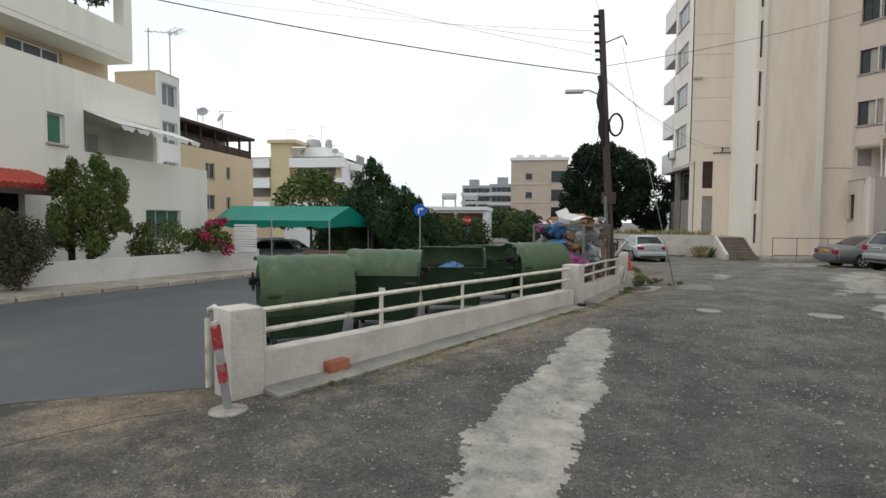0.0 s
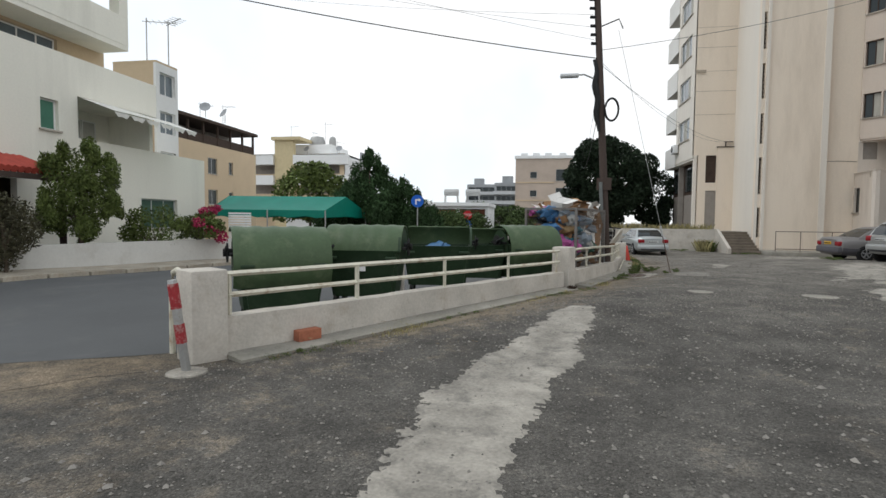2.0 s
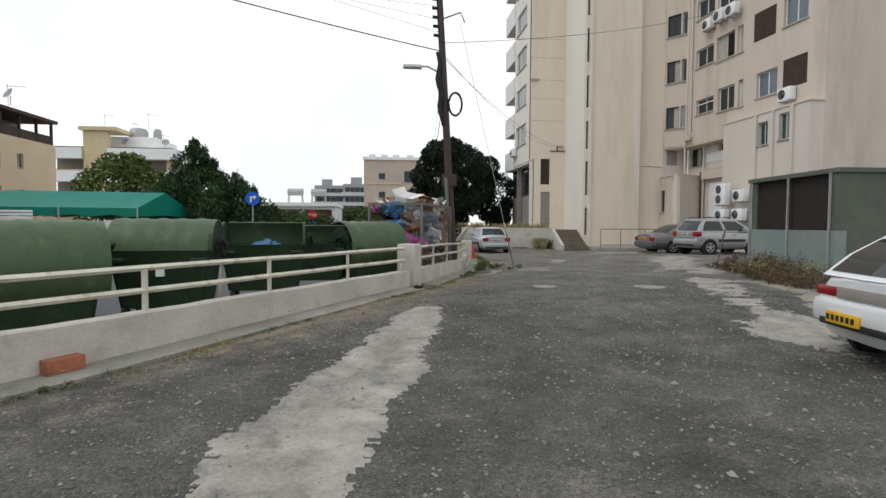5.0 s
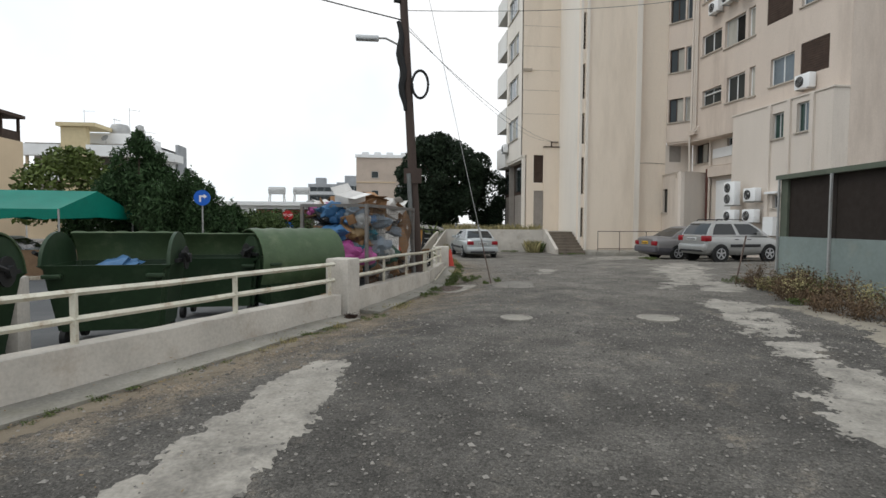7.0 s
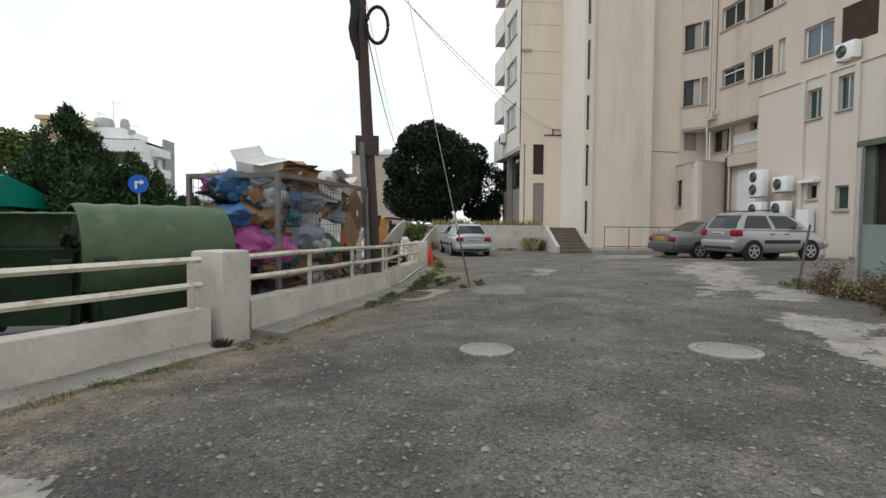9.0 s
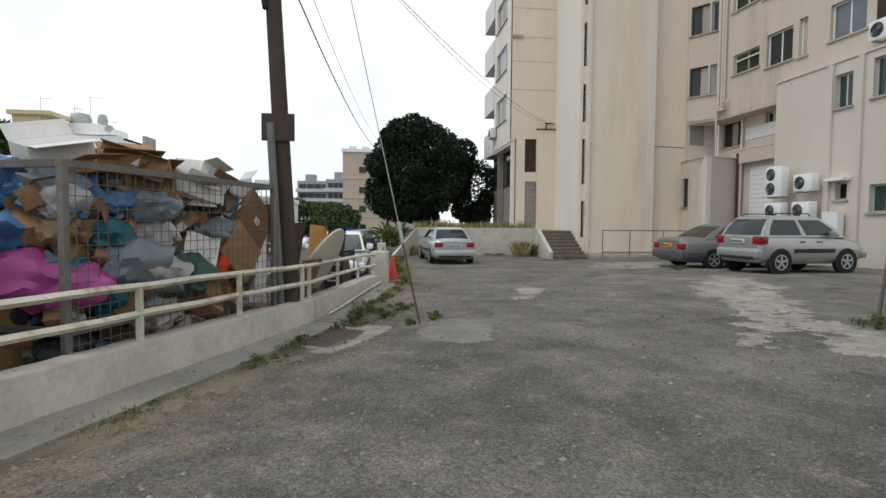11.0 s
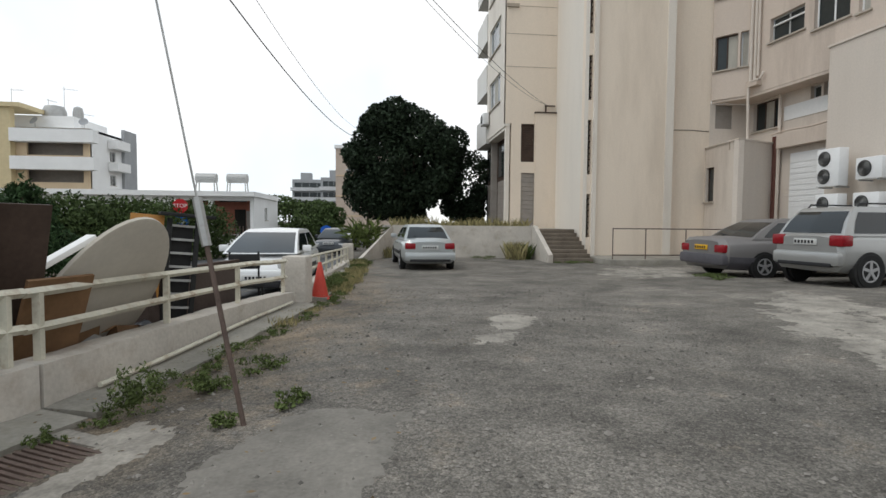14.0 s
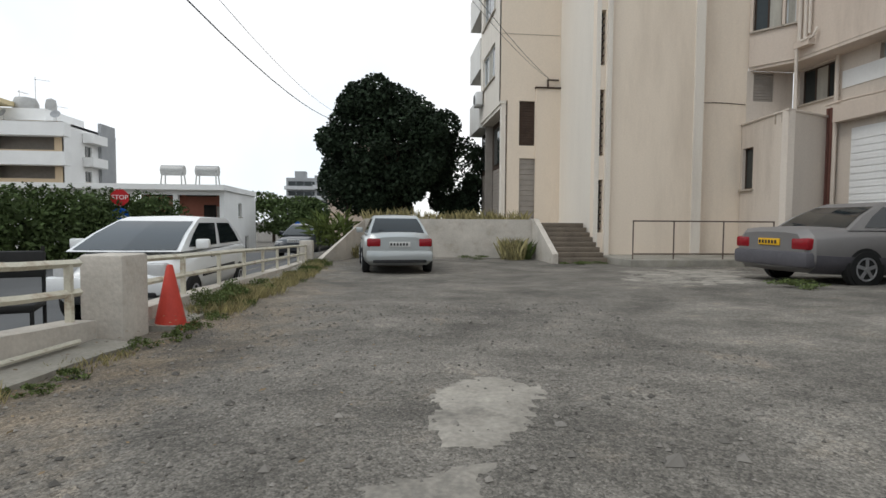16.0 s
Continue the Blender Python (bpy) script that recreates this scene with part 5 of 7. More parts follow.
carton(pose(*in_cage(3.25, 0.1, 0.7), 0, 4, cage_rot), 0.24, 0.08, 0.75, CARDW, False, "upright pale carton behind the mesh")
# loose bags at the wall's back
for y in np.arange(13.0, 19.0, 0.42):
    x = wall_x(y) - 0.42 + random.uniform(-0.06, 0.04)
    if random.random() < 0.6:
        bag(x, y, ground(x, y) + 0.14, random.uniform(0.14, 0.2), PL[random.choice(["white", "pale", "teal", "dark", "blue"])])
    else:
        carton(pose(x, y, ground(x, y) + 0.02, random.uniform(-15, 15), random.uniform(-30, 30), random.uniform(0, 180)), 0.4, 0.25, 0.25)

# ---- discarded furniture behind the wall ----
TABLE = mat("pale_laminate", (0.5, 0.46, 0.39), 0.55, 0.08, 2, 20, 0.05)
tb = thing("round_table_top", pose(2.34, 18.2, -0.36, 0, 0, 74), "round pale table top leaning on its edge", "table")
bm = bm_new()
lathe(bm, ((0.88, -0.025), (0.9, -0.015), (0.9, 0.015), (0.88, 0.025)), 44, Matrix.Translation((0, -0.48, 0.76)) @ Matrix.Rotation(radians(122), 4, "X") @ Matrix.Diagonal((0.72, 1, 1, 1)))
part("top", bm, TABLE, tb)
bm = bm_new()
box(bm, -0.45, 0.45, -0.04, 0.04, -0.07, -0.026, Matrix.Translation((0, -0.48, 0.76)) @ Matrix.Rotation(radians(122), 4, "X"))
part("batten", bm, TABLE, tb)
pl = thing("white_plank", pose(2.55, 18.0, 0.2, 0, -28, 62), "white painted plank sticking out of the pile", "plank")
bm = bm_new()
box(bm, -0.6, 0.6, -0.06, 0.06, 0.55, 0.6, bev=0.006)
box(bm, -0.6, -0.5, -0.06, 0.06, 0.0, 0.55)
part("board", bm, WHITEB, pl)
ORG = mat("orange_wood", (0.42, 0.2, 0.05), 0.5, 0.15, 3, 20, 0.05)
cbn = thing("shelf_unit", pose(2.8, 19.12, -0.38, 0, 5, 27), "tipped shelf unit with orange side and black slats", "shelf")
bm = bm_new()
box(bm, -0.32, 0.0, -0.02, 0.02, 0, 1.58, bev=0.004)
part("side_panel", bm, ORG, cbn, "orange wooden side panel")
for x in (0.03, 0.31):
    bm = bm_new()
    box(bm, x, x + 0.05, -0.03, 0.03, 0, 1.56, bev=0.004)
    part("upright", bm, BLACK, cbn)
for k in range(10):
    bm = bm_new()
    box(bm, 0.08, 0.31, -0.015, 0.015, 0.12 + 0.15 * k, 0.145 + 0.15 * k)
    part("slat", bm, STEEL, cbn)
bm = bm_new()
box(bm, 0.09, 0.3, 0.04, 0.06, 0.05, 1.5)
part("back_panel", bm, BLACK, cbn)
bm = bm_new()
box(bm, -0.05, 0.5, -0.14, 0.14, 1.585, 1.62, bev=0.006)
part("top_board", bm, BLACK, cbn)
low_panel = thing("brown_panel", pose(2.95, 20.0, ground(2.95, 20.0), 0, 0, 79), "dark brown wooden panel lying behind the wall", "panel")
bm = bm_new()
box(bm, -1.05, 1.05, -0.12, 0.12, 0.0, 0.72, Matrix.Rotation(radians(-6), 4, "X"), 0.02)
part("board", bm, WOODP, low_panel)
bm = bm_new()
box(bm, -1.07, 1.07, -0.14, 0.14, 0.72, 0.76, Matrix.Rotation(radians(-6), 4, "X"), 0.01)
part("edge_strip", bm, BROWN, low_panel)
for k, (x, y, rx, rz, sx, sz, mt) in enumerate(((2.45, 17.4, 10, 70, 0.4, 1.45, "dark"), (2.6, 17.5, 20, 66, 0.5, 0.95, "card"), (2.55, 17.9, 8, 70, 0.7, 0.8, "card"))):
    bd = thing("leaning_board", pose(x, y, ground(x, y), rx, 0, rz), "board leaning against the rubbish behind the wall", "board", "leaning boards")
    bm = bm_new()
    box(bm, -sx / 2, sx / 2, -0.015, 0.015, 0, sz)
    part("sheet", bm, {"card": CARD, "dark": BROWN}[mt], bd)
oc = thing("broken_chair", pose(3.12, 21.75, ground(3.1, 21.7), 0, 0, 20), "broken black office chair beside the wall post", "chair")
for nm, b in (("seat", (-0.24, 0.24, -0.24, 0.24, 0.36, 0.43)), ("backrest", (-0.24, 0.24, 0.2, 0.26, 0.62, 0.86))):
    bm = bm_new()
    box(bm, *b, bev=0.02)
    part(nm, bm, BLACK, oc)
for x in (-0.22, 0.22):
    for pts in (((x, -0.22, 0.0), (x, -0.22, 0.4)), ((x, 0.24, 0.0), (x, 0.24, 0.9))):
        bm = bm_new()
        tube(bm, pts, 0.016)
        part("leg", bm, BLACK, oc)

# ---- utility pole ----
P0, P1 = Vector((2.68, 16.85, -0.4)), Vector((2.2, 17.1, 8.45))
up = thing("utility_pole", pose(*P0), "leaning dark wooden utility pole with strapped steel post", "utility pole")
pole_at = lambda z: P0.lerp(P1, (z - P0.z) / (P1.z - P0.z))
bm = bm_new()
tube(bm, [P0, P0.lerp(P1, 0.5), P1], [0.125, 0.11, 0.095], 14)
part_w("shaft", bm, WOODP, up)
bm = bm_new()
q = Vector((-0.11, -0.15, 0))
tube(bm, [P0 + q, pole_at(2.62) + q], 0.055, 12)
part_w("steel_post", bm, mat("dull_grey_steel", (0.15, 0.16, 0.155), 0.6, 0.15, 4, 30, 0.1, metal=0.2), up, "grey steel post strapped to the pole")
bm = bm_new()
c = pole_at(2.55)
box(bm, c.x - 0.23, c.x + 0.21, c.y - 0.16, c.y - 0.13, 2.38, 2.75)
part_w("strap_plate", bm, WOODP, up)
bm = bm_new()
c = pole_at(4.85)
tube(bm, [c + Vector((0.3 + 0.2 * math.cos(a), -0.1, 0.34 * math.sin(a))) for a in np.linspace(0, 2 * math.pi, 25)], 0.035, 6)
part_w("cable_coil", bm, BLACK, up, "black coiled cable")
bm = bm_new()
pts = [pole_at(z) + Vector((-0.13 - 0.04 * math.sin(z * 7), -0.06, 0)) for z in np.arange(4.2, 6.6, 0.2)]
tube(bm, pts, [0.05 + 0.05 * math.sin(math.pi * i / (len(pts) - 1)) for i in range(len(pts))], 8)
part_w("cable_sleeve", bm, BLACK, up)
for k in range(6):
    bm = bm_new()
    c = pole_at(6.9 + 0.27 * k)
    tube(bm, [c + Vector((-0.1, -0.05, 0)), c + Vector((-0.24, -0.08, 0))], 0.05, 8)
    part_w("insulator", bm, BLACK, up)
bm = bm_new()
tube(bm, [pole_at(5.75), pole_at(5.8) + Vector((-0.5, -0.2, 0.12)), pole_at(5.8) + Vector((-0.85, -0.3, 0.08))], 0.025, 6)
part_w("lamp_arm", bm, STEEL, up)
bm = bm_new()
box(bm, -0.28, 0.28, -0.1, 0.1, -0.05, 0.06, Matrix.Translation(pole_at(5.8) + Vector((-0.95, -0.32, 0.06))), 0.03)
part_w("lamp_head", bm, ALU, up, "street lamp head")
bm = bm_new()
tube(bm, [pole_at(7.4), pole_at(7.45) + Vector((0.6, -0.1, 0.15)), pole_at(7.45) + Vector((0.72, -0.12, -0.15))], 0.02, 6)
part_w("bracket", bm, BLACK, up)


def cable(a, b, sag, r, label="black overhead cable from the pole"):
    bm = bm_new()
    a, b = Vector(a), Vector(b)
    tube(bm, [a.lerp(b, t) - Vector((0, 0, sag * 4 * t * (1 - t))) for t in np.linspace(0, 1, 17)], r, 5)
    return tagged(new("overhead_cable", mesh_from("overhead_cable", bm, BLACK)), label, "cable", "overhead cables")


A = lambda z: pole_at(z)
cable(A(6.45), (-16, 10.0, 8.6), 0.3, 0.016)
for z, end in ((7.0, (-15.9, 14, 11.5)), (7.4, (-15.9, 18.5, 12.0)), (7.8, (-20, 26, 14)), (8.2, (-8, -20, 14))):
    cable(A(z), end, 0.3, 0.005, "thin black overhead wire")
cable(A(6.7), (20.0, 30.0, 13.6), 0.35, 0.009)
cable(A(6.3), (13.2, 39.15, 7.0), 0.5, 0.008)
cable(A(6.4), (13.2, 39.15, 7.0), 0.75, 0.006, "thin black overhead wire")
cable(A(5.3), (4.2, 46.5, 6.3), 1.1, 0.013)
cable(A(6.1), (4.2, 46.5, 6.6), 1.05, 0.006, "thin black overhead wire")
gx0, gy0 = 4.45, 16.42
guy = thing("guy_wire", pose(gx0, gy0, ground(gx0, gy0)), "steel guy wire with rusty anchor rod", "guy wire")
top = A(7.3) + Vector((0.6, 0, 0))
foot = Vector((gx0, gy0, ground(gx0, gy0) - 0.02))
bm = bm_new()
tube(bm, [foot, foot.lerp(top, 0.17)], 0.016, 6)
part_w("anchor_rod", bm, RUST, guy)
bm = bm_new()
tube(bm, [foot.lerp(top, 0.17), top], 0.007, 5)
part_w("wire", bm, STEEL, guy)
bm = bm_new()
tube(bm, [foot.lerp(top, 0.15), foot.lerp(top, 0.19)], 0.03, 6)
part_w("turnbuckle", bm, STEEL, guy)

# ---- bollard, brick, cone ----
bx, by = -3.07, 4.55
bz = ground(bx, by)
bol = thing("striped_bollard", pose(bx, by, bz), "leaning white bollard with worn red stripes", "bollard")
lean = Matrix.Rotation(radians(-6), 4, "Y") @ Matrix.Rotation(radians(4), 4, "X")
bm = bm_new()
box(bm, -0.034, 0.034, -0.034, 0.034, 0, 0.98, lean, 0.006)
part("post", bm, STEEL, bol, "worn grey-white steel post")
REDP = mat("worn_red_paint", (0.32, 0.03, 0.035), 0.7, 0.25, 6, 30, 0.2, stain=(0.55, 0.5, 0.45), stain_amount=0.8)
for z0, z1 in ((0.68, 0.94), (0.32, 0.52)):
    bm = bm_new()
    box(bm, -0.037, 0.037, -0.037, 0.037, z0, z1, lean)
    part("red_stripe", bm, REDP, bol)
bm = bm_new()
lathe(bm, ((0.22, -0.05), (0.2, 0.015), (0.15, 0.03)), 14)
part("footing", bm, CONC, bol)
bm = bm_new()
pts = [(-3.75, 5.25, -0.25), (-3.75, 5.25, 0.62), (-3.7, 5.22, 0.74), (-3.6, 5.15, 0.78), (-3.5, 5.1, 0.74)]
tube(bm, pts, 0.035, 8)
solid("hoop_pipe", bm, RAIL, "bent cream steel pipe beside the wall post", "pipe", kind="")
BRICK = mat("red_brick", (0.36, 0.13, 0.075), 0.9, 0.2, 8, 40, 0.3)
bm = bm_new()
box(bm, -0.17, 0.17, -0.09, 0.09, 0, 0.14, bev=0.008)
ob = solid("brick", bm, BRICK, "red hollow brick lying on the ledge", "brick", kind="")
ob.matrix_world = pose(-2.45, 6.1, ground(-2.45, 6.1) + 0.055, 0, 0, 58)
cx, cy = 4.17, 22.5
cone = thing("traffic_cone", pose(cx, cy, ground(cx, cy)), "faded orange-red traffic cone beside the wall", "traffic cone")
ORC = mat("orange_cone_plastic", (0.48, 0.05, 0.032), 0.55, 0.12, 4, 30, 0.1)
bm = bm_new()
lathe(bm, ((0.19, 0.0), (0.19, 0.03), (0.15, 0.035), (0.03, 0.63), (0.02, 0.64)), 20)
part("cone", bm, ORC, cone)
bm = bm_new()
box(bm, -0.2, 0.2, -0.2, 0.2, 0.0, 0.025, bev=0.008)
part("base", bm, ORC, cone)
bm = bm_new()
box(bm, -0.15, 0.15, -0.15, 0.15, 0, 1.1, bev=0.03)
ob = solid("stone_post", bm, WALLW, "white stone post standing between the bins", "post", kind="")
ob.matrix_world = pose(-2.14, 9.45, -0.3, 0, 0, 10)

# ---- cars ----
TYRE = mat("tyre_rubber", (0.018, 0.018, 0.018), 0.85, 0.2, 8, 40, 0.2)
RIM = mat("alloy_rim", (0.45, 0.45, 0.46), 0.35, 0.08, 6, 40, 0.0, metal=0.6)
CARGL = glass("car_glass", (0.012, 0.016, 0.018), 0.06)
CARGL.node_tree.nodes["Principled BSDF"].inputs["Specular IOR Level"].default_value = 0.5
REDL = mat("red_lens", (0.26, 0.012, 0.018), 0.2, 0.1, 6, 30, 0.0)
CLEARL = mat("clear_lens", (0.5, 0.5, 0.5), 0.15, 0.08, 6, 30, 0.0)
PLATEY = mat("yellow_plate", (0.75, 0.42, 0.02), 0.5, 0.05)
PLATEW = mat("white_plate", (0.6, 0.6, 0.58), 0.5, 0.05)
CLAD = mat("grey_bumper_plastic", (0.095, 0.09, 0.1), 0.6, 0.15, 2, 30, 0.05)
TRIM = mat("black_trim", (0.025, 0.025, 0.027), 0.6, 0.15)


def car(m, label, paint, sec, cab, wheels, plate, lamps, trim_low=False, roof_rails=False, group="", front=False, bar=None):
    """A parked car; x runs from the tail (0) to the nose, y across.
    sec: (x, bottom, shoulder, deck, half width); cab: base and roof ends, half widths, heights."""
    t = thing("car", m, label, "car", group)
    bm = bm_new()
    rings = []
    for x, zb, zs, zt, w in sec:
        half = [(0.0, zb - 0.02), (w * 0.82, zb), (w * 0.96, zb + 0.1), (w, zb + 0.22), (w, (zb + zs) / 2 + 0.08), (w * 0.985, zs - 0.05), (w * 0.95, zs), (w * 0.8, zt - 0.015), (w * 0.45, zt + 0.012), (0.0, zt + 0.02)]
        pts = half + [(-y, z) for y, z in half[-2:0:-1]]
        rings.append([bm.verts.new((x, y, z)) for y, z in pts])
    n = len(rings[0])
    for a, b in zip(rings, rings[1:]):
        for k in range(n):
            bm.faces.new((a[k], a[(k + 1) % n], b[(k + 1) % n], b[k])).smooth = True
    bm.faces.new(rings[0][::-1]), bm.faces.new(rings[-1])
    body = part("body", bm, paint, t)
    if trim_low:
        bm = bm_new()
        low_rings = []
        for x, zb, zs, zt, w in sec[1:-2]:
            w += 0.008
            low_rings.append([[bm.verts.new((x, sd * y, z)) for y, z in ((w * 0.82, zb - 0.01), (w * 0.965, zb + 0.1), (w, zb + 0.2), (w, zb + 0.3), (w - 0.02, zb + 0.305))] for sd in (-1, 1)])
        for a, b in zip(low_rings, low_rings[1:]):
            for p, q in zip(a, b):
                for k in range(4):
                    bm.faces.new((p[k], p[k + 1], q[k + 1], q[k]))
        part("side_cladding", bm, CLAD, t, "darker grey lower cladding")
    xb0, xr0, xr1, xb1, wb, wr, zb, zr = cab
    bm = bm_new()
    levels = []
    for s in (0.0, 0.5, 0.93, 1.0):
        c = s ** 1.15 if s < 1 else 1.12
        bow = 0.035 * math.sin(math.pi * min(s, 1))
        r0, r1, w, z = xb0 + (xr0 - xb0) * c - bow, xb1 + (xr1 - xb1) * c + bow, wb + (wr - wb) * min(c, 1.12), zb + (zr - zb) * (s if s < 1 else 1.0)
        z += 0.02 if s == 1.0 else 0
        levels.append([bm.verts.new(p) for p in ((r0, -w, z), (r0 - 0.05 * (1 - s * 0.5), 0, z), (r0, w, z), ((r0 + r1) / 2, w * 1.015, z), (r1, w, z), (r1 + 0.08 * (1 - s * 0.5), 0, z), (r1, -w, z), ((r0 + r1) / 2, -w * 1.015, z))])
    for a, b in zip(levels, levels[1:]):
        for k in range(8):
            bm.faces.new((a[k], a[(k + 1) % 8], b[(k + 1) % 8], b[k])).smooth = True
    co = [v.co.copy() for v in levels[-1]]
    mid = bm.verts.new(((co[0].x + co[4].x) / 2, 0, zr + 0.055))
    for k in range(8):
        bm.faces.new((levels[-1][k], levels[-1][(k + 1) % 8], mid)).smooth = True
    L0, L1, L2 = [[v.co.copy() for v in lv] for lv in levels[:3]]
    part("cabin", bm, paint, t)

    def pane(k0, k1, a0, a1, s0, s1, name="window_glass"):
        """Glass laid over the cabin between two of its corner lines."""
        bm2 = bm_new()
        def at(a, s):
            lo, hi = (L0, L1) if s < 0.5 else (L1, L2)
            q = s / 0.5 if s < 0.5 else (s - 0.5) / 0.5
            p = lo[k0].lerp(lo[k1], a).lerp(hi[k0].lerp(hi[k1], a), q)
            out = Vector((0, 0, 0))
            e = (lo[k1] - lo[k0]).cross(hi[k0] - lo[k0]).normalized()
            cen = Vector(((xb0 + xb1) / 2, 0, zb))
            return p + (e if e.dot(p - cen) > 0 else -e) * 0.008
        g = [[bm2.verts.new(at(a0(s) + (a1(s) - a0(s)) * i / 2, s)) for i in range(3)] for s in (s0, (s0 + s1) / 2, s1)]
        for u, v in zip(g, g[1:]):
            for i in range(2):
                bm2.faces.new((u[i], u[i + 1], v[i + 1], v[i])).smooth = True
        r = bmesh.ops.extrude_face_region(bm2, geom=list(bm2.faces))
        cen = Vector(((xb0 + xb1) / 2, 0, zb))
        for v in r["geom"]:
            if isinstance(v, bmesh.types.BMVert):
                v.co += (cen - v.co).normalized() * 0.006
        return part(name, bm2, CARGL, t)

    one = lambda c: (lambda s: c)
    pane(0, 1, one(0.1), one(1.0), 0.1, 0.93, "rear_window")
    pane(1, 2, one(0.0), one(0.9), 0.1, 0.93, "rear_window")
    pane(4, 5, one(0.08), one(1.0), 0.04, 0.95, "windscreen")
    pane(5, 6, one(0.0), one(0.92), 0.04, 0.95, "windscreen")
    for ka, kb in ((2, 3), (0, 7)):
        pane(ka, kb, one(0.16), one(0.93), 0.1, 0.9, "side_window")
    for ka, kb in ((3, 4), (7, 6)):
        pane(ka, kb, one(0.05), one(0.86), 0.1, 0.9, "side_window")
    W = max(s[4] for s in sec)
    R = wheels[2]
    for x in wheels[:2]:
        for sy in (-1, 1):
            rot = Matrix.Translation((x, sy * (W - 0.1), R)) @ Matrix.Rotation(radians(-90 * sy), 4, "X")
            bm = bm_new()
            lathe(bm, ((R * 1.13, 0.0), (R * 1.13, 0.103)), 24, rot)
            part("wheel_arch", bm, BLACK, t)
            bm = bm_new()
            lathe(bm, ((R * 0.6, -0.08), (R * 0.97, -0.07), (R, -0.02), (R, 0.07), (R * 0.95, 0.115), (R * 0.64, 0.12)), 28, rot)
            wh = part("wheel", bm, TYRE, t)
            bm = bm_new()
            lathe(bm, ((R * 0.64, 0.1), (R * 0.64, 0.124), (R * 0.56, 0.124), (R * 0.52, 0.112)), 24, rot)
            for k in range(5):
                a = 2 * math.pi * k / 5
                box(bm, -R * 0.09, R * 0.09, 0.03, R * 0.6, 0.11, 0.13, rot @ Matrix.Rotation(a, 4, "Z"))
            lathe(bm, ((R * 0.16, 0.11), (R * 0.14, 0.136)), 12, rot)
            part("rim", bm, RIM, wh)
    zlow = sec[0][1]
    for x0, x1, nm in ((-0.05, 0.2, "rear_bumper"), (sec[-1][0] - 0.2, sec[-1][0] + 0.05, "front_bumper")):
        bm = bm_new()
        w = W * 0.93
        box(bm, x0, x1, -w, w, zlow + 0.0, zlow + 0.27, bev=0.06)
        part(nm, bm, CLAD if trim_low else paint, t)
        if not trim_low:
            bm = bm_new()
            box(bm, x0 - 0.008 if x0 < 1 else x0, x1 if x0 < 1 else x1 + 0.008, -w * 0.8, w * 0.8, zlow - 0.02, zlow + 0.06, bev=0.02)
            part("lower_trim", bm, TRIM, t)
    for y0, y1, z0, z1, x0, x1, mt in lamps:
        for sy in (-1, 1):
            bm = bm_new()
            box(bm, x0, x1, min(sy * y0, sy * y1), max(sy * y0, sy * y1), z0, z1, bev=0.04)
            part("tail_lamp" if x0 < 1 else "headlamp", bm, mt, t, "red tail lamp" if x0 < 1 else "clear headlamp")
    py, pz, pm, px = plate
    bm = bm_new()
    box(bm, px - 0.012, px + 0.012, py - 0.25, py + 0.25, pz, pz + 0.12, bev=0.004)
    pt = part("number_plate", bm, pm, t)
    for k in range(6):
        bm = bm_new()
        c = py - 0.19 + 0.075 * k
        box(bm, px - 0.017 if px < 1 else px + 0.012, px - 0.011 if px < 1 else px + 0.017, c, c + 0.045, pz + 0.03, pz + 0.09)
        part("bar", bm, TRIM, pt)
    if bar:
        bm = bm_new()
        box(bm, *bar, bev=0.01)
        part("garnish", bm, GREYSH, t)
    for sy in (-1, 1):
        bm = bm_new()
        box(bm, xb1 - 0.62, xb1 - 0.5, sy * (wb + 0.13) - 0.1, sy * (wb + 0.13) + 0.1, zb + 0.02, zb + 0.17, bev=0.03)
        part("mirror", bm, paint, t)
        for f in (0.42, 0.62):
            bm = bm_new()
            xx = xb0 + (xb1 - xb0) * f
            box(bm, xx, xx + 0.18, sy * W * 0.985 - 0.015, sy * W * 0.985 + 0.015, zb - 0.14, zb - 0.11)
            part("door_handle", bm, TRIM, t)
        bm = bm_new()
        box(bm, wheels[0] + R * 1.3, wheels[1] - R * 1.3, sy * (W + 0.004) - 0.012, sy * (W + 0.004) + 0.012, zlow + 0.16, zlow + 0.27, bev=0.005)
        part("side_strip", bm, TRIM, t)
    if roof_rails:
        for sy in (-1, 1):
            bm = bm_new()
            tube(bm, [(xr0 + 0.1, sy * wr * 0.92, zr - 0.02), (xr0 + 0.2, sy * wr * 0.92, zr + 0.09), (xr1 - 0.25, sy * wr * 0.92, zr + 0.09), (xr1 - 0.1, sy * wr * 0.92, zr - 0.02)], 0.018, 6)
            part("roof_rail", bm, TRIM, t)
    bm = bm_new()
    tube(bm, [(xb0 + 0.12 - 0.06, -0.1, zb + 0.05), (xb0 + 0.1, 0.45, zb + 0.12)], 0.012, 5)
    part("wiper", bm, TRIM, t)
    bm = bm_new()
    box(bm, 0.15, sec[-1][0] - 0.15, -W * 0.7, W * 0.7, zlow - 0.06, zlow + 0.1)
    part("underside", bm, BLACK, t)
    return t


def paint(name, c, metal=0.0, rough=0.3, coat=0.4):
    return mat(name, c, rough, 0.06, 0.8, 60, 0.0, metal=metal, coat=coat, stain=tuple(v * 0.75 for v in c), stain_amount=0.25)


SILVER = paint("silver_paint", (0.42, 0.44, 0.44), 0.35)
SUVP = paint("grey_silver_paint", (0.36, 0.36, 0.35), 0.35)
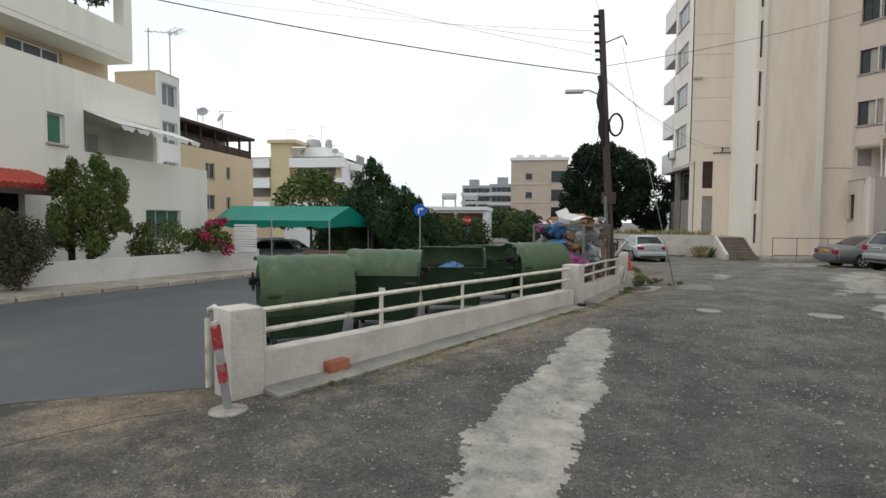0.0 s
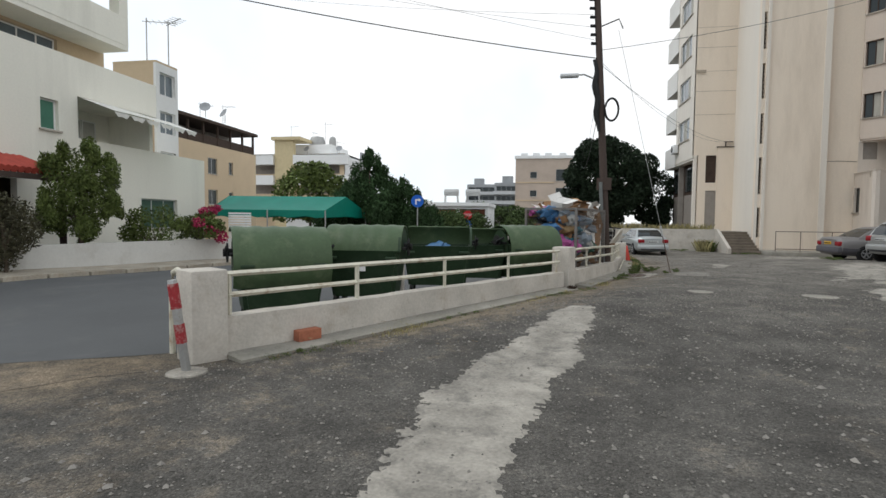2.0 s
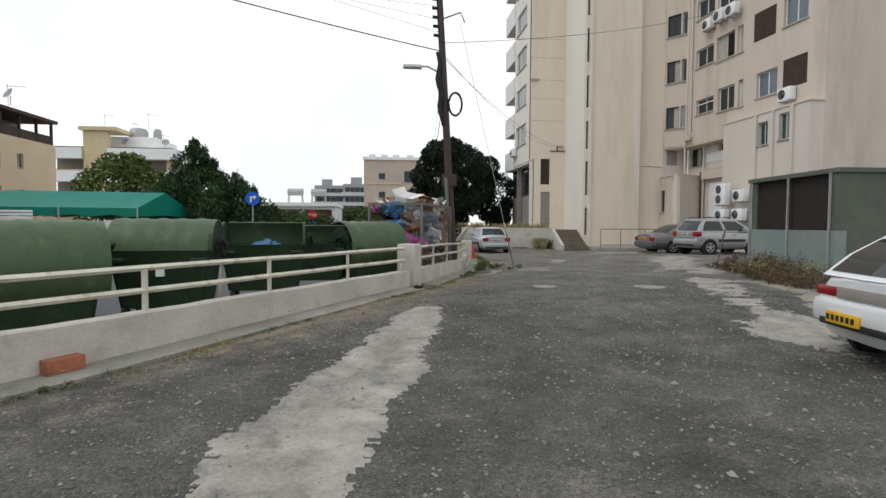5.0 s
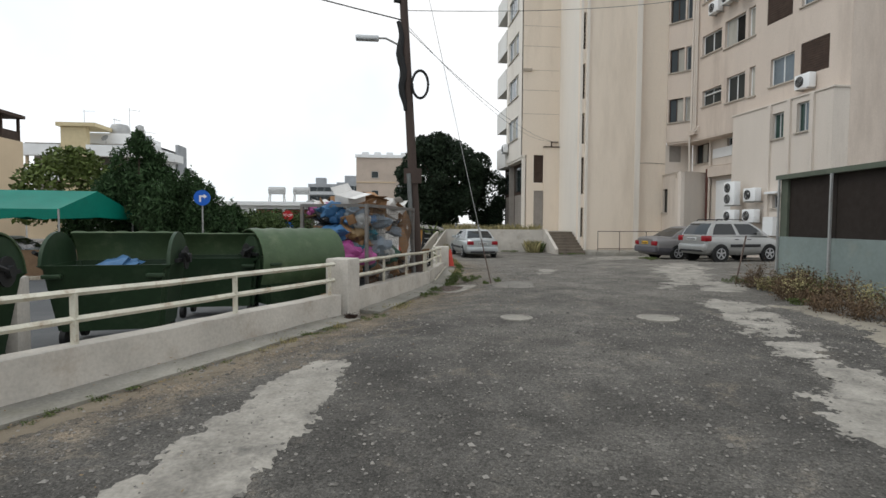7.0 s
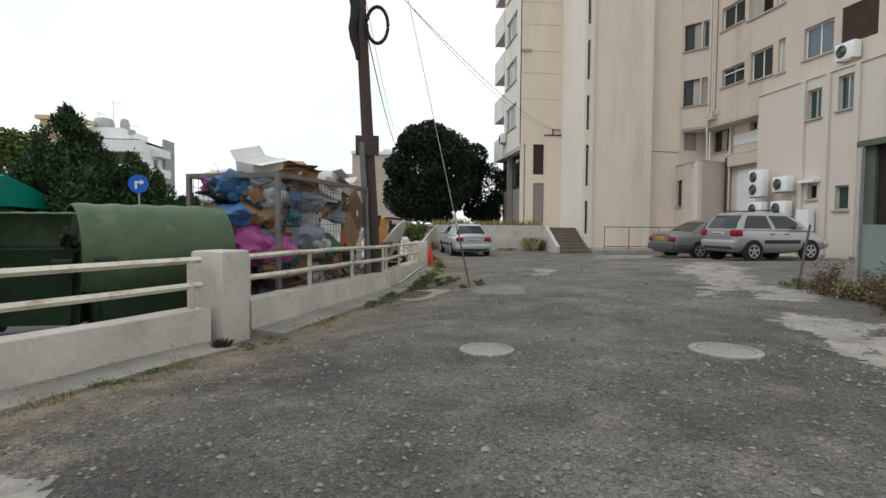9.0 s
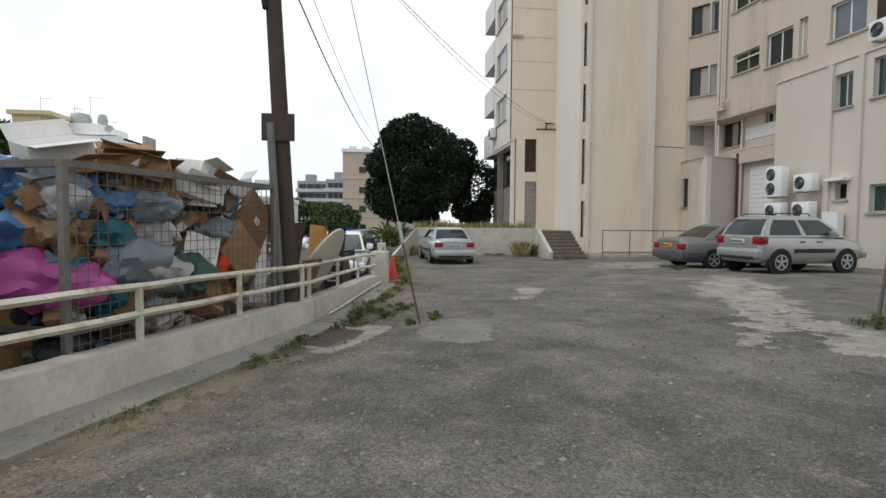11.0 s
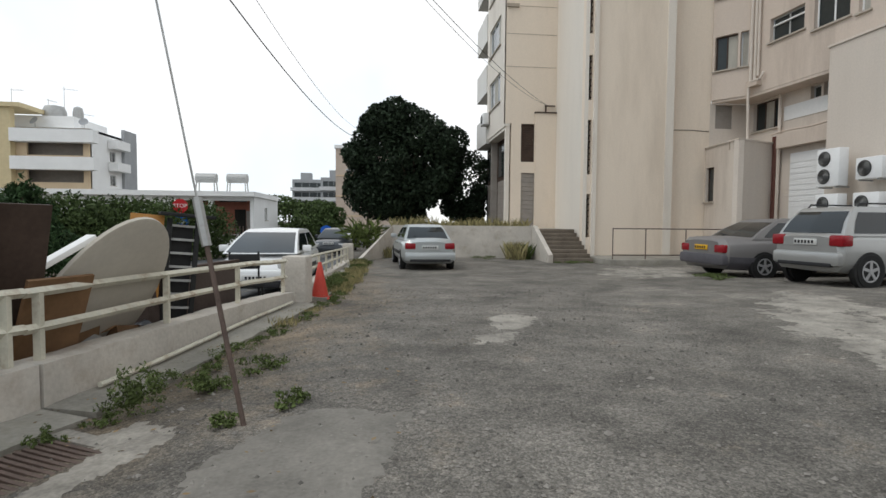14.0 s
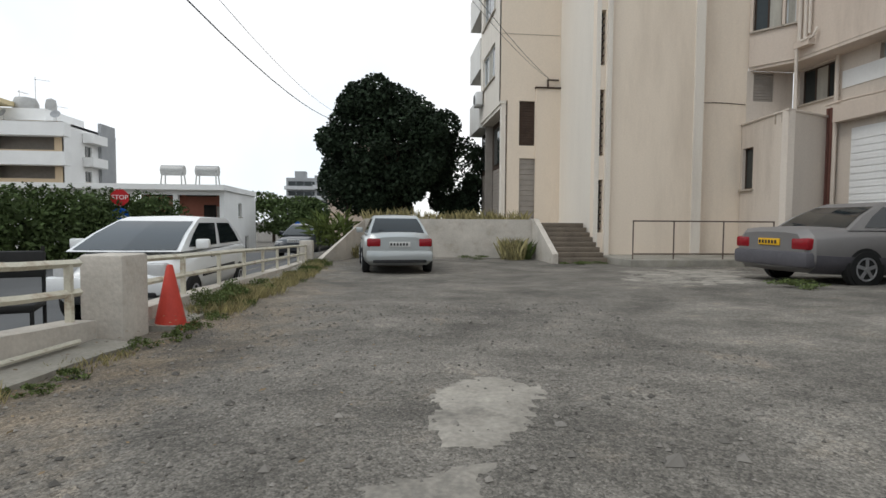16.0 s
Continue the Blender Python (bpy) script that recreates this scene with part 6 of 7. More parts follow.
DUSTY = paint("dusty_grey_paint", (0.2, 0.19, 0.185), 0.2, 0.5, 0.1)
WHITEP = paint("white_paint", (0.74, 0.75, 0.75), 0.0, 0.25)

sedan = [(0.0, 0.3, 0.72, 0.88, 0.72), (0.12, 0.22, 0.8, 0.97, 0.82), (0.5, 0.2, 0.86, 0.99, 0.855), (1.2, 0.19, 0.88, 0.97, 0.86), (2.6, 0.19, 0.87, 0.95, 0.86), (3.3, 0.19, 0.82, 0.92, 0.855), (4.1, 0.2, 0.72, 0.8, 0.82), (4.35, 0.24, 0.64, 0.7, 0.72), (4.45, 0.3, 0.55, 0.6, 0.58)]
cvx, cvy = 6.68, 29.6
car(pose(cvx, cvy, ground(cvx, cvy + 1.5), 0, 0, 94), "silver saloon car parked facing the terrace", SILVER, sedan, (0.55, 1.2, 2.5, 3.45, 0.76, 0.56, 0.93, 1.4), (0.85, 3.5, 0.3), (0.0, 0.66, PLATEW, -0.01), [(0.45, 0.78, 0.66, 0.86, -0.015, 0.2, REDL)])
merc = [(0.0, 0.32, 0.74, 0.9, 0.78), (0.12, 0.24, 0.84, 0.98, 0.9), (0.6, 0.22, 0.88, 1.0, 0.94), (1.5, 0.2, 0.9, 0.98, 0.945), (3.2, 0.2, 0.88, 0.96, 0.945), (4.0, 0.2, 0.84, 0.93, 0.94), (4.8, 0.22, 0.76, 0.84, 0.9), (5.0, 0.26, 0.68, 0.76, 0.82), (5.1, 0.32, 0.58, 0.64, 0.7)]
mx, my = 13.2, 25.75
car(pose(mx, my, ground(mx + 1, my) - 0.02, 0, 0, 2), "dusty grey old saloon car with faded paint", DUSTY, merc, (0.75, 1.6, 2.9, 3.95, 0.84, 0.62, 0.95, 1.42), (1.0, 3.9, 0.31), (0.0, 0.68, PLATEY, -0.01), [(0.5, 0.86, 0.62, 0.82, -0.015, 0.2, REDL)], True)
suv = [(0.0, 0.42, 0.82, 0.98, 0.74), (0.1, 0.32, 0.92, 1.04, 0.84), (0.5, 0.28, 0.97, 1.06, 0.875), (1.5, 0.27, 0.97, 1.04, 0.88), (2.8, 0.27, 0.95, 1.02, 0.88), (3.3, 0.27, 0.92, 1.0, 0.875), (3.85, 0.3, 0.82, 0.9, 0.84), (4.05, 0.34, 0.72, 0.8, 0.74), (4.14, 0.4, 0.62, 0.68, 0.6)]
sx, sy = 13.72, 23.02
suv = [(x * 0.89, zb, zs, zt, w * 0.91) for x, zb, zs, zt, w in suv]
car(pose(sx, sy, ground(sx + 1, sy), 0, 0, 8), "silver compact crossover with roof rails and red lamps", SUVP, suv, (0.09, 0.5, 2.05, 2.92, 0.73, 0.57, 1.0, 1.55), (0.66, 2.9, 0.33), (0.0, 0.82, PLATEW, -0.012), [(0.5, 0.79, 0.8, 1.02, -0.02, 0.26, REDL)], False, True)
hatch = [(0.0, 0.4, 0.72, 0.86, 0.7), (0.1, 0.26, 0.8, 0.92, 0.79), (0.5, 0.22, 0.85, 0.94, 0.82), (1.5, 0.2, 0.86, 0.93, 0.825), (2.5, 0.2, 0.84, 0.92, 0.825), (3.0, 0.2, 0.8, 0.88, 0.82), (3.55, 0.22, 0.7, 0.76, 0.78), (3.75, 0.28, 0.6, 0.65, 0.66), (3.82, 0.34, 0.5, 0.54, 0.5)]
wx, wy = 5.3, 5.5
car(pose(wx, wy, ground(wx, wy) - 0.02, 0, 0, -10), "old white hatchback with red tail lamp band", WHITEP, hatch, (0.05, 0.62, 2.05, 3.05, 0.74, 0.56, 0.9, 1.36), (0.68, 2.98, 0.28), (0.22, 0.42, PLATEY, -0.065), [(0.4, 0.76, 0.68, 0.8, -0.02, 0.2, REDL)], bar=(-0.018, 0.1, -0.4, 0.4, 0.68, 0.8))
fiesta = [(0.0, 0.4, 0.85, 1.0, 0.72), (0.1, 0.3, 0.93, 1.03, 0.82), (0.6, 0.26, 0.96, 1.04, 0.86), (1.6, 0.24, 0.94, 1.02, 0.86), (2.7, 0.24, 0.9, 1.0, 0.86), (3.2, 0.24, 0.84, 0.95, 0.85), (3.7, 0.26, 0.74, 0.84, 0.8), (3.9, 0.3, 0.66, 0.74, 0.7), (3.97, 0.36, 0.58, 0.64, 0.56)]
fx, fy = 2.62, 28.4
fcar = car(pose(fx, fy, ground(fx, fy - 2) - 0.02, 0, 0, -90), "white hatchback parked on the street facing the bins", WHITEP, fiesta, (0.12, 0.6, 2.2, 3.5, 0.78, 0.6, 0.98, 1.47), (0.7, 3.2, 0.3), (0.0, 0.45, PLATEW, 4.02), [(0.44, 0.72, 0.66, 0.84, 3.7, 3.93, CLEARL)])
bm = bm_new()
box(bm, 3.95, 4.03, -0.5, 0.5, 0.3, 0.42, bev=0.02)
part("grille", bm, TRIM, fcar, "black lower grille")
car(pose(-10.4, 24.6, ground(-10, 24), 0, 0, 185), "grey saloon car parked under the tent", paint("grey_paint", (0.2, 0.22, 0.22), 0.3), sedan, (0.55, 1.2, 2.5, 3.45, 0.76, 0.56, 0.93, 1.4), (0.85, 3.5, 0.3), (0.0, 0.66, PLATEW, -0.01), [(0.45, 0.78, 0.66, 0.86, -0.015, 0.2, REDL)])
car(pose(2.9, 44, ground(2.9, 42) - 0.1, 0, 0, -95), "dark car parked further down the street", paint("dark_car_paint", (0.04, 0.045, 0.05), 0.2), sedan, (0.55, 1.2, 2.5, 3.45, 0.76, 0.56, 0.93, 1.4), (0.85, 3.5, 0.3), (0.0, 0.66, PLATEW, 4.46), [(0.45, 0.78, 0.55, 0.7, 4.1, 4.38, CLEARL)])

# ---- tent, louvre gate ----
tent = thing("garden_tent", pose(-10.5, 22.5, ground(-10.5, 22.5)), "green tarpaulin tent over a parked car", "tent")
RA, RB = Vector((-8.3, 23.6, 2.45)), Vector((-13.8, 22.8, 2.45))
E1, E2 = Vector((-8.65, 21.9, 1.78)), Vector((-13.6, 20.9, 1.78))
E3, E4 = Vector((-7.95, 25.4, 1.78)), Vector((-14.1, 24.8, 1.78))
for a, b, c, d in ((RA, RB, E2, E1), (RA, RB, E4, E3)):
    bm = bm_new()
    g = [[bm.verts.new(a.lerp(b, i / 12).lerp(d.lerp(c, i / 12), j / 6) - Vector((0, 0, 0.07 * math.sin(math.pi * j / 6) * (0.4 + 0.6 * abs(math.sin(i * 1.05)))))) for i in range(13)] for j in range(7)]
    low = [bm.verts.new(d.lerp(c, i / 12) - Vector((0, 0, 0.3 + 0.05 * math.sin(i * 2.1)))) for i in range(13)]
    g.append(low)
    for u, v in zip(g, g[1:]):
        for i in range(12):
            bm.faces.new((u[i], u[i + 1], v[i + 1], v[i])).smooth = True
    part_w("roof_sheet", bm, TENT, tent)
for r, p, q in ((RA, E1, E3), (RB, E2, E4)):
    bm = bm_new()
    dz = Vector((0, 0, 0.32))
    g = [bm.verts.new(v) for v in (r, p, p - dz, p.lerp(q, 0.5) - dz * 0.8, q - dz, q)]
    bm.faces.new(g)
    part_w("gable", bm, TENT, tent)
for p in (E1, E2, E3, E4, E1.lerp(E2, 0.5)):
    bm = bm_new()
    tube(bm, [(p.x, p.y, ground(p.x, p.y) - 0.05), tuple(p)], 0.03, 6)
    part_w("pole", bm, STEEL, tent)
gate = thing("louvre_screen", pose(-10.95, 18.9, 0.5), "white slatted metal screen on the garden wall", "screen")
for k in range(11):
    bm = bm_new()
    box(bm, -0.42, 0.42, -0.02, 0.02, 0.05 + 0.1 * k, 0.12 + 0.1 * k, Matrix.Rotation(radians(20), 4, "Z"))
    part("slat", bm, WHITEB, gate)

# ---- signs ----
SBLUE = mat("sign_blue", (0.01, 0.12, 0.55), 0.4, 0.05)
SRED = mat("sign_red", (0.5, 0.015, 0.02), 0.4, 0.05)


def road_sign(x, y, zc, r, kind, zg=None):
    t = thing("road_sign", pose(x, y, ground(x, y) if zg is None else zg, 0, 0, 10), {"turn": "round blue turn arrow sign on grey pole", "stop": "red stop sign over blue arrow sign", "blue": "round blue traffic sign on grey pole"}[kind], "road sign")
    z = zc - (ground(x, y) if zg is None else zg)
    bm = bm_new()
    tube(bm, [(0, 0.03, 0), (0, 0.03, z + r)], 0.03, 8)
    part("pole", bm, STEEL, t)
    face = Matrix.Translation((0, -0.02, z)) @ Matrix.Rotation(radians(90), 4, "X")
    bm = bm_new()
    lathe(bm, ((r, -0.01), (r, 0.01)), 8 if kind == "stop" else 28, face @ Matrix.Rotation(radians(22.5), 4, "Z"))
    plate = part("plate", bm, SRED if kind == "stop" else SBLUE, t)
    if kind == "stop":
        cu = bpy.data.curves.new("lettering", "FONT")
        cu.body, cu.size, cu.align_x, cu.align_y, cu.extrude = "STOP", r * 0.72, "CENTER", "CENTER", 0.002
        lt = new("lettering", cu)
        lt.data.materials.append(WHITEB)
        lt.parent = plate
        lt.matrix_local = Matrix.Translation((0, -0.034, z)) @ Matrix.Rotation(radians(90), 4, "X")
        bm = bm_new()
        lathe(bm, ((r, -0.01), (r, 0.01)), 24, Matrix.Translation((0, -0.02, z - 2.2 * r)) @ Matrix.Rotation(radians(90), 4, "X"))
        part("lower_plate", bm, SBLUE, t)
        zz = z - 2.2 * r
        pieces = ((-0.6, 0.2, -0.1, 0.1),)
        tip = ((0.2, -0.3), (0.65, 0.0), (0.2, 0.3))
    else:
        zz = z
        pieces = ((-0.35, -0.12, -0.55, 0.3), (-0.12, 0.2, 0.08, 0.3))
        tip = ((0.2, -0.12), (0.6, 0.19), (0.2, 0.5))
    bm = bm_new()
    for a, b, c, d in pieces:
        box(bm, a * r, b * r, -0.038, -0.032, zz + c * r, zz + d * r)
    lo = [bm.verts.new((p[0] * r, -0.038, zz + p[1] * r)) for p in tip]
    hi = [bm.verts.new((p[0] * r, -0.032, zz + p[1] * r)) for p in tip]
    bm.faces.new(lo), bm.faces.new(hi[::-1])
    for i in range(3):
        bm.faces.new((lo[i], lo[(i + 1) % 3], hi[(i + 1) % 3], hi[i]))
    part("arrow", bm, WHITEB, plate)
    return t


road_sign(-5.2, 25.0, 2.32, 0.3, "turn")
road_sign(-4.7, 40.5, 1.85, 0.36, "stop")
road_sign(1.6, 47.0, 0.55, 0.36, "blue")

# ---- plants ----
rng = np.random.default_rng(7)


def tree(name, x, y, label, trunk_r, trunk_h, blobs, n, size, material, lean=0.0, aspect=0.55, droop=0.0, inner=0.45, z0=None):
    z0 = ground(x, y) if z0 is None else z0
    t = thing(name, pose(x, y, z0), label, "tree" if "tree" in name else "shrub")
    bm = bm_new()
    tube(bm, [(0, 0, -0.2), (lean * 0.5, 0.02, trunk_h * 0.5), (lean, 0, trunk_h)], [trunk_r, trunk_r * 0.8, trunk_r * 0.6], 10)
    part("trunk", bm, BARK, t)
    for b in blobs[:9]:
        bm = bm_new()
        c = Vector(b[0])
        tube(bm, [(lean, 0, trunk_h * 0.9), tuple(Vector((lean, 0, trunk_h)).lerp(c, 0.5) + Vector((0, 0, 0.1))), tuple(c)], [trunk_r * 0.5, trunk_r * 0.3, trunk_r * 0.1], 6)
        part("limb", bm, BARK, t)
    v, f = leaves(shell_points(blobs, n, rng, inner), size, rng, aspect, droop)
    ob = new("crown", cloud_mesh("crown", v, f, material))
    ob.parent = t
    return tagged(ob, kind="stuff") and t


def lumps(c, r, n, spread, seed, small=0.45):
    g = np.random.default_rng(seed)
    out = [(c, r)]
    for _ in range(n):
        d = g.normal(size=3)
        d /= np.linalg.norm(d)
        k = g.uniform(0.7, 1.0) * spread
        q = small * g.uniform(0.6, 1.2)
        out.append(((c[0] + d[0] * r[0] * k, c[1] + d[1] * r[1] * k, c[2] + d[2] * r[2] * k), (r[0] * q, r[1] * q, r[2] * q)))
    return out


tree("large_tree", 6.9, 46.8, "large dark evergreen tree behind the terrace", 0.3, 2.6, lumps((-0.5, 0, 4.8), (3.5, 3.3, 3.3), 60, 1.08, 3, 0.25) + lumps((-1.5, 0, 2.6), (2.8, 2.4, 1.7), 14, 0.95, 6, 0.35) + lumps((3.6, 1, 3.1), (1.8, 1.6, 2.6), 18, 1.0, 5, 0.33), 85000, 0.11, LEAF, 0, 0.6, z0=0.3)
tree("olive_tree", -13.6, 14.2, "leafy garden tree with drooping olive leaves", 0.09, 1.4, lumps((0, 0, 2.35), (0.95, 1.0, 1.4), 40, 1.25, 8, 0.24), 22000, 0.06, LEAFO, 0, 0.32, 0.8, 0.1)
tree("dark_shrub", -12.6, 10.9, "dark twiggy shrub in front of the garden wall", 0.05, 0.7, lumps((0, 0, 1.25), (0.85, 0.8, 0.85), 12, 0.95, 9, 0.4), 6000, 0.05, mat("brown_green_leaves", (0.07, 0.065, 0.035), 0.7, 0.25, 2, 9, 0.0, island=0.4), 0, 0.4, 0, 0.2)
tree("garden_shrub", -12.6, 16.2, "thin grey-green garden shrub behind the wall", 0.04, 0.8, lumps((0, 0, 1.3), (0.9, 0.8, 0.8), 12, 1.05, 10, 0.35), 2600, 0.06, LEAFO, 0, 0.45, 0, 0.2)
tree("bougainvillea", -11.7, 17.4, "magenta bougainvillea spilling over the garden wall", 0.05, 0.9, lumps((0, 0, 1.35), (0.8, 0.9, 0.45), 12, 1.05, 11, 0.35), 3000, 0.06, LEAFO, 0, 0.5, 0, 0.2)
blobs = [((0.15, 0.35, 1.9), (0.35, 0.4, 0.2)), ((0.5, 0.0, 1.2), (0.25, 0.4, 0.25)), ((0.6, 0.5, 0.95), (0.25, 0.3, 0.25)), ((-0.2, 0.8, 1.5), (0.3, 0.4, 0.25)), ((0.4, -0.6, 1.5), (0.2, 0.3, 0.2)), ((0.3, 0.7, 2.05), (0.2, 0.25, 0.12))]
v, f = leaves(shell_points(blobs, 1100, rng, 0.2), 0.045, rng, 0.8)
fl = new("blossom", cloud_mesh("flowers", v, f, MAGENTA))
fl.parent = bpy.data.objects["bougainvillea"]
fl["kind"] = "stuff"
tree("terrace_plants_tree", -16.6, 17.6, "green potted plants on the roof terrace", 0.04, 0.6, [((0, -1.2, 1.2), (0.5, 0.8, 0.7)), ((0.1, 0.3, 1.5), (0.5, 0.5, 0.5)), ((0, -2.6, 0.9), (0.5, 0.8, 0.5))], 1400, 0.11, LEAFH, 0, 0.45, 0.5, 0.1, z0=8.9)


def conifer(x, y, h, r, n, seed):
    g = np.random.default_rng(seed)
    t = thing("conifer_tree", pose(x, y, ground(x, y)), "bushy green conifer behind the tent", "tree", "conifers")
    bm = bm_new()
    tube(bm, [(0, 0, -0.1), (0, 0, h * 0.9)], [0.12, 0.02], 8)
    part("trunk", bm, BARK, t)
    k = 80
    blobs = []
    for i in range(k):
        s = g.uniform(0.08, 1.0) ** 0.8
        a = g.uniform(0, 2 * math.pi)
        rad = r * (1 - s) ** 0.6 * g.uniform(0.45, 1.2)
        blobs.append(((rad * math.cos(a), rad * math.sin(a), h * s * 0.97), (0.3 * r * (1.3 - s), 0.3 * r * (1.3 - s), 0.42 * r * (1.25 - s))))
    blobs.append(((0, 0, h * 0.96), (0.12, 0.12, 0.4)))
    v, f = leaves(shell_points(blobs, n * 2, g, 0.1), 0.1, g, 0.3, -0.9)
    ob = new("crown", cloud_mesh("crown", v, f, LEAFC))
    ob.parent = t
    ob["kind"] = "stuff"


conifer(-8.0, 26.2, 5.7, 2.2, 15000, 21)
conifer(-6.6, 27.8, 4.4, 2.0, 11000, 22)
conifer(-9.8, 28.0, 4.2, 2.0, 6000, 23)
conifer(-5.6, 30.5, 3.2, 1.4, 5000, 24)
tree("grey_green_tree", -13.8, 32, "grey-green tree among the gardens", 0.12, 2.0, lumps((0, 0, 3.6), (2.4, 2.2, 1.7), 14, 0.95, 12, 0.4), 6000, 0.13, LEAFO, z0=-0.6)
hb = []
for i in range(34):
    s = i / 33
    hb.append(((-9.5 + 5.2 * s + 0.3 * math.sin(i * 2.3), 28.5 + 15.5 * s, 0.22 + 0.2 * math.sin(i * 1.7)), (1.4, 1.1, 1.95)))
v, f = leaves(shell_points(hb, 44000, rng, 0.6), 0.085, rng, 0.5)
v2, f2 = leaves(shell_points([(c, (r[0] * 0.8, r[1] * 0.8, r[2] * 0.85)) for c, r in hb], 5000, rng, 0.3), 0.17, rng, 0.6)
f += [[k + len(v) for k in q] for q in f2]
v += v2
hedge = tagged(new("hedge", cloud_mesh("hedge", v, f, LEAFH)), "tall clipped dark green hedge along the side street", "hedge", kind="stuff")
tree("street_tree", -0.8, 62, "round green street tree down the road", 0.15, 2.0, lumps((0, 0, 2.2), (2.3, 2.2, 2.0), 12, 0.9, 13, 0.4), 6000, 0.16, LEAFH, z0=-1.2)
tree("street_tree", -6.5, 80, "round green street tree down the road", 0.2, 2.5, lumps((0, 0, 3.2), (5.2, 2.6, 2.2), 14, 0.9, 14, 0.4), 6000, 0.22, LEAFH, z0=-1.5)
# spiky plant at the end of the ramp wall
yuc = thing("spiky_plant", pose(4.4, 36.2, -0.3), "spiky palm-like plant beside the retaining wall", "plant")
pts, fcs = [], []
for k in range(150):
    a, e, L = rng.uniform(0, 6.28), rng.uniform(0.1, 1.4), rng.uniform(0.6, 1.1)
    c = Vector((rng.uniform(-0.6, 0.6), rng.uniform(-0.6, 0.6), rng.uniform(0.3, 1.1)))
    d = Vector((math.cos(a) * math.cos(e), math.sin(a) * math.cos(e), math.sin(e)))
    s = Vector((-d.y, d.x, 0)).normalized() * 0.035
    i = len(pts)
    m = c + d * L * 0.6
    pts += [tuple(c - s), tuple(c + s), tuple(m + s), tuple(c + d * L - Vector((0, 0, 0.15 * L))), tuple(m - s)]
    fcs.append((i, i + 1, i + 2, i + 3, i + 4))
ob = new("fronds", cloud_mesh("fronds", pts, fcs, LEAFO))
ob.parent, ob["kind"] = yuc, "stuff"


def tuft(x, y, r, h, n, material, name="weed_clump", label="green weeds growing at the wall's foot", category="weeds", z=None, wide=0.012):
    """A clump of bent blades."""
    pts, fcs = [], []
    z0 = (ground(x, y) if z is None else z) - 0.01
    for _ in range(n):
        a, q = rng.uniform(0, 6.28), math.sqrt(rng.uniform(0, 1)) * r
        c = Vector((q * math.cos(a), q * math.sin(a), 0))
        b = rng.uniform(0, 6.28)
        L = h * rng.uniform(0.45, 1.1)
        d = Vector((math.cos(b), math.sin(b), 0)) * rng.uniform(0.15, 0.7) * L
        s = Vector((-d.y, d.x, 0)).normalized() * wide * rng.uniform(0.6, 1.5)
        m = c + d * 0.4 + Vector((0, 0, L * 0.6))
        i = len(pts)
        pts += [tuple(c - s), tuple(c + s), tuple(m + s), tuple(c + d + Vector((0, 0, L))), tuple(m - s)]
        fcs.append((i, i + 1, i + 2, i + 3, i + 4))
    ob = new(name, cloud_mesh(name, pts, fcs, material))
    ob.location = (x, y, z0)
    return tagged(ob, label, category, kind="stuff")


def herb(x, y, r, h, n, size=0.022, label="leafy green weeds growing at the wall's foot", z=None):
    """A low leafy weed: stems with small leaves."""
    g = (ground(x, y) if z is None else z)
    blobs = []
    for _ in range(10):
        a, q = rng.uniform(0, 6.28), rng.uniform(0, 1) * r
        blobs.append(((q * math.cos(a), q * math.sin(a), h * rng.uniform(0.2, 0.8) * (1.2 - q / (r + 0.01) * 0.6)), (r * 0.3, r * 0.3, h * 0.25)))
    v, f = leaves(shell_points(blobs, n * 2, rng, 0.1), size * 0.68, rng, 0.42, -0.5)
    ob = new("weed_clump", cloud_mesh("weed_clump", v, f, WEED))
    ob.location = (x, y, g)
    return tagged(ob, label, "weeds", kind="stuff")


for y in np.arange(5.3, 33, 0.3):
    x = wall_x(y) + 0.6 + rng.uniform(-0.06, 0.1)
    k = rng.random()
    if y < 14:
        if k < 0.5:
            herb(x, y, rng.uniform(0.1, 0.28), 0.05, 170, 0.015)
        elif k < 0.9:
            tuft(x, y, rng.uniform(0.12, 0.32), rng.uniform(0.03, 0.09), 170, DRY, label="dry grass tufts along the kerb ledge", wide=0.003)
    elif y < 23:
        if k < 0.6:
            herb(x + 0.05, y, rng.uniform(0.08, 0.26), rng.uniform(0.05, 0.14), 200, 0.018)
        elif k < 0.85:
            tuft(x, y, rng.uniform(0.1, 0.28), rng.uniform(0.05, 0.14), 90, DRY, label="dry grass tufts along the kerb ledge", wide=0.003)
    else:
        tuft(x - 0.05, y, rng.uniform(0.2, 0.4), rng.uniform(0.08, 0.2), 260, DRY if k < 0.75 else WEED, label="dry grass and weeds along the low wall", wide=0.003)
for x, y, r, h, n in ((3.62, 16.85, 0.2, 0.36, 420), (3.95, 17.3, 0.26, 0.14, 420), (4.3, 16.45, 0.14, 0.08, 160), (4.7, 16.75, 0.18, 0.1, 200), (4.25, 17.9, 0.26, 0.14, 300), (wall_x(23.4) + 0.45, 23.4, 0.3, 0.42, 700), (wall_x(24.2) + 0.5, 24.2, 0.35, 0.3, 600), (wall_x(25.6) + 0.5, 25.6, 0.35, 0.22, 500), (12.2, 32.5, 0.6, 0.14, 500), (13.6, 32.8, 0.6, 0.12, 500), (9.4, 34.9, 0.6, 0.14, 400), (12.9, 24.6, 0.5, 0.14, 500), (10.1, 15.2, 0.3, 0.25, 400), (9.2, 12.1, 0.4, 0.12, 300)):
    herb(x, y, r, h, n, 0.03 if r > 0.3 else 0.024, "leafy green weeds in the yard")
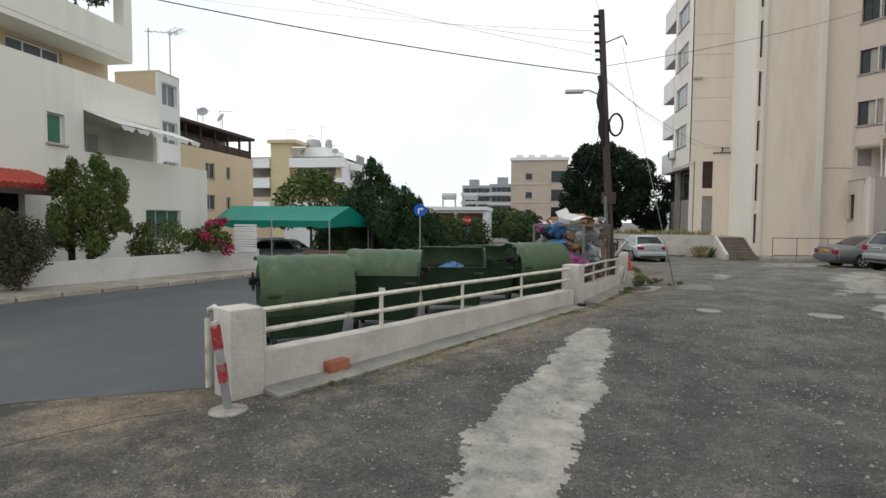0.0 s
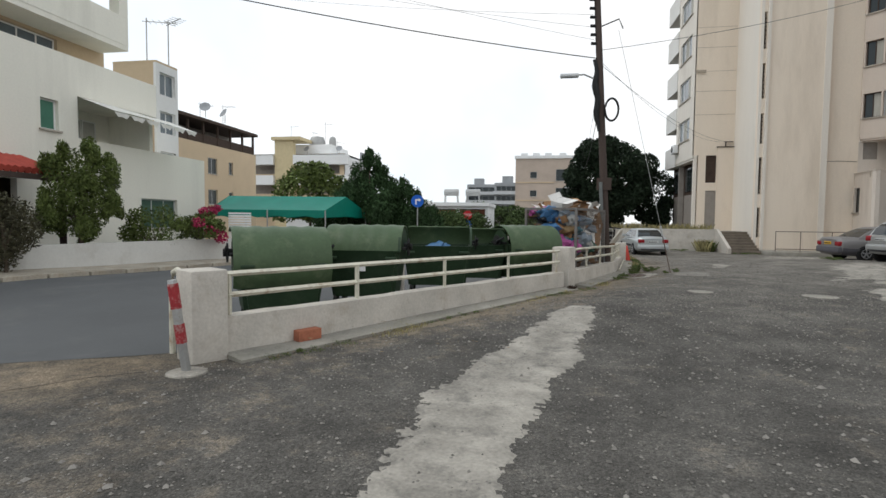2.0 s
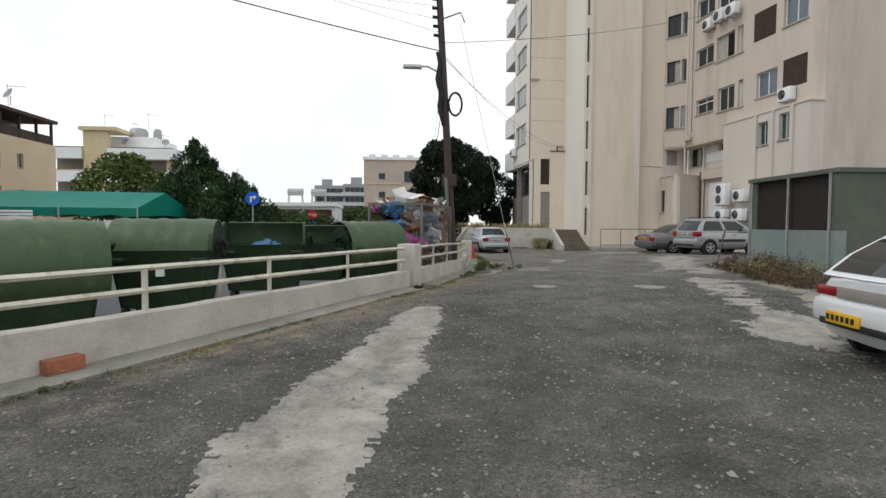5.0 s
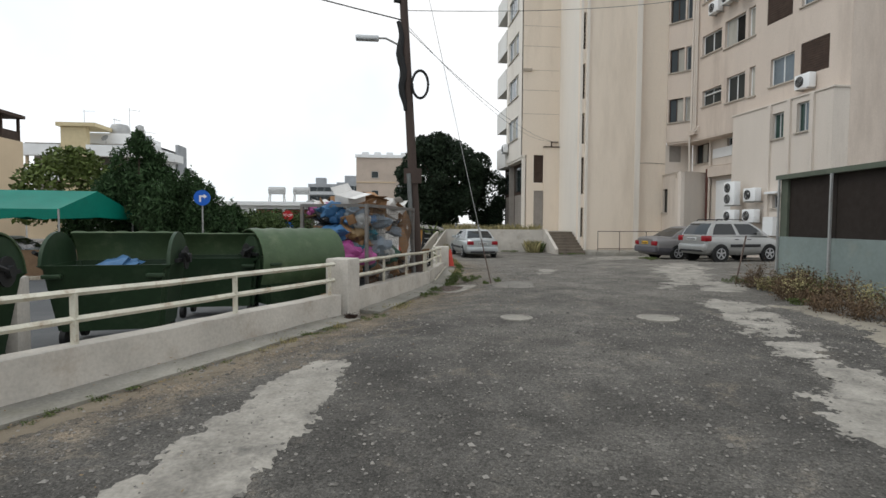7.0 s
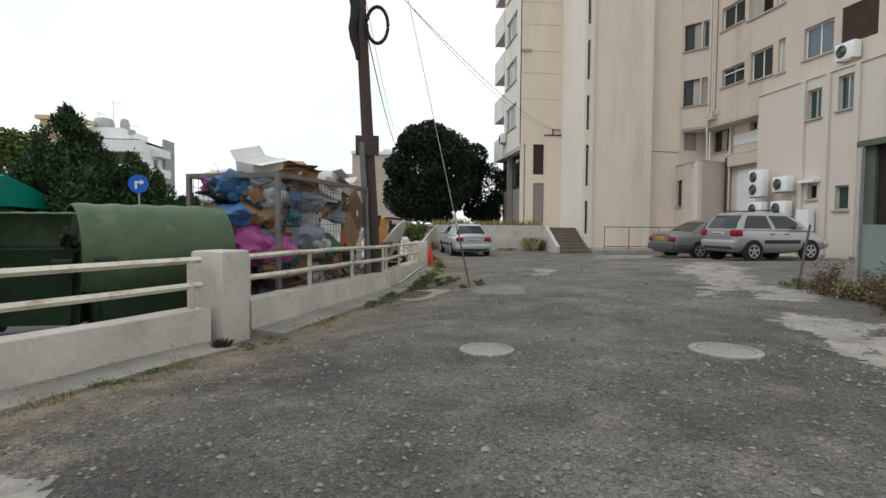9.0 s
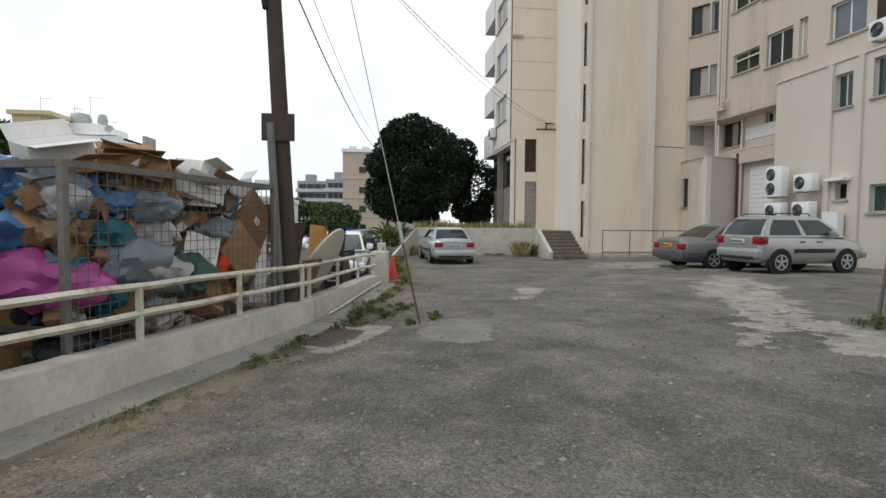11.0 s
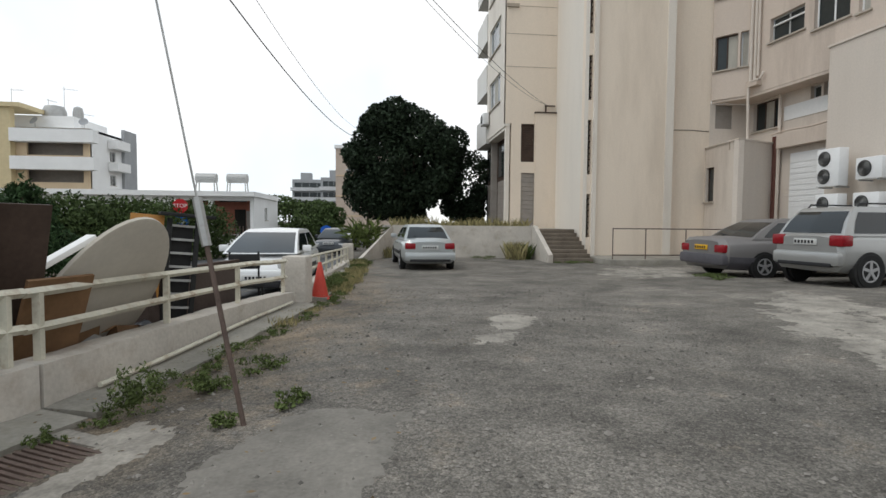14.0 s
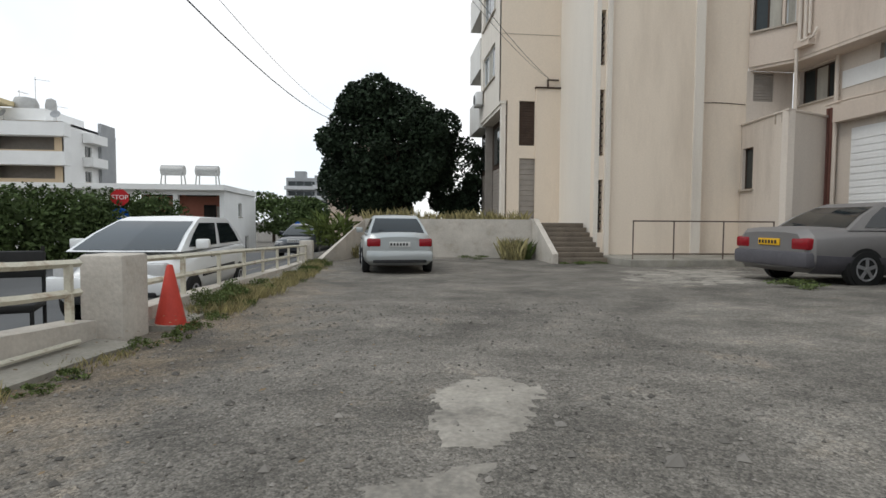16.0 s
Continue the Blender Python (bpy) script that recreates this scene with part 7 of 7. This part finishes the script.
for x, y, r, h, mt in ((10.6, 34.5, 0.4, 0.75, DRY), (11.0, 34.7, 0.3, 0.65, WEED), (5.4, 35.5, 0.5, 0.5, DRY), (1.27, 11.85, 0.06, 0.14, BROWN)):
    tuft(x, y, r, h, 260, mt, label="tall dry grass clump against a wall", wide=0.006)
BRUSHL = mat("withered_leaves", (0.13, 0.085, 0.05), 0.85, 0.25, 3, 9, 0.0, island=0.6)
for k in range(34):
    y = rng.uniform(10.0, 14.7)
    x = rng.uniform(min(8.7 + (y - 10.8) * 0.4, 10.0), 10.2)
    h, r = rng.uniform(0.2, 0.62), rng.uniform(0.2, 0.42)
    twigs, lf = bm_new(), []
    for _ in range(16):
        c, d = rng.normal(0, r * 0.35, 2), rng.normal(0, r * 0.5, 2)
        L = h * rng.uniform(0.5, 1.1)
        tube(twigs, [(c[0], c[1], -0.02), (c[0] + d[0] * 0.4, c[1] + d[1] * 0.4, L * 0.6), (c[0] + d[0], c[1] + d[1], L)], [0.005, 0.004, 0.002], 4, False)
        for t in rng.uniform(0.25, 1.0, 34):
            lf.append((c[0] + d[0] * t + rng.normal(0, 0.05), c[1] + d[1] * t + rng.normal(0, 0.05), max(0.01, L * t + rng.normal(0, 0.04))))
    v, f = leaves(np.array(lf), 0.022, rng, 0.4)
    ob = new("dry_brush", cloud_mesh("dry_brush", v, f, (BRUSHL, BRUSHL, BRUSHL, DRY, BRUSHL, WEED)[k % 6]))
    ob.location = (x, y, ground(x, y))
    tagged(ob, "brown dead brush in front of the enclosure", "brush", kind="stuff")
    part("twigs", twigs, DEAD, ob)["kind"] = "stuff"
for k in range(14):
    x = 5.9 + 0.42 * k
    tuft(x, 36.6 + 0.2 * math.sin(k), 0.4, rng.uniform(0.3, 0.6), 60, DRY, "terrace_grass", "dry grass on the terrace edge", "grass", 0.9, 0.015)
rod = thing("leaning_stake", pose(10.1, 15.2, ground(10.1, 15.2)), "rusty steel stake leaning among the weeds", "stake")
bm = bm_new()
tube(bm, [(0, 0, -0.05), (0.42, 0.25, 1.15)], 0.022, 6)
part("bar", bm, RUST, rod)

def sheet(x, y):
    """The height of the ground's mesh, which is straight between its half-metre points."""
    x0, y0 = math.floor(x * 2) / 2, math.floor(y * 2) / 2
    a, b = (x - x0) * 2, (y - y0) * 2
    q = [ground(x0 + i * 0.5, y0 + j * 0.5) for j in (0, 1) for i in (0, 1)]
    return max(q[0] * (1 - a) * (1 - b) + q[1] * a * (1 - b) + q[2] * (1 - a) * b + q[3] * a * b, ground(x, y) - 0.01)


# ---- yard surface: patches, covers, drain, gravel ----
def fbm(x, y, seed):
    """Layered noise, about -1 to 1."""
    return sum(noise.noise(Vector((x * k, y * k, seed + k))) * w for k, w in ((1.7, 0.5), (4.3, 0.4), (11.0, 0.3), (27.0, 0.2)))


def patch(name, pts, label, material, lift=0.012, rough=0.16, category="patch", step=0.045, holes=0.75):
    """A thin worn layer on the ground with a crumbled edge, loose flakes and worn-through spots."""
    px_, py_ = np.array([p[0] for p in pts]), np.array([p[1] for p in pts])
    m = rough * 1.5
    xs, ys = np.arange(px_.min() - m, px_.max() + m, step), np.arange(py_.min() - m, py_.max() + m, step)
    X, Y = np.meshgrid(xs, ys)
    inside = np.zeros(X.shape, bool)
    dist = np.full(X.shape, 9.0)
    for i in range(len(pts)):
        (x0, y0), (x1, y1) = pts[i], pts[(i + 1) % len(pts)]
        if y0 != y1:
            inside ^= ((y0 > Y) != (y1 > Y)) & (X < (x1 - x0) * (Y - y0) / (y1 - y0) + x0)
        t = np.clip(((X - x0) * (x1 - x0) + (Y - y0) * (y1 - y0)) / ((x1 - x0) ** 2 + (y1 - y0) ** 2), 0, 1)
        dist = np.minimum(dist, np.hypot(X - x0 - t * (x1 - x0), Y - y0 - t * (y1 - y0)))
    sd = np.where(inside, dist, -dist)
    bm, vert, seed = bm_new(), {}, len(pts) * 3.7
    jit = np.random.default_rng(len(pts))

    def corner(j, i):
        if (j, i) not in vert:
            x, y = xs[i] + jit.uniform(-0.4, 0.4) * step, ys[j] + jit.uniform(-0.4, 0.4) * step
            vert[j, i] = bm.verts.new((x, y, 0))
        return vert[j, i]

    for j in range(len(ys) - 1):
        for i in range(len(xs) - 1):
            if sd[j, i] < -m:
                continue
            n = fbm(xs[i], ys[j], seed)
            if sd[j, i] + rough * 1.3 * n > 0 and (n > -holes or sd[j, i] > 4):
                bm.faces.new((corner(j, i), corner(j, i + 1), corner(j + 1, i + 1), corner(j + 1, i))).smooth = True
    for v in bm.verts:
        edge = v.is_boundary
        v.co.z = sheet(v.co.x, v.co.y) + (0.001 if edge else lift * (0.8 + 0.5 * noise.noise(Vector((v.co.x * 6, v.co.y * 6, 2)))))
    return solid(name, bm, material, label, category)


patch("concrete_strip", [(1.1, 9.06), (1.45, 8.9), (1.28, 7.9), (1.2, 7.2), (0.9, 5.8), (0.64, 4.86), (0.42, 3.8), (0.32, 3.19), (0.2, 2.48), (-0.25, 0.9), (-0.95, 1.1), (-0.66, 2.59), (-0.57, 3.22), (-0.5, 4.09), (-0.42, 4.71), (0.01, 6.02), (0.35, 7.0), (0.65, 8.07)], "pale worn concrete strip across the yard", CONC)
for pts in ([(-4.63, 3.42), (-4.3, 3.8), (-3.9, 4.21), (-3.44, 4.52)],):
    bm = bm_new()
    path = [Vector(p).lerp(Vector(q), k / 8) for p, q in zip(pts, pts[1:]) for k in range(8)]
    path = [p + Vector((0.03 * noise.noise(Vector((p.x * 6, p.y * 6, 1))), 0.05 * noise.noise(Vector((p.x * 6, p.y * 6, 7))))) for p in path]
    rows = [[bm.verts.new((p.x, p.y + w, sheet(p.x, p.y + w) + 0.003)) for w in (-0.009, 0.009)] for p in path]
    for u, v in zip(rows, rows[1:]):
        bm.faces.new((u[0], v[0], v[1], u[1]))
    solid("tar_crack", bm, BLACK, "dark crack across the asphalt", "crack")
for x, y, r in ((3.75, 11.06, 0.24), (5.84, 10.86, 0.3)):
    mh = thing("manhole_cover", pose(x, y, ground(x, y)), "round pale concrete manhole surround", "manhole", "manhole covers")
    bm = bm_new()
    lathe(bm, ((r, -0.03), (r, 0.012), (r * 0.8, 0.016), (r * 0.79, 0.006), (r * 0.2, 0.008)), 26)
    part("rim", bm, CONC, mh)
    bm = bm_new()
    lathe(bm, ((r * 0.76, 0.0), (r * 0.76, 0.012), (r * 0.1, 0.015)), 24)
    part("lid", bm, LEDGE, mh)
for pts in ([(7.84, 12.8), (7.2, 11.8), (6.84, 10.94), (6.48, 9.8), (7.0, 9.6), (7.6, 10.4), (7.9, 11.4), (8.5, 12.2)], [(5.9, 8.0), (5.33, 7.4), (5.1, 6.6), (5.6, 6.0), (6.3, 6.9), (6.7, 8.2), (6.3, 8.4)], [(9.45, 15.8), (8.6, 14.2), (9.2, 13.7), (10.3, 15.0), (10.0, 15.7)], [(6.35, 9.3), (6.1, 8.6), (6.5, 8.5), (6.9, 9.2)]):
    patch("concrete_apron", pts, "broken pale concrete along the yard's edge", CONC, 0.012, 0.36, holes=0.35)
patch("sandy_apron", [(8.2, 9.8), (7.1, 8.3), (6.4, 6.9), (7.2, 7.0), (8.2, 8.8), (8.8, 10.3), (9.0, 11.8), (8.5, 11.9)], "smooth sandy concrete beside the dead brush", mat("sandy_concrete", (0.27, 0.24, 0.19), 0.92, 0.2, 1.2, 30, 0.4, stain=(0.17, 0.14, 0.1), stain_amount=0.6), 0.01, 0.3)
patch("cracked_slab", [(10.45, 19.9), (9.5, 17.3), (8.95, 16.0), (7.9, 14.5), (9.0, 15.2), (10.64, 17.14), (11.95, 19.3), (12.6, 21.1), (12.26, 21.8)], "cracked pale concrete slab in the yard", CONC, 0.01, 0.5, holes=0.3)
patch("edge_slab", [(12.1, 29.6), (16.0, 30.7), (12.5, 25.3), (11.05, 26.2)], "pale concrete slab near the tower", CONC, 0.01, 0.6, step=0.07, holes=0.15)
patch("mended_patch", [(4.32, 15.74), (4.8, 16.61), (5.4, 16.35), (5.28, 15.53), (5.14, 15.02), (4.78, 14.91), (4.46, 15.22)], "smooth grey mended patch around the anchor", mat("mended_mortar", (0.215, 0.2, 0.175), 0.93, 0.25, 2.0, 40, 0.4, stain=(0.13, 0.12, 0.105), stain_amount=0.8), 0.008, 0.1)
patch("light_patch", [(6.49, 19.28), (6.71, 19.98), (7.01, 20.08), (7.22, 19.82), (7.05, 19.3), (6.83, 19.06), (6.68, 19.01), (6.54, 19.08)], "crumbled pale concrete patch", CONC, 0.01, 0.14)
patch("light_patch", [(6.25, 18.68), (6.39, 18.79), (6.52, 18.83), (6.84, 18.89), (6.72, 18.76), (6.6, 18.5), (6.2, 18.3)], "crumbled pale concrete patch", CONC, 0.01, 0.12)
patch("sandy_strip", [(0.4, 9.6), (1.3, 11.3), (2.2, 13.0), (3.2, 15.0), (2.8, 15.0), (2.0, 13.4), (1.0, 11.4), (-0.4, 8.9), (-1.6, 6.9), (-1.3, 6.8)], "sandy grit washed along the kerb ledge", mat("sandy_grit", (0.2, 0.165, 0.12), 0.95, 0.25, 1.5, 60, 0.4), 0.007, 0.4, holes=0.3)
patch("drain_apron", [(3.05, 15.12), (3.39, 14.9), (3.6, 15.3), (3.9, 15.93), (4.05, 16.4), (3.68, 16.72), (3.54, 16.45), (3.7, 16.16), (3.5, 15.4), (3.25, 15.2)], "broken pale concrete edge around the drain", CONC, 0.012, 0.08)
dr = thing("drain_grate", pose(3.42, 15.85, ground(3.42, 15.85), 0, 0, -28), "rusty drain grate in a broken pale concrete frame", "drain")
for b in ((-0.42, 0.42, -0.62, -0.5), (-0.42, 0.42, 0.5, 0.62), (0.3, 0.42, -0.5, 0.5)):
    bm = bm_new()
    box(bm, *b, -0.03, 0.008, bev=0.006)
    part("frame", bm, CONC, dr)
for k in range(22):
    bm = bm_new()
    box(bm, -0.34, 0.28, -0.48 + 0.044 * k, -0.455 + 0.044 * k, -0.02, 0.012)
    part("grate_bar", bm, RUST, dr)
# a pipe along the wall's foot
bm = bm_new()
tube(bm, [(wall_x(y) + 0.2, y, ground(wall_x(y) + 0.4, y) + 0.1) for y in np.linspace(17.4, 21.4, 9)], 0.022, 6)
solid("foot_pipe", bm, RAIL, "cream pipe lying along the wall's foot", "pipe", kind="")

# loose gravel
n = 36000
yy = np.concatenate([rng.uniform(-1.5, 11, 28000), rng.uniform(11, 24, 8000)])
xx = np.array([rng.uniform(wall_x(min(max(y, 5.05), 34)) + 0.55 if y > 5 else -3.5, 9.0) for y in yy])
gz = np.array([sheet(x, y) for x, y in zip(xx, yy)])
s = rng.gamma(1.8, 0.0036, n) + 0.003
octv = np.array([(1, 0, 0), (0, 1, 0), (-1, 0, 0), (0, -1, 0), (0, 0, 0.7), (0, 0, -0.5)], float)
octf = np.array([(0, 1, 4), (1, 2, 4), (2, 3, 4), (3, 0, 4), (1, 0, 5), (2, 1, 5), (3, 2, 5), (0, 3, 5)])
ang_ = rng.uniform(0, 6.28, n)
ca, sa = np.cos(ang_), np.sin(ang_)
v = octv[None] * s[:, None, None] * rng.uniform(0.6, 1.4, (n, 6, 1))
vx = v[..., 0] * ca[:, None] - v[..., 1] * sa[:, None] + xx[:, None]
vy = v[..., 0] * sa[:, None] + v[..., 1] * ca[:, None] + yy[:, None]
vz = v[..., 2] + gz[:, None] + 0.004
verts = np.stack([vx, vy, vz], -1).reshape(-1, 3).tolist()
faces = (octf[None] + 6 * np.arange(n)[:, None, None]).reshape(-1, 3).tolist()
tagged(new("gravel", cloud_mesh("gravel", verts, faces, mat("gravel_stone", (0.2, 0.185, 0.165), 0.9, 0.15, 4, 30, 0.0, island=0.5))), "loose grey gravel scattered over the yard", "gravel", kind="stuff")

# fallen leaves and scraps along the ledge
n = 1500
yy = rng.uniform(5.2, 24, n)
off = np.where(rng.random(n) < 0.7, rng.normal(0.68, 0.1, n), rng.uniform(0.3, 3.2, n))
xx = np.array([wall_x(y) for y in yy]) + np.maximum(off, 0.32)
cen = np.array([(x, y, sheet(x, y) + (0.03 if o > 0.6 else 0.14)) for x, y, o in zip(xx, yy, off)])
v, f = leaves(cen * (1, 1, 0), 0.02, rng, 0.5)
v = np.array(v).reshape(n, 4, 3)
v[..., 2] = v[..., 2] * 0.25 + cen[:, None, 2]
tagged(new("fallen_leaves", cloud_mesh("fallen_leaves", v.reshape(-1, 3).tolist(), f, mat("dry_leaf", (0.2, 0.14, 0.075), 0.85, 0.25, 3, 9, 0.0, island=0.6))), "dry fallen leaves and twigs along the ledge", "leaves", kind="stuff")

# kerb stones along the footpath
KERB = bpy.data.meshes.new("kerb_stone")
bm = bm_new()
box(bm, -0.08, 0.08, -0.48, 0.48, -0.2, 0.12, bev=0.015)
KERB = mesh_from("kerb_stone", bm, PAVE)
for y in np.arange(-1.5, 45, 1.0):
    k = new("kerb_stone", KERB)
    k.parent = pavement
    k.matrix_local = pose(kerb_x(y) - 0.08, y, ground(kerb_x(y) + 0.2, y), 0, 0, -13.5 + rng.uniform(-0.6, 0.6))


# ---- roof antennas ----
def antenna(x, y, z, h, rot, n=5):
    t = thing("roof_antenna", pose(x, y, z, 0, 0, rot), "thin metal television antenna on a roof", "antenna", "roof antennas")
    bm = bm_new()
    tube(bm, [(0, 0, 0), (0, 0, h)], 0.03, 5)
    part("mast", bm, STEEL, t)
    bm = bm_new()
    tube(bm, [(-0.2, 0, h * 0.92), (1.4, 0, h * 0.92)], 0.02, 5)
    part("boom", bm, STEEL, t)
    for k in range(n):
        bm = bm_new()
        tube(bm, [(0.1 + 0.28 * k, -0.35, h * 0.92), (0.1 + 0.28 * k, 0.35, h * 0.92)], 0.012, 4)
        part("rod", bm, STEEL, t)


for x, y, z, h, r in ((-18.8, 23.8, 9.1, 2.2, 20), (-18.2, 24.6, 9.1, 2.3, -30), (-33, 53, 11.2, 2.4, 10), (-33, 49, 11.2, 1.8, 60), (-40, 84, 14.4, 2.6, 0), (-34, 84, 13.8, 3.6, 30), (-31.5, 83, 11.9, 2.2, 50), (-37, 86, 13.8, 2.5, 80)):
    antenna(x, y, z, h, r)


def dish(x, y, z, rot):
    t = thing("satellite_dish", pose(x, y, z, 0, 0, rot), "dark round satellite dish on a roof", "satellite dish", "satellite dishes")
    bm = bm_new()
    tube(bm, [(0, 0, 0), (0, 0, 0.8)], 0.04, 6)
    part("mast", bm, STEEL, t)
    bm = bm_new()
    lathe(bm, ((0.05, 0.0), (0.3, 0.03), (0.5, 0.12), (0.52, 0.12), (0.3, 0.0), (0.05, -0.04)), 18, Matrix.Translation((0, -0.1, 0.95)) @ Matrix.Rotation(radians(60), 4, "X"))
    part("bowl", bm, GREYB, t)


for x, y, z, r in ((-31.4, 47.5, 11.2, 20), (-31, 82.5, 11.9, 10), (-36.5, 82.5, 11.9, -20), (-31.2, 50.5, 11.2, -30)):
    dish(x, y, z, r)

# ---- street lamp by the large tree ----
sl = thing("street_lamp", pose(4.2, 46.5, ground(4.2, 46.5)), "slim dark street lamp before the large tree", "street lamp")
bm = bm_new()
tube(bm, [(0, 0, -0.1), (0, 0, 7.0)], [0.1, 0.06], 8)
part("pole", bm, WOODP, sl)
bm = bm_new()
tube(bm, [(0, 0, 4.6), (-0.8, -0.1, 4.75)], 0.03, 6)
part("arm", bm, STEEL, sl)
bm = bm_new()
box(bm, -1.35, -0.75, -0.18, 0.0, 4.7, 4.82, bev=0.03)
part("lamp_head", bm, ALU, sl)
